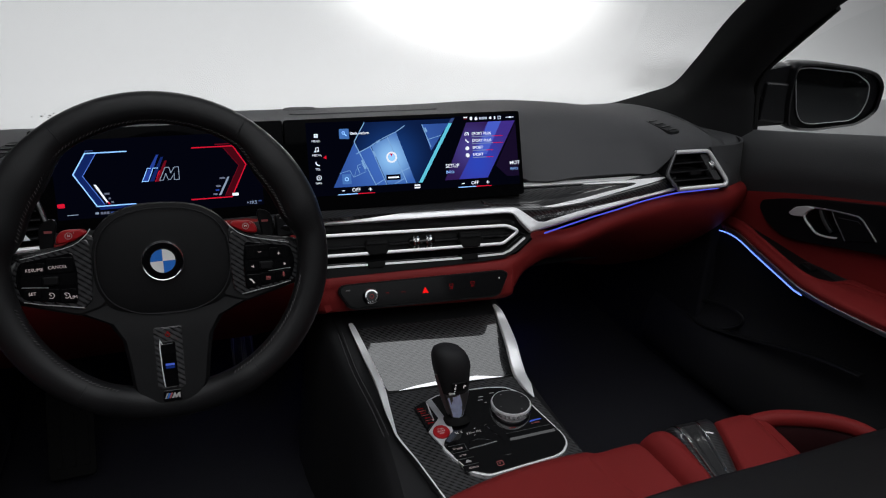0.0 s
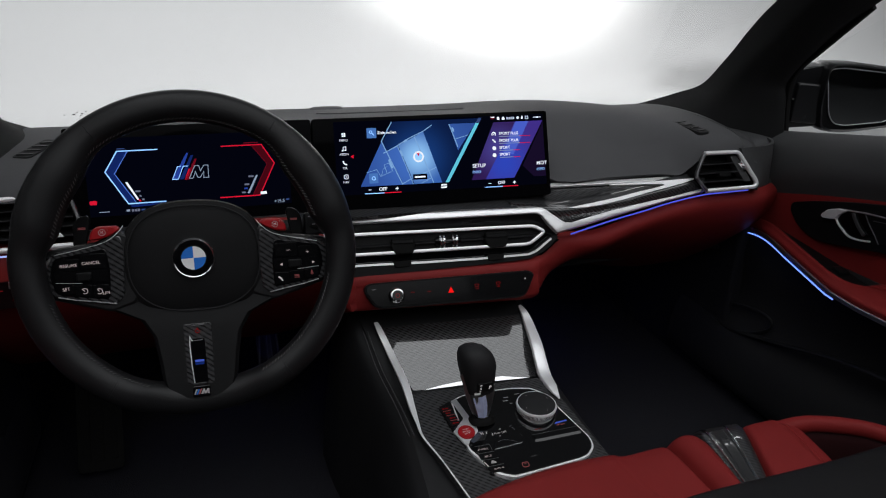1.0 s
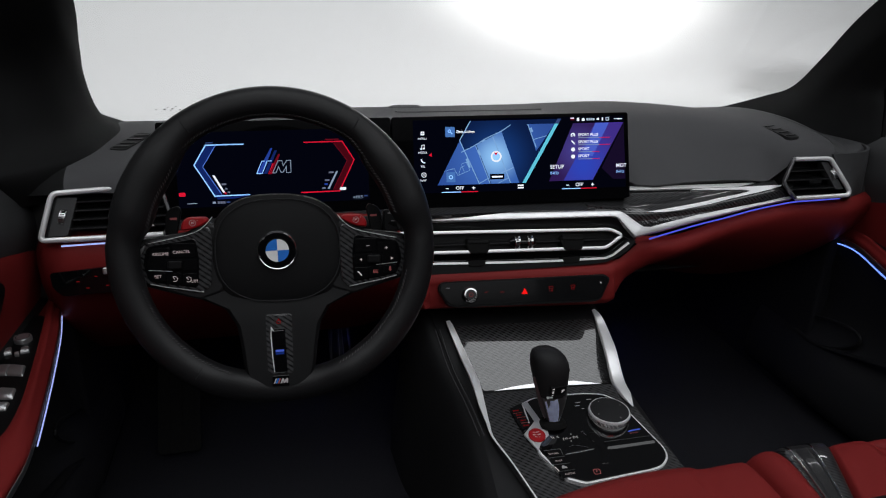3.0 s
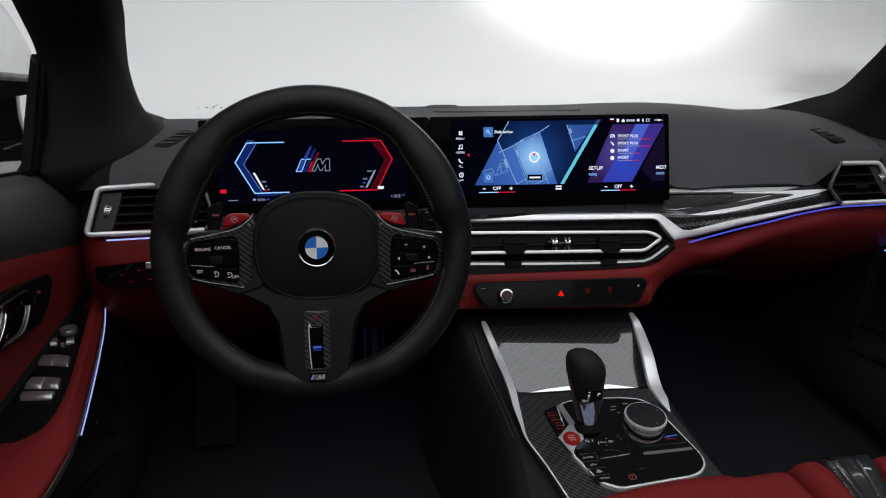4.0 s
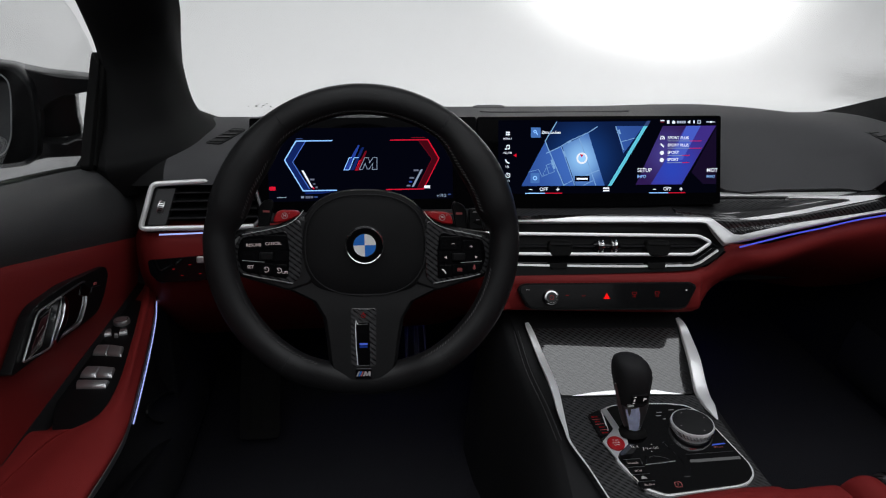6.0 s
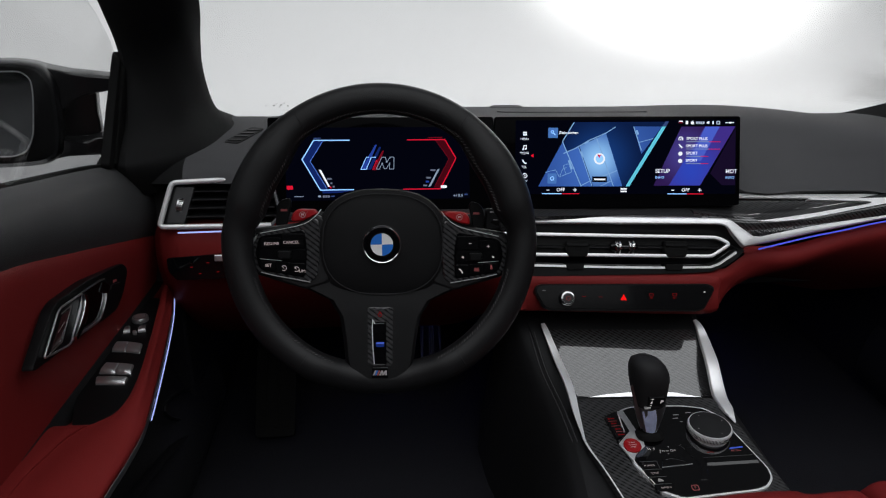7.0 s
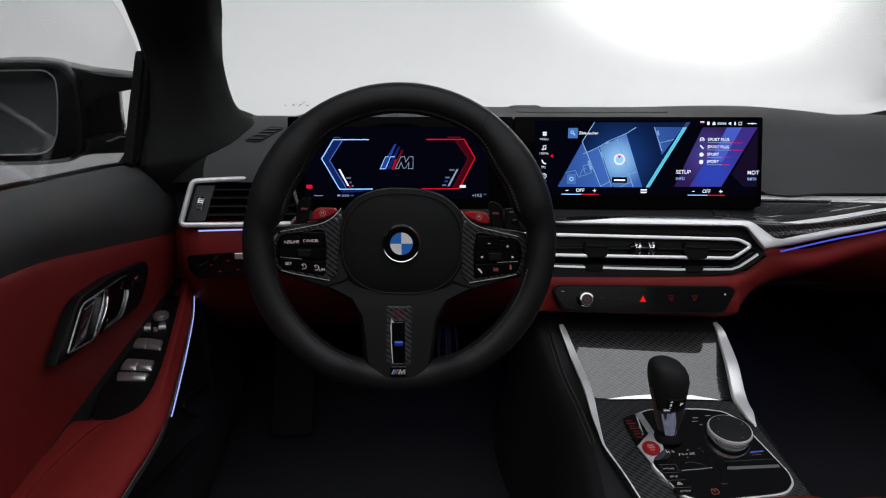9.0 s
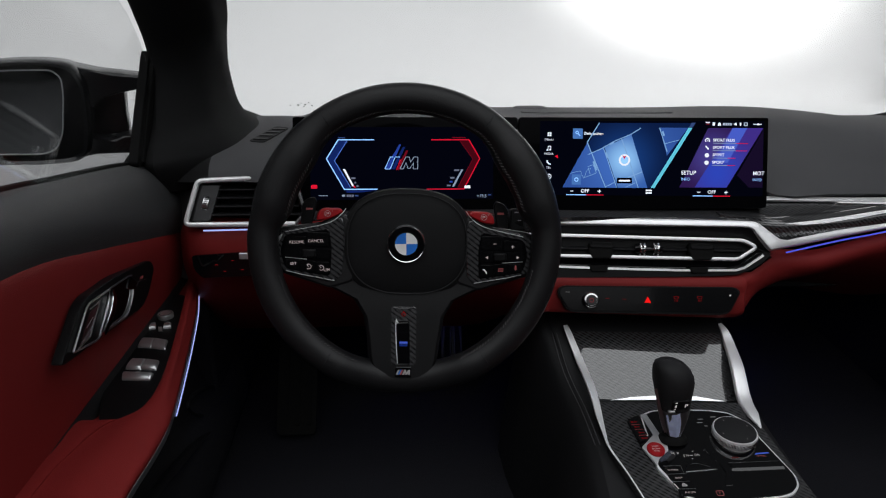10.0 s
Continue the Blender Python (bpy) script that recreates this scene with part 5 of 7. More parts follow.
    for side in (-1, 1):
        a, b = on(WHEEL, side * 50, 18, -82), on(WHEEL, side * 140, 4 if side < 0 else 22, -74)
        st = part("stalk", sweep([a, a.lerp(b, 0.5), b], round_section(0.012, 0.009, 14), up=nrm), PLASTIC, s, "black column stalk")
        part("stalk_collar", sweep([b, b + (b - a).normalized() * 0.012], round_section(0.014, 0.014, 20), up=nrm), RUBBER, st, "ribbed end")
        if side > 0:
            part("stalk_head", slab([(134, 12), (135, 40), (154, 40), (160, 30), (158, 12)], WHEEL, -72, -60, 2, 4), PLASTIC, st, "black switch head")
            part("stalk_dial", slab(ellipse(157, 22, 5.5, 11, 20), WHEEL, -64, -58.5, 1.5), SLATE, st, "ribbed dial")
            for k in range(5):
                part("dial_rib", slab(rect(154.5, 14.6 + 3.4 * k, 160.5, 15.8 + 3.4 * k), WHEEL, -58.6, -57.8), PLASTIC, st)
            part("stalk_mark", slab(rect(140, 34.4, 147, 36.0), WHEEL, -60, -59.6), PRINT, st)
            part("stalk_mark", slab(rect(144, 24.6, 149, 25.6), WHEEL, -60, -59.6), PRINT, st)


steering_wheel()

# ---- centre console ----


def console():
    c = thing("centre_console", (0, 0.5, 0.28), "carbon fibre centre console with gloss black panel and satin rails", "console")
    rows = []
    for y, z, wl, wr in ((1.0, 0.615, -0.135, 0.155), (0.90, 0.598, -0.13, 0.155), (0.80, 0.545, -0.112, 0.152), (0.70, 0.532, -0.108, 0.150), (0.55, 0.50, -0.115, 0.165), (0.30, 0.46, -0.13, 0.165), (-0.3, 0.45, -0.13, 0.16)):
        rows.append([Vector((wl - 0.055, y, 0.27)), Vector((wl - 0.045, y, 0.40)), Vector((wl - 0.020, y, z - 0.035)), Vector((wl, y, z - 0.008)), Vector((wl + 0.03, y, z - 0.006)),
                     Vector((wr - 0.03, y, z - 0.006)), Vector((wr, y, z - 0.008)), Vector((wr + 0.02, y, z - 0.035)), Vector((wr + 0.045, y, 0.40)), Vector((wr + 0.055, y, 0.27))])
    part("body", loft(rows, 0.0, 4, 4), BLACK, c, "black leather console body")
    for off in (0.0, -7.0):
        seam = smooth([on(PANEL, -131 + off, 113, 0), on(PANEL, -119 + off, 43, 2), on(CONSOLE, -112 + off, 90, 6), on(CONSOLE, -106 + off, 30, 2)], 6)
        part("side_seam", sweep(seam, round_section(0.0007, 0.0007, 6)), DOOR_PAD, c, "grey seam along the console side")
    lid = [(-104, 118), (-92, 40), (-76, -2), (133, -2), (134, 40), (142, 118)]
    part("bin_cover", slab(lid, PANEL @ Matrix.Rotation(radians(-1.3), 4, "X"), -4, 2, 1, 3), CARBON, c, "lacquered carbon fibre bin cover")
    edge = [(-60, -3.5), (-30, 1.5), (3, 4.5), (36, 5.2), (72, 4.5), (116, -3.5), (70, -2.4), (4, -2.4)]
    part("cover_lip", slab(edge, PANEL, 1.5, 4.5, 0.8), SATIN, c, "bright lip of the cover")
    surround = [(-92, 112), (118, 104), (134, 76), (158, -70), (146, -110), (-58, -110), (-93, 26)]
    part("carbon_surround", slab(surround, CONSOLE, -10, -2, 2, 6), CARBON, c, "carbon fibre surround")
    # satin rails
    left = [on(PANEL, -116, 126, 4), on(PANEL, -112.5, 112, 5), on(PANEL, -100, 60, 7)] + [Vector(p) for p in ((-0.0935, 0.775, 0.5624), (-0.0945, 0.730, 0.5495), (-0.0950, 0.6998, 0.5428), (-0.0950, 0.672, 0.5387))] + [on(CONSOLE, -82.0, -19, 4), on(CONSOLE, -71.5, -58, 3), on(CONSOLE, -60, -100, 1)]
    widths = (0.42, 0.62, 0.78, 0.80, 0.60, 0.34, 0.2, 0.13, 0.13, 0.13)

    def taper(t):
        k = min(t * 9, 8.999)
        return widths[int(k)] + (widths[int(k) + 1] - widths[int(k)]) * (k - int(k))

    part("satin_rail", sweep(smooth(left, 6), bar_section(0.0080, 0.0022, 0.0012), up=(0.15, -0.55, 1), scale=taper), RAIL, c, "satin aluminium rail")
    right = [on(PANEL, 136, 133, 4), on(PANEL, 140, 118, 5), on(PANEL, 142, 95, 5)] + [Vector(p) for p in ((0.139, 0.8042, 0.5766), (0.133, 0.7572, 0.5503), (0.1297, 0.7213, 0.5480), (0.1295, 0.696, 0.5442))]
    girth = (0.30, 0.62, 0.85, 1.0, 1.05, 0.80, 0.10)

    def swell(t):
        k = min(t * 6, 5.999)
        return girth[int(k)] + (girth[int(k) + 1] - girth[int(k)]) * (k - int(k))

    part("satin_rail", sweep(smooth(right, 6), bar_section(0.0096, 0.0045, 0.0025), up=(-0.05, -0.80, 0.60), scale=swell), RAIL, c, "satin aluminium rail")
    # switch panel in its satin frame
    face = [(-34, 80), (-15, 88), (26, 88.5), (67, 86), (95, 80), (111, 66), (141, -30), (139, -46), (126, -58), (112, -62), (8, -69), (-15, -57), (-38, -10)]
    part("panel_frame", slab([Vector(p) + (Vector(p) - Vector((45, 12))).normalized() * 1.5 for p in face], CONSOLE, -4, 1.8, 0.8, 7), BRIGHT_SATIN, c, "satin metal panel frame")
    panel = part("switch_panel", slab([Vector(p) - (Vector(p) - Vector((45, 12))).normalized() * 1.4 for p in face], CONSOLE, -3, 2.4, 0.6, 7), GLOSS, c, "gloss black switch panel")
    part("start_plate", slab([(-35, 80.5), (-26, 82.5), (-13.5, 24), (-15, 15.5), (-32, 2.5), (-38.5, -9), (-49.8, 22.5), (-27.5, 43.6)], CONSOLE, 0.5, 3.2, 0.6, 1.5), SILVER, c, "satin metal start plate")
    start = part("start_button", lathe(CONSOLE, -32.2, 17.4, [(12.2, 2), (12.2, 4.4), (11.4, 5.2), (10.0, 4.7)], 36), RED_GLOSS, c, "red engine start button")
    for k, word in enumerate(("STOP", "ENGINE", "START")):
        lettering("caption", word, CONSOLE, -32.2, 13.4 + 4.0 * k, 2.3, G_TEXT, start, 5.4, "CENTER")
    pad = part("key_field", slab([(-56, 73), (-36.5, 82), (-28.4, 44), (-49, 26.5)], CONSOLE, -3, 1.6, 0.8, 3), GLOSS, c, "gloss black key field")
    for k, (u, v, w) in enumerate(((-47.6, 67.8, 9), (-45.1, 58.8, 6), (-42.0, 48.5, 7), (-41.1, 38.5, 9))):
        key = part("key", slab([(u - w * 0.8, v - 4), (u + w, v - 3.6), (u + w * 0.9, v + 3.8), (u - w * 0.9, v + 3.6)], CONSOLE, 1.4, 2.1, 0.4, 1.2), SATIN_BLACK, pad, "black switch key")
        part("key_mark", slab(rect(u - 4.5, v - 1.2, u - 1.4, v + 1.4), CONSOLE, 2.1, 2.3, r=0.5), G_ICON, key)
        part("key_mark", slab(rect(u - 0.6, v - 0.6, u + w * 0.5, v + 0.9), CONSOLE, 2.1, 2.3), G_ICON, key)
        if k < 3:
            part("key_line", stroke([(u - 5, v - 4.6), (u + 8, v - 4.2)], 0.5, CONSOLE, 1.6, 2.3), PRINT_RED, pad)
    # drive keys below the start button
    marks = []
    for k, (u, v) in enumerate(((-19.5, -15.2), (-17.2, -28.2), (-14.6, -40.2), (-11.6, -51.6))):
        key = part("key", slab([(u - 10.5, v - 5.2), (u + 12.5, v - 6.2), (u + 12, v + 4.8), (u - 12.5, v + 5.0)], CONSOLE, 2.0, 3.4, 0.6, 1.5), GLOSS, c, "gloss black switch key")
        marks.append(key)
        part("key_edge", stroke([(u - 12.0, v + 5.0), (u + 11.5, v + 5.0)], 0.6, CONSOLE, 3.2, 3.6), GUNMETAL, key)
    part("key_edge", stroke([(-7.6, -10.2), (-7.2, -21)], 0.6, CONSOLE, 3.2, 3.6), GUNMETAL, marks[0])
    for k, word, u, v in ((0, "M MODE", -19.8, -17.0), (1, "SETUP", -16.7, -29.7), (3, "AUTO H", -9.4, -52.4)):
        lettering("caption", word, CONSOLE, u, v, 2.7, G_TEXT, marks[k], 3.6, "CENTER")
    part("key_mark", slab([(-17, -42.8), (-9, -42.8), (-9.4, -40.4), (-11.4, -39.4), (-12.6, -38), (-15, -38), (-16, -40)], CONSOLE, 3.4, 3.6), PRINT, marks[2], "pale car outline")
    part("key_light", slab([(-26.5, -38), (-25.0, -38), (-21.6, -46), (-23.2, -46)], CONSOLE, 2.4, 3.6), G_PALE, panel, "small white light")
    lettering("caption", "BACK", CONSOLE, 72.4, 0.2, 2.6, G_ICON, panel, 2.7, "CENTER")
    lettering("caption", "OPTION", CONSOLE, 109.4, 1.0, 2.6, PRINT_RED, panel, 2.7, "CENTER")
    # gear pattern beside the lever
    for word, u, v in (("R", -3.6, 10.6), ("N", 8.0, 6.2), ("D/S", 21.5, 6.4)):
        lettering("caption", word, CONSOLE, u, v, 3.6, G_PALE, panel, 2.8, "CENTER")
    for pts in ([(-13.0, 13.6), (-11.6, 9.6)], [(-10.0, 12.4), (-9.0, 9.0)], [(4.0, 8.6), (3.0, 3.8)], [(11.4, 6.2), (15.2, 6.4)], [(12.4, 1.0), (14.0, 1.0)], [(16.4, 12.8), (18.6, 13.0)]):
        part("pattern_line", stroke(pts, 0.7, CONSOLE, 2.5, 2.8), G_PALE, panel)
    arc = smooth([(2, -6.0), (12, -3.0), (24, -5.5), (33, -12.5), (39, -17)], 4)
    part("arc_flap", slab([tuple(p) for p in arc] + [(20, -18.8), (-3, -19.8)], CONSOLE, 2.0, 3.3, 0.9, 0), GLOSS, c, "gloss black arc-shaped flap")
    part("panel_joint", stroke([(-3, -20.2), (20, -19.2), (40, -17.4)], 0.8, CONSOLE, 2.4, 3.0), SATIN, panel)
    part("panel_joint", stroke([tuple(p) for p in smooth([(6, -9), (14, -7.5), (26, -11), (33, -15)], 4)], 0.5, CONSOLE, 3.2, 3.5), GUNMETAL, panel)
    part("grip_strip", slab([(38, 7), (42, 10.5), (53, 10.5), (62, -10), (58, -25), (51, -44), (41, -44), (50, -24), (47, -10)], CONSOLE, 2.0, 3.2, 0.6, 1.5), GLOSS, c, "gloss black strip")
    for pts in ([(36, 12.5), (38, 8.5), (45, -6)], [(33, 14), (37, 16)], [(53, 12), (60, -8)]):
        part("panel_joint", stroke(pts, 0.5, CONSOLE, 2.4, 2.9), GUNMETAL, panel)
    # gloss cover in front of the controller: its top rolls towards the driver
    bm = bmesh.new()
    grid = []
    for v, n, u0, u1 in ((-8.6, 2.2, 59, 129.5), (-9.6, 4.0, 59.5, 130), (-15.5, 4.8, 61, 131.2), (-19, 4.2, 59.5, 131.5), (-24, 2.9, 57.5, 131.5), (-34, 2.75, 54.5, 132), (-43, 2.7, 51, 131), (-50, 2.3, 49, 124), (-58, 1.7, 46.5, 112)):
        grid.append([bm.verts.new(on(CONSOLE, u0 + (u1 - u0) * k / 4, v + 0.6 * k / 4, n)) for k in range(5)])
    skin(bm, grid)
    part("cup_flap", bm, GLOSS, c, "gloss black roller cover")
    part("flap_edge", stroke([(58.5, -8.8), (94, -8.7), (129.5, -8.4)], 0.5, CONSOLE, 3.4, 4.1), GUNMETAL, panel)
    part("parking_key", ring_plate(rounded(rect(24.4, -58.6, 34.2, -50.2), 2.5), rounded(rect(25.2, -57.8, 33.4, -51.0), 2.2), CONSOLE, 2.3, 2.8), PRINT_RED, panel)
    lettering("caption", "P", CONSOLE, 29.3, -54.4, 4.0, PRINT_RED, panel, 2.7, "CENTER")
    for u, v in ((49.6, 69.2), (46.4, 63.0), (69.2, 72.6), (53.0, 56.5)):
        part("panel_mark", slab(rect(u - (4 if v > 60 else 2), v - 0.6, u + (4 if v > 60 else 2), v + 0.6), CONSOLE, 2.3, 2.6), PRINT, panel)
    part("panel_light", slab([(101, 4.0), (122, 5.8), (121.6, 7.6), (104, 6.6)], CONSOLE, 2.4, 2.7), G_TINY, panel)
    # rotary controller
    level = plane_at(on(CONSOLE, 85, 36, 1), 87)
    k = part("rotary_controller", lathe(level, 0, 0, [(27.5, -6), (27.5, 2.2), (29.4, 3.2), (30.4, 4.2), (30.4, 10.2), (29.8, 11.4), (29.9, 12.0), (29.2, 13.0), (28.0, 13.2)], 56), BRIGHT_SATIN, c, "knurled satin metal rotary controller")
    part("rim_ring", lathe(level, 0, 0, [(28.2, 11.4), (29.9, 12.0), (29.5, 13.0), (28.3, 13.2)], 56), BRIGHT_SATIN, k, "bright top ring")
    part("touch_pad", lathe(level, 0, 0, [(28.0, 12.2), (28.0, 13.5), (27.5, 13.8), (0.6, 13.8)], 56), SOFT_PLASTIC, k, "matt black touch face")
    for u, v in ((20, 7), (-20, -7), (-8, 20), (8, -20)):
        part("touch_dot", lathe(level, u, v, [(0.7, 13.6), (0.7, 14.1), (0.2, 14.2)], 10), PRINT, k)
    bm = bmesh.new()
    for i in range(100):
        t = 2 * math.pi * i / 100
        o = on(level, 30.4 * math.cos(t), 30.4 * math.sin(t), 7.2)
        box(o - Vector((0.0004, 0.0004, 0.0029)), o + Vector((0.0004, 0.0004, 0.0029)), bm=bm)
    tagged(part("knurl", bm, CHROME, k, "fine knurling"), kind="stuff")
    return c


console_thing = console()


def selector():
    s = thing("gear_selector", on(CONSOLE, -5, 36), "black leather gear selector with a bright metal neck on the console", "gear selector")
    base = on(CONSOLE, -5, 36, 0)
    up = Vector((-0.045, 0.16, 1)).normalized()
    side = Vector((1, 0, 0))
    fwd = up.cross(side)

    def ring(h, a, b, dx=0.0, dy=0.0, power=2.3, k=32):
        o = base + up * h + side * dx + fwd * (-dy)
        return [o + side * x + fwd * y for x, y in ellipse(0, 0, a, b, k, power)]

    def stack(levels):
        bm = bmesh.new()
        rs = [[bm.verts.new(p) for p in ring(*l)] for l in levels]
        for a, b in zip(rs, rs[1:]):
            for i in range(len(a)):
                bm.faces.new((a[i], a[(i + 1) % len(a)], b[(i + 1) % len(b)], b[i]))
        bm.faces.new(rs[-1])
        bm.faces.new(list(reversed(rs[0])))
        return bm

    part("boot", stack([(0.0, 0.020, 0.018, 0.003), (0.005, 0.019, 0.017, 0.003), (0.009, 0.014, 0.013, 0.003)]), RUBBER, s, "dark rubber boot")
    part("neck", stack([(0.007, 0.0085, 0.010, 0.004), (0.012, 0.0105, 0.0115, 0.004), (0.030, 0.0155, 0.0140, 0.004, 0, 3.2), (0.046, 0.0190, 0.017, 0.004, 0, 3.2), (0.050, 0.0195, 0.0175, 0.004, 0, 3.2)]), GUNMETAL, s, "bright metal neck")
    bm = bmesh.new()
    ridge = [base + up * h + side * dx - Vector((0, d, 0)) for h, dx, d in ((0.012, 0.0035, 0.0125), (0.030, 0.0015, 0.0160), (0.050, -0.0005, 0.0190))]
    left_edge = [base + up * h + side * dx - Vector((0, d, 0)) for h, dx, d in ((0.012, -0.0045, 0.0095), (0.030, -0.0085, 0.0115), (0.046, -0.0125, 0.0130))]
    right_edge = [base + up * h + side * dx - Vector((0, d, 0)) for h, dx, d in ((0.012, 0.0105, 0.0095), (0.030, 0.0155, 0.0115), (0.053, 0.0185, 0.0140))]
    skin(bm, [[bm.verts.new(p) for p in r] for r in zip(left_edge, ridge, right_edge)])
    part("neck_face", bm, NECK, s, "folded metal face, its blue reflection painted as pale blue", flat=True)
    part("knob", stack([(0.049, 0.0205, 0.0185, 0.003), (0.058, 0.0218, 0.021, 0.0025), (0.074, 0.0247, 0.025, 0.0015), (0.088, 0.0266, 0.028, 0.001), (0.098, 0.0262, 0.0275, 0.000), (0.107, 0.0240, 0.025, -0.0022), (0.114, 0.0195, 0.0205, -0.0045), (0.1185, 0.0120, 0.013, -0.0062), (0.1198, 0.004, 0.004, -0.0066)]), BLACK, s, "black leather knob")
    flank = [base + up * h + side * dx + fwd * (-0.006) for h, dx in ((0.016, -0.0085), (0.030, -0.0135), (0.050, -0.0185), (0.066, -0.0212), (0.080, -0.0246))]
    part("flank_trim", sweep(smooth(flank, 5), bar_section(0.0012, 0.0030, 0.0006), up=tuple(side)), GUNMETAL, s, "dark satin trim down the flank")
    face = plane_at(base + up * 0.066 + side * 0.002 - Vector((0, 0.0232, 0)), -13)
    w = part("gear_window", slab([(-10, -8), (12, -8), (12.5, 8), (-10.5, 8)], face, -6, 0.2, 0.4, 3), SATIN_BLACK, s, "black gear window")
    lettering("caption", "P", face, 8.5, 0.2, 6, G_PALE, w, 0.8, "CENTER", bold=0.25)
    lettering("caption", "S", face, -5.6, -0.6, 4.4, G_PALE, w, 0.8, "CENTER", bold=0.3)
    part("gear_mark", slab([(-7.6, 5.2), (-3.6, 5.2), (-5.6, 7.2)], face, 0.5, 0.9), G_PALE, w)
    part("gear_mark", slab([(-7.2, -5.6), (-4.0, -5.6), (-5.6, -7.2)], face, 0.5, 0.9), G_PALE, w)
    part("release_key", slab([(-13, -13), (-4, -12.6), (-4.4, -9.6), (-13.4, -10)], face, -2, 1.4, 0.6, 1), SATIN, w, "small bright release key")


selector()

# ---- doors ----


RAIL_LEFT = ((1.03, 0.722, 0.656, 0.013), (0.975, 0.704, 0.660, 0.015), (0.90, 0.687, 0.662, 0.018), (0.80, 0.672, 0.658, 0.019), (0.70, 0.660, 0.652, 0.021))
RAIL_RIGHT = ((1.03, 0.724, 0.668, 0.012), (0.975, 0.709, 0.682, 0.016), (0.92, 0.693, 0.688, 0.017), (0.85, 0.678, 0.680, 0.018), (0.74, 0.662, 0.663, 0.023))
RAIL_BACK = ((0.635, 0.652, 0.652, 0.032), (0.60, 0.649, 0.654, 0.06), (0.55, 0.650, 0.657, 0.075), (0.45, 0.655, 0.662, 0.08), (0.1, 0.66, 0.67, 0.08), (-0.3, 0.66, 0.67, 0.08))


def door(side, name, label, rail):
    d = tagged(thing(name, (side * 0.74, 0.5, 0.3), label, "car door", "front doors"), kind="structure")

    def P(x, y, z):
        return Vector((side * x, y, z))

    # stations along the door: y, sill height, width
    st = ((1.15, 0.815, 0.722), (1.06, 0.838, 0.722), (0.95, 0.862, 0.722), (0.84, 0.886, 0.726), (0.70, 0.912, 0.732), (0.54, 0.94, 0.738), (0.30, 0.96, 0.745), (0.0, 0.97, 0.75), (-0.4, 0.97, 0.75))
    deep = (0.130, 0.124, 0.113, 0.103, 0.086, 0.070, 0.060, 0.06, 0.06)
    if side > 0:
        st = ((1.15, 0.826, 0.722), (1.06, 0.841, 0.722), (0.95, 0.860, 0.722), (0.84, 0.8795, 0.726), (0.70, 0.905, 0.732), (0.54, 0.93, 0.738), (0.30, 0.95, 0.745), (0.0, 0.96, 0.75), (-0.4, 0.96, 0.75))
        deep = (0.110, 0.104, 0.097, 0.088, 0.083, 0.075, 0.070, 0.07, 0.07)
    rows = []
    for (y, z, x), h in zip(st, deep):
        rows.append([P(x + 0.045, y, z - 0.03), P(x + 0.032, y, z - 0.002), P(x + 0.016, y, z - 0.003), P(x - 0.002, y, z - h * 0.22), P(x - 0.009, y, z - h * 0.66), P(x + 0.004, y, z - h - 0.010)])
    part("upper_pad", loft(rows, 0.010, 4, 4), DOOR_PAD, d, "black leather upper door pad")
    rows = []
    for (y, z, x), h in zip(st, deep):
        a, off = 0.65, 0.006 if side > 0 else 0.0
        rows.append([P(x + 0.002, y, z - h + 0.005), P(x - 0.003 + off, y, z - h - 0.020), P(x + 0.002 + off, y, (z - h - 0.025 + a) / 2 + 0.01), P(x + 0.012 + off * 0.5, y, a), P(x + 0.02, y, a - 0.05)])
    part("insert", loft(rows, 0.008, 4, 4), RED, d, "red leather door insert")
    rows = []
    for y, z, x in st:
        rows.append([P(x + 0.01, y, 0.66), P(x + 0.004, y, 0.60), P(x + 0.012, y, 0.52), P(x + 0.0, y, 0.46), P(x - 0.03, y, 0.40), P(x - 0.035, y, 0.32), P(x + 0.02, y, 0.285)])
    part("lower_panel", loft(rows, 0.008, 4, 4), BLACK, d, "matt black lower door panel with pocket")
    # armrest: a rail beside the switches that widens into the elbow pad; y, inboard x, top height, rail width
    edge, rows = [], []
    back = RAIL_BACK if side < 0 else ((0.690, 0.655, 0.651, 0.055), (0.650, 0.652, 0.652, 0.075)) + RAIL_BACK[2:]
    for y, x, z, w in rail + tuple((y, x, z + (0.011 if side > 0 else 0.0), w) for y, x, z, w in back):
        e = P(x, y, z - 0.014)
        edge.append(e)
        low = -0.016 if y > (0.61 if side < 0 else 0.70) else 0.002
        rows.append([P(0.770, y, z + low), P(x + w + 0.006, y, z + low), P(x + w, y, z - 0.001), P(x + w * 0.5, y, z + 0.003), P(x + 0.005, y, z - 0.003), e, P(x + 0.018, y, z - 0.034), P(x + 0.06, y, z - 0.04)])
    part("armrest", loft(rows, 0.0, 5, 4), RED, d, "red leather armrest")
    inset = 0.0045 if side < 0 else 0.002
    line = smooth([e + Vector((side * inset, 0, -0.008)) for e in edge[1:6]], 6)
    part("armrest_trim", sweep(line + smooth([e + Vector((side * inset, 0, -0.008)) for e in edge[5:]], 4)[1:], bar_section(0.0035, 0.0042, 0.0012)), SATIN, d, "satin metal armrest line")
    line = smooth([e + Vector((side * 0.0005, 0, -0.0165)) for e in edge[0 if side > 0 else 1:5 if side > 0 else 6]], 6)
    line = line + [edge[4].lerp(edge[5], 0.42) + Vector((0.0005, 0, -0.0165))] if side > 0 else line[:-2]
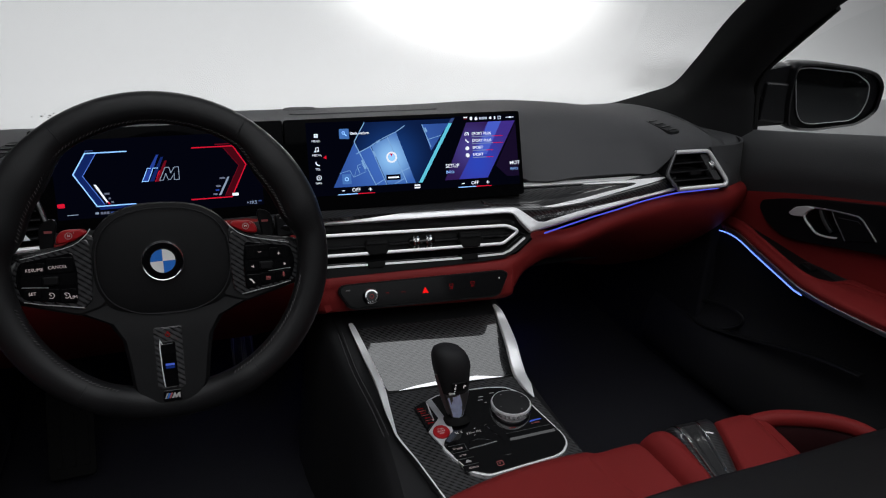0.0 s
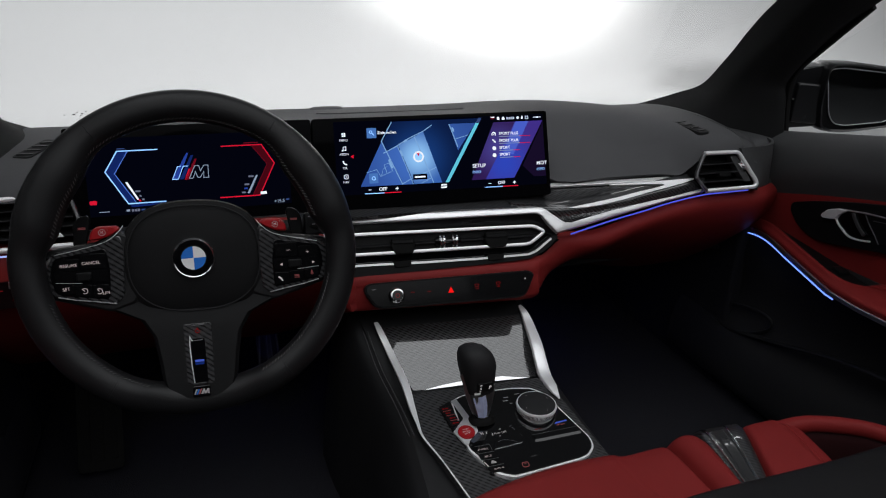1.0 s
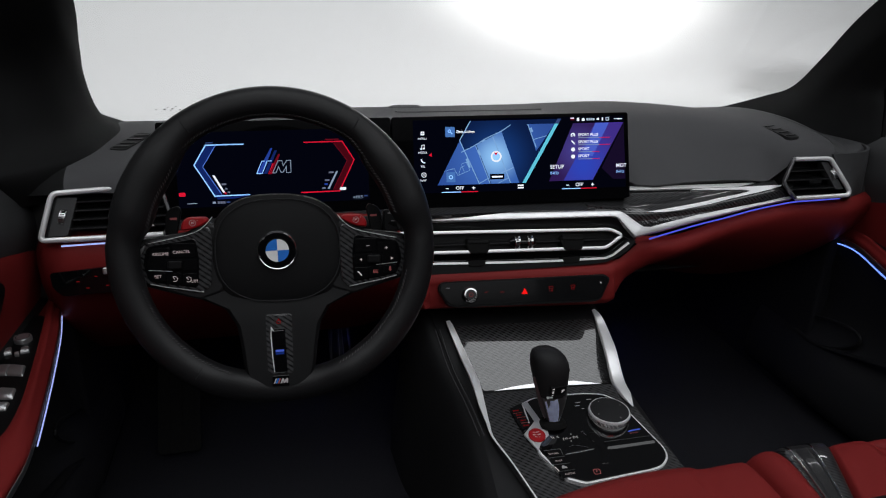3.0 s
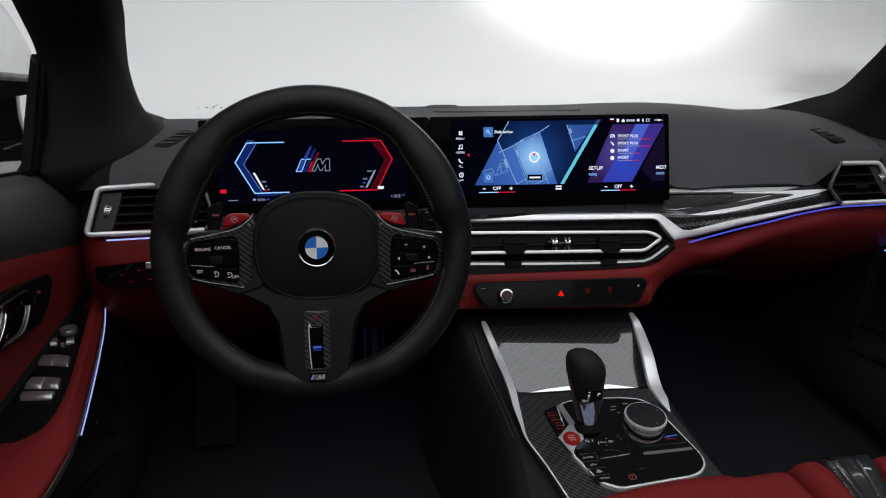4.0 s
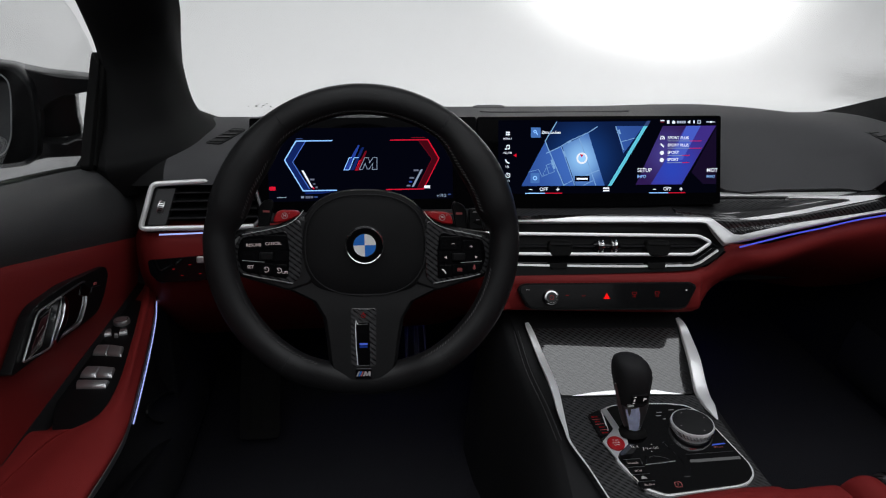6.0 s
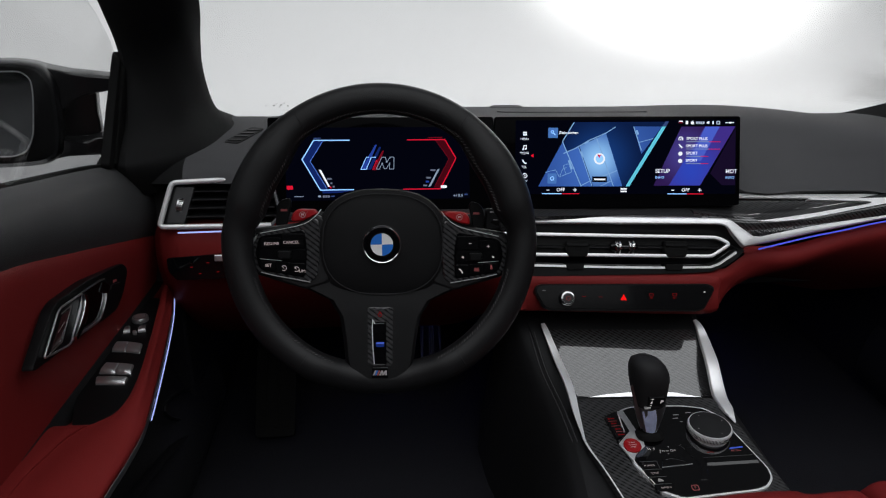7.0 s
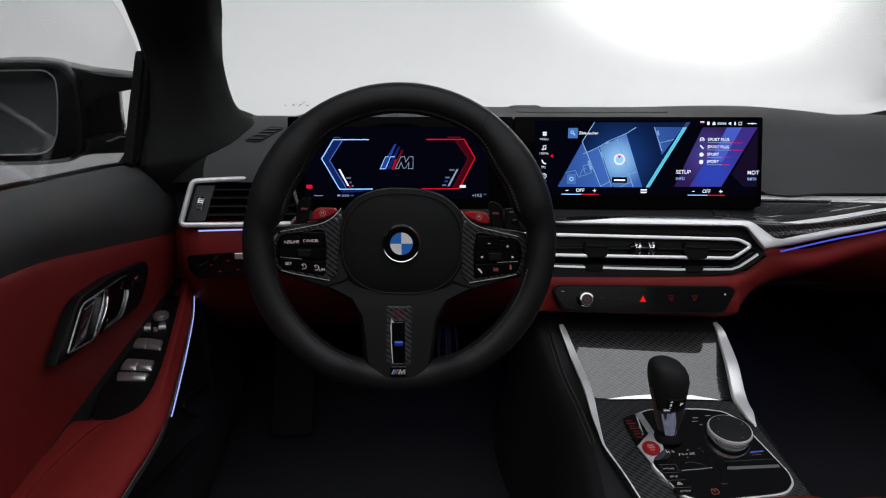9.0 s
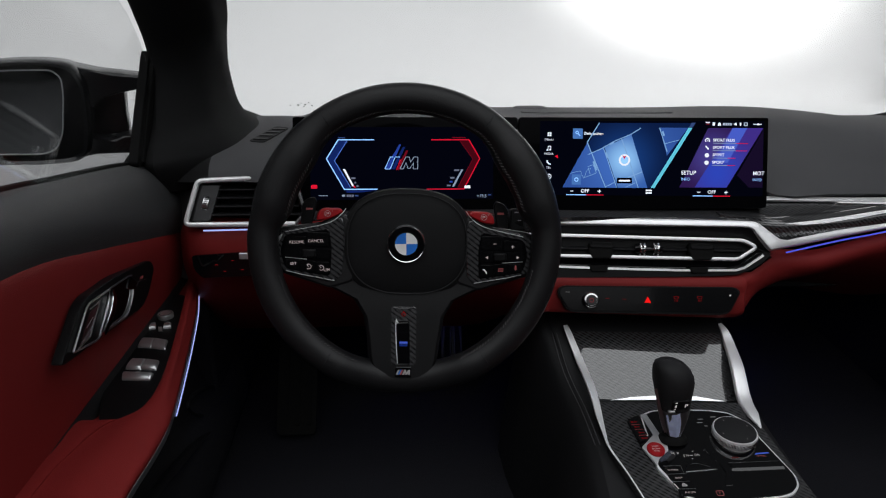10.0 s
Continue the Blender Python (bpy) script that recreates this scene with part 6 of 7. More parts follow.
    part("light_strip", sweep(line, bar_section(0.0010, 0.0011, 0.0004) if side > 0 else bar_section(0.0007, 0.0009, 0.0003)), G_DOOR if side > 0 else G_PALEBLUE, d, "blue ambient light line")
    part("belt_seal", sweep(smooth([P(x + 0.034, y, z + 0.0005) for y, z, x in st[2:]], 4), round_section(0.006, 0.0042, 8)), RUBBER, d, "black rubber seal along the window")
    # double seam of the upper pad, speaker ring and pocket lip
    for dz in (0.0, -0.0065):
        seam = smooth([P(0.7225, 0.82, 0.846 + dz), P(0.7245, 0.767, 0.8560 + dz), P(0.7265, 0.6585, 0.8810 + dz), P(0.7315, 0.5715, 0.8980 + dz), P(0.7355, 0.44, 0.9180 + dz)], 6)
        part("pad_seam", sweep(seam, round_section(0.0010, 0.0010, 6)), RED_THREAD, d, "dark red double seam")
    cy, cz, slope, half, tall = (0.985, 0.455, -0.33, 0.105, 0.032) if side > 0 else (1.0, 0.41, -0.60, 0.14, 0.03)
    ring = [P(0.709, cy + half * math.cos(a), cz + slope * half * math.cos(a) + tall * math.sin(a)) for a in [2 * math.pi * i / 36 for i in range(36)]]
    part("speaker_ring", sweep(ring, round_section(0.003, 0.003, 8), closed=True, up=(1, 0, 0)), PLASTIC, d, "faint dark speaker ring")
    lip = [(1.034, 0.435), (0.974, 0.432), (0.839, 0.470), (0.712, 0.508), (0.60, 0.53)] if side > 0 else [(1.12, 0.36), (1.07, 0.335), (0.88, 0.418), (0.66, 0.496), (0.55, 0.53)]
    part("pocket_lip", sweep(smooth([P(0.702, y, z) for y, z in lip], 5), round_section(0.008, 0.0035, 10), up=(0, 0, 1)), PLASTIC, d, "black door pocket lip")
    return d, P


def handle_plane(side):
    """The upright plane of the door insert: u forward, v up, n into the cabin (mm)."""
    m = Matrix((Vector((0, 1, 0)), Vector((0, 0, 1)), Vector((-side, 0, 0)))).transposed().to_4x4()
    m.translation = (side * 0.722, 0, 0)
    return m


def driver_handle(d):
    """Black surround, recess with a bright frame, pull lever, and the framed lock plate behind it."""
    m = handle_plane(-1)
    nrm = tuple(m.col[2].xyz)
    part("handle_surround", slab([(823, 760), (838, 744), (806, 722), (775, 713), (540, 764), (606, 800), (624, 802), (703, 790)], m, -8, 3, 1.5, 10), SATIN_BLACK, d, "black handle surround")
    part("handle_recess", slab([(678, 784), (745, 772), (766, 753), (719, 729), (688, 735), (632, 748)], m, 1, 3.6, 0.5, 5), GLOSS, d, "gloss black handle recess")
    part("recess_blade", slab([(742, 771), (764, 753), (744, 752), (728, 762)], m, 3.2, 5.0, 0.8, 2), GLOSS, d, "gloss black fingertip blade")
    rim = smooth([on(m, *p, 5) for p in ((744, 753), (739, 745.5), (722, 736), (707, 733.5), (680, 739), (656, 744.5), (632, 750))], 4)
    part("recess_rim", sweep(rim, bar_section(0.0012, 0.0014, 0.0005), up=nrm), SATIN, d, "bright lower rim of the recess")
    top = [on(m, *p, 5) for p in ((676, 786), (705, 780.5), (735, 775), (748, 771))]
    part("recess_top", sweep(top, bar_section(0.0009, 0.0010, 0.0004), up=nrm), GUNMETAL, d, "dark upper rim of the recess")
    lever = smooth([on(m, *p, 9) for p in ((676, 785), (674, 775), (664, 765), (649, 757), (632, 751))], 4)
    part("pull_lever", sweep(lever, bar_section(0.0045, 0.0022, 0.0010), up=nrm, scale=lambda t: 0.75 + 0.5 * math.sin(math.pi * t)), CHROME, d, "bright pull lever")
    plate = part("lock_plate", slab([(565, 766), (612, 793), (621, 795), (676, 786), (627, 748.5), (618, 750)], m, 2.5, 5.2, 0.8, 2), SATIN_BLACK, d, "dark lock plate")
    edge = [on(m, *p, 5.4) for p in rounded([(565, 766), (612, 793.5), (621, 795.5), (677, 785.5), (677, 781), (628, 748), (619, 749.6)], 4, 3)]
    part("plate_frame", sweep(edge, bar_section(0.0010, 0.0009, 0.0004), closed=True, up=nrm), SATIN, plate, "thin bright plate frame")
    part("plate_line", stroke([(620, 788.6), (646, 785.6), (608, 760.8), (577, 763.8)], 0.9, m, 5.2, 6.0), SATIN, plate)
    part("plate_line", stroke([(604, 774.5), (622, 777.5)], 0.7, m, 5.2, 6.0), SATIN, plate)
    part("plate_tint", slab([(620, 786), (642, 783), (607, 762), (580, 764.4)], m, 5.0, 5.6, 0.3), RED_TINT, plate, "dull red gloss key")
    part("memory_mark", stroke([(778, 753.4), (789, 750.0)], 3.4, m, 3, 3.4), PRINT_RED, d)
    part("memory_line", stroke([(800, 742), (770, 752), (766, 747)], 0.6, m, 3, 3.4), GUNMETAL, d)


def passenger_handle(d):
    """The same handle on the other door, seen from its cup side."""
    m = handle_plane(1)
    nrm = tuple(m.col[2].xyz)
    part("handle_surround", slab([(908, 744), (911, 728), (886, 706), (850, 693), (812, 695), (560, 752), (575, 800), (660, 812), (772, 787), (860, 762)], m, -8, 3, 1.5, 12), SATIN_BLACK, d, "black handle surround")
    part("handle_recess", slab([(806, 762), (776, 770), (747, 774), (722, 746), (745, 727), (768, 725), (786, 734)], m, 1, 3.6, 0.5, 5), GLOSS, d, "gloss black handle recess")
    part("pull_lever", slab([(834, 744), (822, 758), (800, 767), (781, 769), (794, 758), (801, 746), (815, 742), (829, 740)], m, 3, 9, 2.0, 3), BRIGHT_SATIN, d, "bright pull lever")
    rim = smooth([on(m, *p, 5) for p in ((801, 747), (795, 740), (784, 733), (768, 725.5), (747, 726.5), (725, 732))], 4)
    part("recess_rim", sweep(rim, bar_section(0.0015, 0.0014, 0.0005), up=nrm), BRIGHT_SATIN, d, "satin lower rim of the recess")
    bar = smooth([on(m, *p, 6) for p in ((770, 769), (762, 758), (752, 748), (738, 738))], 4)
    part("recess_bar", sweep(bar, bar_section(0.0030, 0.0016, 0.0008), up=nrm), SLATE, d, "dark bar across the recess")
    plate = part("lock_plate", slab([(748, 775), (710, 780), (692, 781.5), (683, 777), (652, 752), (708, 733), (722, 747)], m, 2.5, 5.2, 0.8, 2), SATIN_BLACK, d, "dark lock plate")
    top = [on(m, *p, 5.6) for p in ((790, 768), (776, 770.5), (747, 776), (710, 780.5), (694, 782), (684, 778), (652, 753))]
    part("plate_frame", sweep(top, bar_section(0.0012, 0.0011, 0.0004), up=nrm), SATIN, plate, "thin bright plate frame")
    side_line = [on(m, *p, 5.6) for p in ((747, 775), (736, 761), (720, 746), (708, 733))]
    part("plate_edge", sweep(side_line, bar_section(0.0008, 0.0008, 0.0003), up=nrm), GUNMETAL, plate)
    part("plate_line", stroke([(730, 768), (692, 774), (687, 770)], 0.8, m, 5.2, 6.0), GUNMETAL, plate)


dl, PL = door(-1, "door_1", "driver's door with red leather insert, black upper pad, window switches and blue light line", RAIL_LEFT)
driver_handle(dl)
dr, PR = door(1, "door_2", "passenger's door with red leather insert, black upper pad and blue light line", RAIL_RIGHT)
passenger_handle(dr)


def window_switches():
    s = thing("window_switch_panel", (-0.72, 0.75, 0.65), "black switch panel with silver window switches in the driver's armrest", "switch panel")
    m = Matrix.Translation((-0.72, 0.78, 0.650))
    part("plate", slab([(-33, 126), (-21.6, 161), (2.3, 160), (12, 143), (31, 18), (41, -70), (40, -138), (28, -176), (9, -186), (-8, -168), (-25, -105), (-32, 21)], m, -12, 0, 1, 8), SATIN_BLACK, s)
    knob = part("mirror_knob", lathe(m, -3.5, 84, [(11.4, 0), (11.4, 5.2), (10.6, 6.6), (9.0, 6.9)], 32), SWITCH, s, "round mirror control")
    part("knob_ring", ring_plate(ellipse(-3.5, 84, 8.8, 8.8, 24), ellipse(-3.5, 84, 8.2, 8.2, 24), m, 6.8, 7.1), SATIN_BLACK, knob)

    def rocker(pts, label="silver rocker switch"):
        """A switch that rises towards its front edge; pts: far left, far right, near right, near left."""
        bm = bmesh.new()
        fl, fr, nr, nl = [Vector(p) for p in pts]
        grid = []
        for t, n in ((-0.02, 0.0), (0.0, 2.6), (0.12, 4.6), (0.4, 5.8), (0.72, 5.4), (0.93, 3.6), (1.0, 1.2), (1.0, -1.0)):
            t = min(max(t, 0.0), 1.0)
            a, b = fl.lerp(nl, t), fr.lerp(nr, t)
            grid.append([bm.verts.new(on(m, *a.lerp(b, k), n - (1.4 if k in (0.0, 1.0) else 0.0))) for k in (0.0, 0.06, 0.5, 0.94, 1.0)])
        skin(bm, grid)
        bm.faces.new([r[0] for r in grid])
        bm.faces.new([r[-1] for r in reversed(grid)])
        return part("switch", bm, SWITCH, s, label)

    rocker([(-20, 60), (-11.5, 62.5), (-7, 47), (-16.5, 44)], "small silver mirror key")
    rocker([(2.4, 58.5), (10.8, 60), (14.2, 48), (3.5, 46)], "small silver mirror key")
    rocker([(-2.5, 46), (2.5, 46), (4, 40), (-1.5, 40)], "small silver mirror key")
    rocker([(-15.1, 18), (0.4, 17), (2.6, -8), (-15.6, -5.6)])
    rocker([(1.2, 17), (20.2, 10), (23.4, -13.4), (3.4, -8.2)])
    rocker([(-11.1, -36.8), (6.0, -39), (6.4, -62.6), (-13.4, -60.5)])
    rocker([(6.8, -39), (24.7, -44.2), (27.0, -65.1), (7.2, -62.8)])
    rocker([(-12.4, -70.1), (26.8, -74.6), (26.4, -89.1), (-9, -86.4)], "wide silver rocker switch")


def light_switch():
    m = plane_at((-0.645, 0.897, 0.722), 14)
    s = thing("light_switch", on(m, 0, -18), "black headlight switch module with red lettering in the red dashboard", "switch panel")
    part("plate", slab([(-40, 12), (60, 18), (60, -20), (-26, -22), (-38, -8)], m, -6, 3, 1, 5), GLOSS, s)
    for u, v in ((-4, -2), (20, 4), (8, -12), (34, -10)):
        part("key_mark", slab(rect(u - 2, v - 0.6, u + 2, v + 0.6), m, 3, 3.3), G_ICON, s)
    part("dimmer", slab(rect(30, 6, 48, 16), m, 2, 7, 2, 2), SATIN, s, "silver dimmer wheel")


light_switch()


def passenger_switch():
    s = thing("window_switch_panel", (0.72, 0.78, 0.64), "black recess with one black window switch in the passenger's armrest", "switch panel")
    m = Matrix.Translation((0.722, 0.78, 0.659)) @ pose(0, 0, 0, 7.6, 0, 0)
    part("plate", slab([(-11, 160), (16, 152), (24, 60), (20, -62), (-8, -84), (-27, -70), (-22, 0), (-10, 115)], m, -12, 1, 1, 6), SATIN_BLACK, s)
    part("switch", slab([(-18, -28), (4, -29), (5, -3), (-15, -2)], m, 0, 7, 2.5, 3, dome=2), SATIN_BLACK, s, "black rocker switch")


window_switches()
passenger_switch()

# ---- windows ----


def windows():
    for k, side in ((1, -1), (2, 1)):
        w = tagged(thing(f"window_{k}", (side * 0.77, 0.5, 0.86), "closed clear door window in a black rubber channel", "car window", "door windows"), kind="structure")
        rows = []
        for y, z1, out in ((0.965, 0.985, 0.0), (0.80, 1.085, 0.0), (0.5, 1.21, 0.0), (0.3, 1.27, 0.0), (0.0, 1.31, 0.03), (-0.4, 1.31, 0.03)):
            rows.append([Vector((side * (0.772 + out - 0.34 * (z - 0.86)), y, z)) for z in (0.84, (0.84 + z1) / 2, z1)])
        pane = part("pane", loft(rows, 0.003, 3, 3), GLASS, w, "clear window glass")
        pane.visible_shadow = False
        if side < 0:
            m = handle_plane(-1)
            part("sail", slab([(884, 874), (880, 882), (928, 942), (990, 1013), (998, 1018), (1015, 1015), (1022, 1008), (972, 950), (914, 874)], m, -26, -14, 2, 4), RUBBER, w, "black rubber sail piece at the front of the window")
            ch = [(-0.742, 0.905, 0.872), (-0.742, 0.950, 0.93), (-0.738, 1.000, 1.000)]
        else:
            ch = [(0.748, 0.991, 0.848), (0.748, 1.003, 0.917), (0.748, 1.005, 0.950), (0.748, 0.992, 0.984), (0.748, 0.956, 1.018), (0.746, 0.913, 1.056), (0.743, 0.856, 1.106)]
        part("channel", sweep(smooth(ch, 4), bar_section(0.009, 0.012, 0.003) if side < 0 else bar_section(0.005, 0.006, 0.002), up=(0, -1, 0.2)), RUBBER, w, "black rubber window channel")
    rows = []
    for x in (-0.72, -0.36, 0.0, 0.36, 0.72):
        bow = 0.10 * (x / 0.72) ** 2
        rows.append([Vector((x * f, y - bow, z)) for f, y, z in ((1.08, 1.56, 0.78), (1.03, 1.16, 1.05), (0.94, 0.80, 1.23), (0.82, 0.52, 1.355))])
    glass = part("windscreen", loft(rows, 0.004, 4, 4), GLASS)
    glass.visible_shadow = False
    for x, z, a in ((-0.590, 0.8690, 1.6), (-0.574, 0.8695, 2.6), (-0.568, 0.8735, 1.4), (-0.560, 0.8705, 2.4), (-0.553, 0.8745, 1.8), (-0.546, 0.8686, 2.2), (-0.563, 0.8667, 1.5)):
        part("glass_smudge", slab(ellipse(0, 0, a, a * 0.55, 14), plane_at((x, 1.36, z), 30), 0, 0.4), PRINT, glass, "small grey smudge on the glass")
    tagged(glass, "clear curved windscreen glass above the dashboard", "windscreen", kind="structure")


windows()

# ---- door mirrors ----


def door_mirror(side, c, face, g, stays, label):
    """An outside mirror: gloss shell, inner rim, mirror glass, and the stays that carry it. Outlines: (outboard, up) mm."""
    d = thing("door_mirror", (c[0] - side * 0.05, c[1], c[2] - 0.08), label, "door mirror", "door mirrors")
    m = Matrix((Vector((1, -side * 0.22, 0)).normalized(), Vector((0, 0, 1)), Vector((-side * 0.22, -1, 0)).normalized())).transposed().to_4x4()
    m.translation = c

    def uv(pts):
        return [(side * a, b) for a, b in pts]

    bm = bmesh.new()
    rings = []
    pts = rounded(uv(face), 26, 4)
    cc = sum(pts, Vector((0, 0))) / len(pts)
    for sc, h in ((0.92, 2), (0.97, 5), (1.0, 0), (1.02, -14), (1.0, -50), (0.86, -85), (0.55, -108), (0.2, -116)):
        rings.append([bm.verts.new(on(m, *(cc + (p - cc) * sc), h)) for p in pts])
    n = len(pts)
    for a, b in zip(rings, rings[1:]):
        for i in range(n):
            bm.faces.new((a[i], a[(i + 1) % n], b[(i + 1) % n], b[i]))
    bm.faces.new(rings[-1])
    part("shell", bm, PAINT, d, "gloss black mirror shell")
    hole = rounded(uv(g), 14, 4)
    gc = sum(hole, Vector((0, 0))) / len(hole)
    bm = bmesh.new()
    bm.faces.new([bm.verts.new(on(m, *(cc + (p - cc) * 0.925), -6)) for p in pts])
    part("inner_rim", bm, SATIN_BLACK, d, "black inner rim")
    part("glass", slab(uv(g), m, -7, -3, 0.6, 14), MIRROR, d, "mirror glass")
    path = [on(m, *(gc + (p - gc) * 1.010), -1.5) for p in hole]
    part("glass_edge", sweep(path, round_section(0.0011, 0.0011, 6), closed=True, up=tuple(m.col[2].xyz)), SILVER, d, "bright edge of the mirror glass")
    for name, outline, n0, n1, lab in stays:
        part(name, slab(uv(outline), m, n0, n1, 5, 6), PAINT, d, lab)


door_mirror(-1, (-0.985, 1.05, 0.915),
            [(-119, 46), (-104, 72), (-67, 79), (-15, 80), (40, 74), (128, 46), (138, 14), (112, -52), (60, -80), (-46, -85), (-90, -82), (-108, -68), (-117, -20)],
            [(-85, 52), (-73, 64), (-12, 65), (40, 62), (84, 50), (94, 28), (78, -42), (44, -63), (-41, -67), (-60, -60), (-73, -36), (-84, 25)],
            (("arm", [(-96, 70), (-135, 60), (-170, 55), (-250, 43), (-250, 40), (-191, 28), (-166, 23.5), (-134, 15), (-119, 0), (-100, -10)], -60, -12, "gloss black tapered mirror arm"),
             ("hinge", [(-106, 22), (-134, 18), (-162, 26), (-169, 22), (-166, -10), (-166, -50), (-106, -54)], -86, -50, "gloss black mirror hinge"),
             ("foot", [(-90, -48), (-105, -47), (-141, -53), (-162, -46), (-250, -46), (-250, -80), (-167, -77), (-113, -76), (-92, -80)], -56, -14, "gloss black mirror foot")),
            "black door mirror outside the driver's window")
door_mirror(1, (1.02, 1.05, 0.915),
            [(-116, 56), (-106, 65), (-54, 66), (41, 56), (85, 47), (108, 20), (105, -34), (92, -50), (62, -69), (-43, -82), (-85, -80), (-108, -72), (-118, -20)],
            [(-108, 38), (-103, 52), (-78, 55), (30, 45.5), (71, 22), (74.6, -15), (63, -46), (43, -58), (-47, -66), (-72, -62), (-88, -41)],
            (("arm", [(-106, 60), (-130, 57), (-190, 50), (-250, 46), (-250, -10), (-106, -10)], -60, -12, "gloss black mirror arm"),
             ("hinge", [(-108, 20), (-170, 24), (-172, -60), (-108, -66)], -40, -4, "gloss black mirror hinge"),
             ("foot", [(-104, -10), (-250, -20), (-250, -79), (-185, -78), (-104, -72)], -58, -16, "gloss black mirror foot")),
            "black door mirror outside the passenger's window")


# ---- passenger seat and armrest ----


def cushion(name, rows, mat, parent, label):
    return part(name, loft([[Vector(p) for p in r] for r in rows], 0.0, 5, 5), mat, parent, label)


def passenger_seat():
    s = thing("passenger_seat", (0.36, 0.3, 0.28), "red and black leather bucket seat with a carbon fibre centre piece", "car seat")

    fall = ((0.556, -0.12), (0.564, -0.05), (0.556, -0.014), (0.538, 0.0), (0.49, 0.003), (0.42, 0.002), (0.25, 0.0))
    # inboard pad: flat panel, groove and roll
    rows = []
    for y, dz in fall:
        g, r = 0.216, 0.272 - 0.13 * (0.54 - y)
        rows.append([(x, y - 0.004, 0.548 + h + dz) for x, h in
                     ((0.118, -0.06), (0.122, 0.0), (0.16, 0.004), (0.198, 0.006), (g - 0.004, 0.004), (g, -0.007), (g + 0.007, 0.008), (g + 0.020, 0.0175), ((g + r) / 2 + 0.008, 0.0165), (r - 0.006, 0.007), (r, -0.004), (r + 0.002, -0.06))])
    cushion("thigh_pad", rows, RED, s, "red leather thigh pad")
    # outboard pad: flat panel with a side that drops into a hollow, and a rim round it
    rows = []
    for y, dz in fall:
        l, r = 0.340 - 0.40 * (0.54 - y), 0.408 - 0.16 * (0.54 - y)
        rows.append([(x, y + 0.002, 0.553 + h + dz) for x, h in ((l, -0.06), (l + 0.004, -0.006), (l + 0.018, 0.002), ((l + r) / 2, 0.003), (r - 0.012, 0.003), (r - 0.001, -0.001), (r + 0.003, -0.001), (r + 0.024, -0.010), (r + 0.040, -0.030), (r + 0.046, -0.07))])
    cushion("thigh_pad", rows, RED, s, "red leather thigh pad")
    line = smooth([(0.385, 0.538, 0.538), (0.415, 0.540, 0.542), (0.445, 0.536, 0.545), (0.470, 0.528, 0.5455), (0.50, 0.515, 0.545), (0.528, 0.499, 0.544), (0.549, 0.478, 0.542), (0.558, 0.455, 0.539), (0.563, 0.40, 0.534), (0.564, 0.30, 0.53)], 6)
    part("bolster_rim", sweep(line, round_section(0.0115, 0.012, 18, 2.2)), RED, s, "curved red leather rim round a hollow")
    # dark wall and floor colours paint in the shade of the red hollow
    part("hollow_wall", sweep([p - Vector((0, 0, 0.042)) for p in line], round_section(0.0105, 0.034, 14, 3.0)), RED_TINT, s, "wall of the hollow, its shade painted in dark red")
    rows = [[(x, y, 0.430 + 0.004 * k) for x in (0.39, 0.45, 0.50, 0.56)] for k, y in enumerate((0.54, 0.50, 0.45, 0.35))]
    cushion("hollow_floor", rows, BLACK, s, "floor of the hollow, its shade painted in black")

    def across(y, f):
        l, r = 0.274 - 0.13 * (0.54 - y), 0.338 - 0.40 * (0.54 - y)
        return l + (r - l) * f

    ridge = ((0.566, 0.44), (0.574, 0.52), (0.566, 0.545), (0.548, 0.556), (0.51, 0.557), (0.45, 0.552), (0.35, 0.542))
    for f in (0.08, 0.60):
        part("piece_edge", sweep(smooth([(across(y, f), y - 0.001, z + 0.0008) for y, z in ridge[2:]], 5), bar_section(0.0013, 0.0013, 0.0005)), CHROME, s, "bright edge of the centre piece")
    cushion("centre_piece", [[(across(y, -0.06), y, z - 0.02), (across(y, 0.0), y, z - 0.002), (across(y, 0.5), y, z), (across(y, 1.0), y, z - 0.002), (across(y, 1.06), y, z - 0.02)] for y, z in ridge], CARBON, s, "lacquered carbon fibre centre piece")
    cushion("inset", [[(across(y, f), y - 0.002, z + h) for f, h in ((0.10, -0.004), (0.12, 0.0010), (0.34, 0.0016), (0.56, 0.0010), (0.58, -0.004))] for y, z in ridge[3:]], SMOKED, s, "smoked lacquer inset between bright lines")
    rows = []
    for y, z in ((0.43, 0.45), (0.436, 0.54), (0.433, 0.568), (0.42, 0.578), (0.33, 0.588), (0.1, 0.585)):
        rows.append([(0.10, y, z - 0.1), (0.105, y, z - 0.012), (0.36, y, z), (0.60, y, z), (0.62, y, z - 0.1)])
    cushion("seat_cushion", rows, WHEEL_LEATHER, s, "black leather seat cushion")
    rows = []
    for x in (0.16, 0.22, 0.36, 0.50, 0.57):
        b = 0.05 if x in (0.16, 0.57) else 0.0
        rows.append([(x, 0.16 + b, 0.50), (x, 0.10 + b, 0.75), (x, 0.02 + b, 1.0), (x, -0.06 + b * 0.5, 1.2), (x, -0.12, 1.2), (x, -0.02, 0.75), (x, 0.0, 0.45)])
    cushion("backrest", rows, BLACK, s, "black leather backrest")
    part("base", box((0.17, -0.02, 0.28), (0.58, 0.50, 0.42), 0.02), SOFT_PLASTIC, s, "black seat base")


passenger_seat()


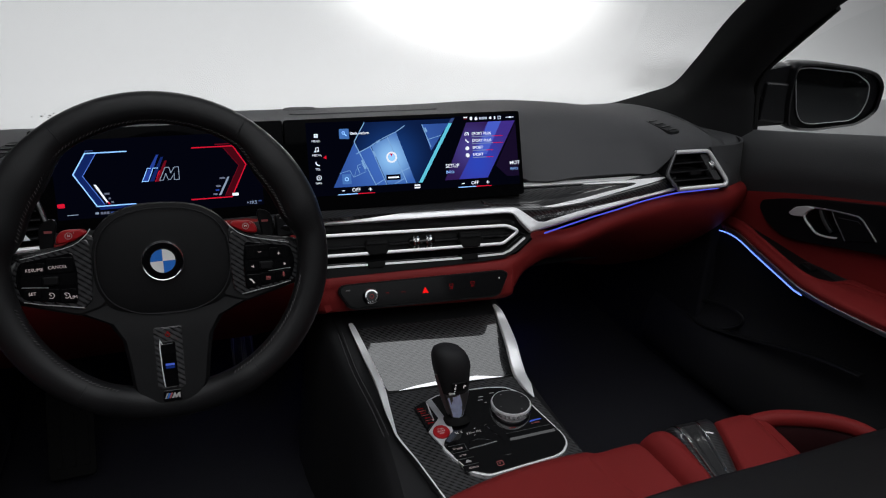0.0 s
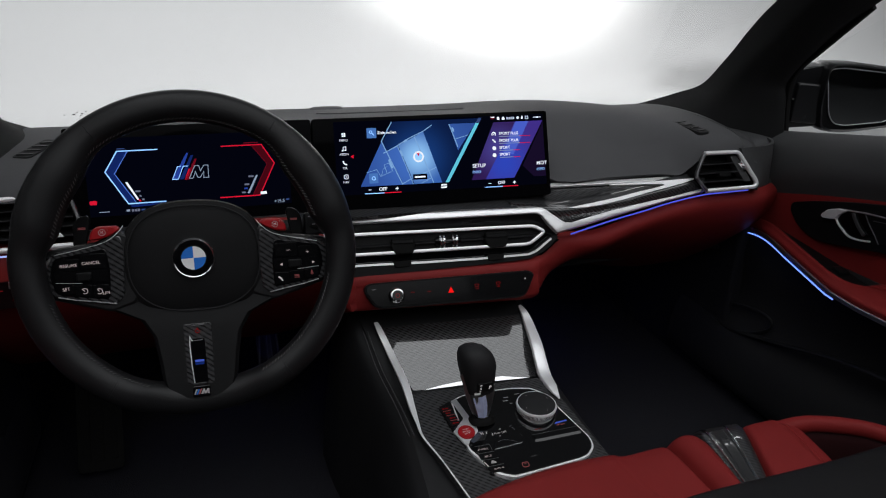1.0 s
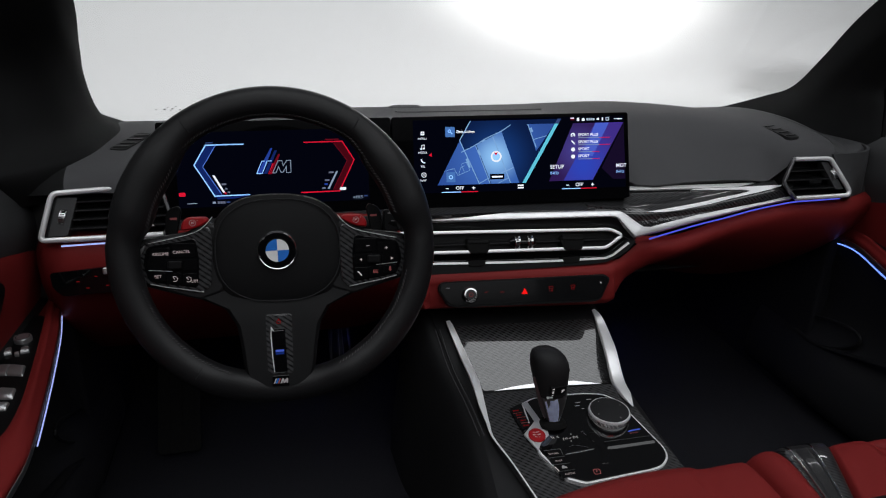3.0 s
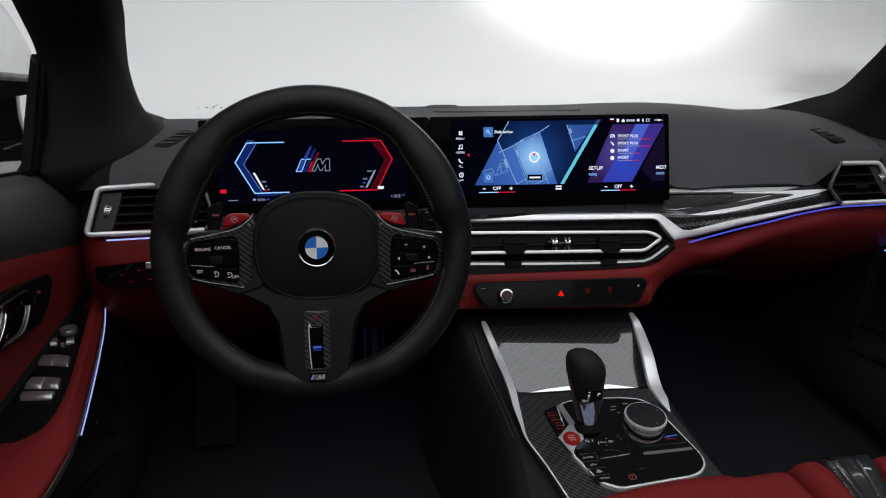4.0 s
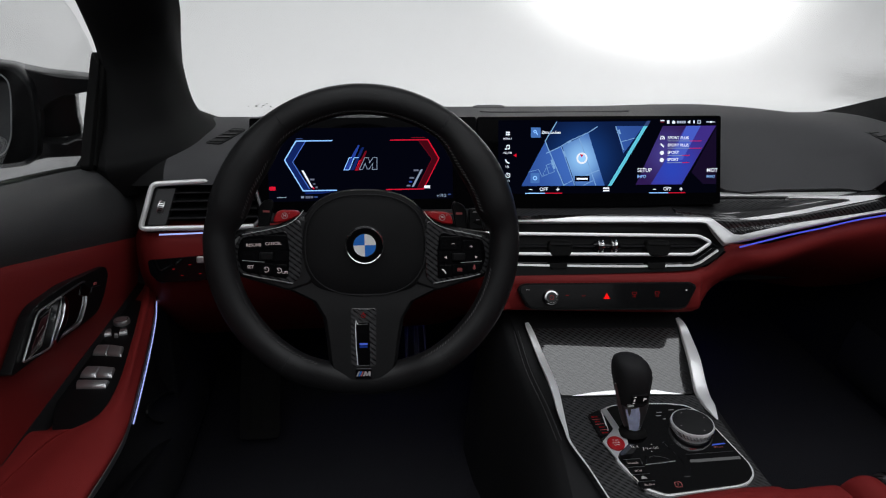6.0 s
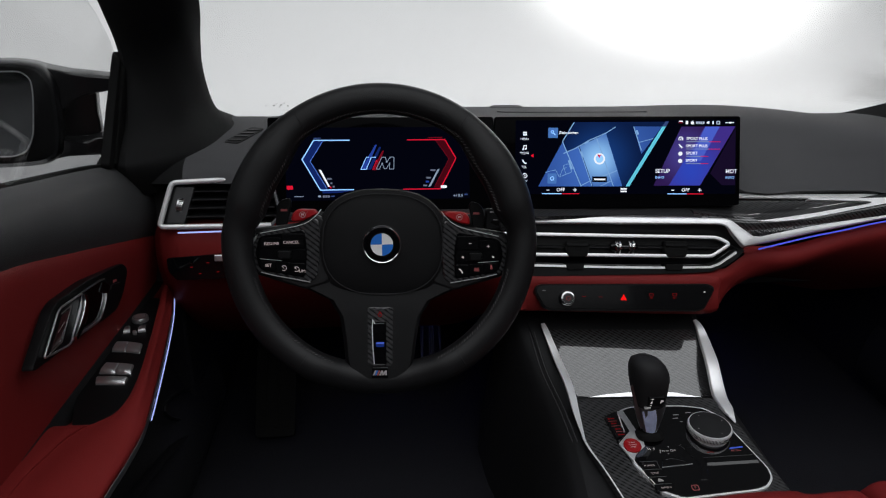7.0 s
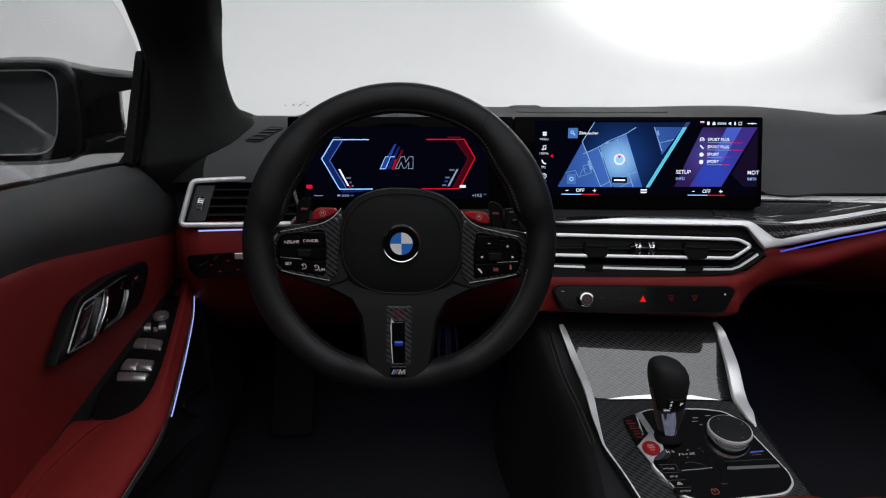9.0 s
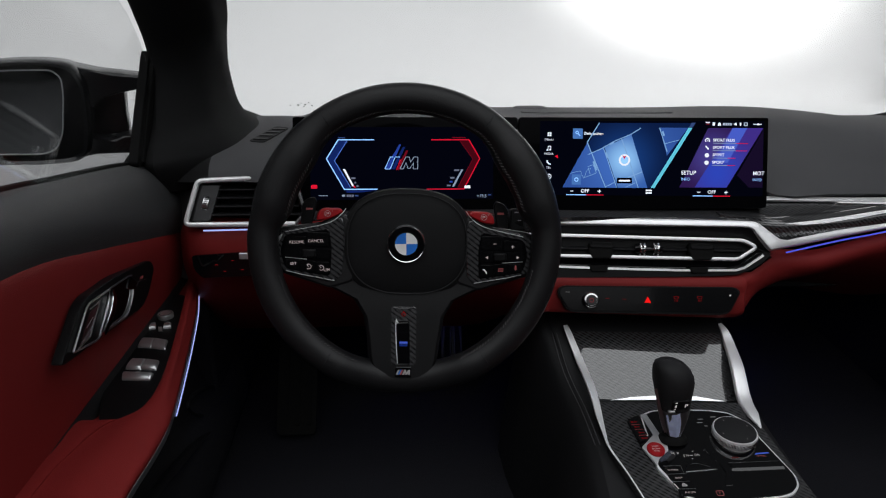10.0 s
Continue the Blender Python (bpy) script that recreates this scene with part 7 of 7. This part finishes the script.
def armrest():
    a = console_thing
    rows = []
    for x, dy, dz in ((-0.100, -0.03, -0.05), (-0.092, -0.02, -0.014), (-0.06, -0.012, -0.002), (0.02, 0.0, 0.002), (0.11, 0.006, 0.001), (0.150, 0.0, -0.003), (0.160, -0.005, -0.05)):
        rows.append([(x, 0.548 + dy, 0.48), (x, 0.556 + dy, 0.530 + dz), (x, 0.545 + dy, 0.546 + dz), (x, 0.51, 0.553 + dz), (x, 0.35, 0.558 + dz), (x, 0.10, 0.56 + dz), (x, 0.09, 0.46)])
    part("armrest_lid", loft([[Vector(p) for p in r] for r in rows], 0.0, 5, 5), RED, a, "padded red leather lid")
    part("armrest_box", box((-0.11, 0.1, 0.40), (0.15, 0.52, 0.53), 0.01), BLACK, a, "black leather box")


armrest()

# ---- pedals ----


def pedals():
    for name, x, w, y, z, h, lab in (("accelerator_pedal", -0.262, 0.045, 1.23, 0.385, 0.11, "slim metal accelerator pedal with slots"), ("brake_pedal", -0.40, 0.085, 1.22, 0.41, 0.075, "wide dark brake pedal")):
        m = plane_at((x, y, z), 35)
        p = thing(name, (x, y + 0.03, z - h), lab, "pedal", "pedals")
        part("plate", slab(rect(-w * 500, -h * 600, w * 500, h * 600), m, -4, 2, 1, 8), PLASTIC, p)
        for u in (-0.25, 0.25):
            part("tread", slab(rect(u * w * 1000 - w * 130, -h * 480, u * w * 1000 + w * 130, h * 480), m, 1.5, 4, 0.8, 5), RUBBER, p, "rubber tread")
        if w < 0.06:
            o = [(-w * 500, -h * 600), (w * 500, -h * 600), (w * 380, h * 600), (-w * 300, h * 600)]
            part("edge", sweep([on(m, *q, 4) for q in rounded(o, 10, 4)], round_section(0.0018, 0.0018, 8), closed=True, up=tuple(m.col[2].xyz)), THREAD, p, "grey metal edge")
            part("slot_edge", sweep([on(m, *q, 4) for q in rounded([(-3, -h * 500), (7, -h * 500), (6, h * 350), (-1, h * 350)], 3, 3)], round_section(0.0010, 0.0010, 6), closed=True, up=tuple(m.col[2].xyz)), THREAD, p)
        part("lever", sweep([on(m, 0, h * 500, -4), on(m, 0, h * 500 + 90, -70)], round_section(0.008, 0.008, 10)), PLASTIC, p)
    m = plane_at((-0.575, 1.12, 0.40), 40)
    f = thing("foot_rest", (-0.575, 1.1, 0.30), "black ribbed rubber foot rest", "foot rest")
    part("plate", slab(rect(-38, -130, 38, 110), m, -8, 0, 2, 10), RUBBER, f)
    for u in (-26, -4, 18):
        part("rib", slab(rect(u, -112, u + 10, 96), m, -0.5, 3, 1, 3), RUBBER, f)


pedals()


def kick_panels():
    for k, side in ((1, -1), (2, 1)):
        bm = box((min(side * 0.70, side * 0.78), 1.0, 0.26), (max(side * 0.70, side * 0.78), 1.54, 0.80), 0.01)
        tagged(part(f"wall_side_{k}", bm, CARPET), "black carpeted footwell side", "footwell side", kind="structure")


kick_panels()


def footwell_lamps():
    for x, y, z, w in ((0.30, 1.30, 0.475, 0.024), (-0.30, 1.20, 0.510, 0.005)):
        f = thing("footwell_lamp", (x, y + 0.01, z - 0.003), "small blue footwell lamp under the dashboard", "lamp", "footwell lamps")
        part("housing", box((x - w - 0.004, y - 0.01, z), (x + w + 0.004, y + 0.02, z + 0.012), 0.003), PLASTIC, f)
        part("lens", box((x - w, y - 0.008, z - 0.004), (x + w, y + 0.018, z)), G_FOOT, f, "glowing blue lens")


footwell_lamps()
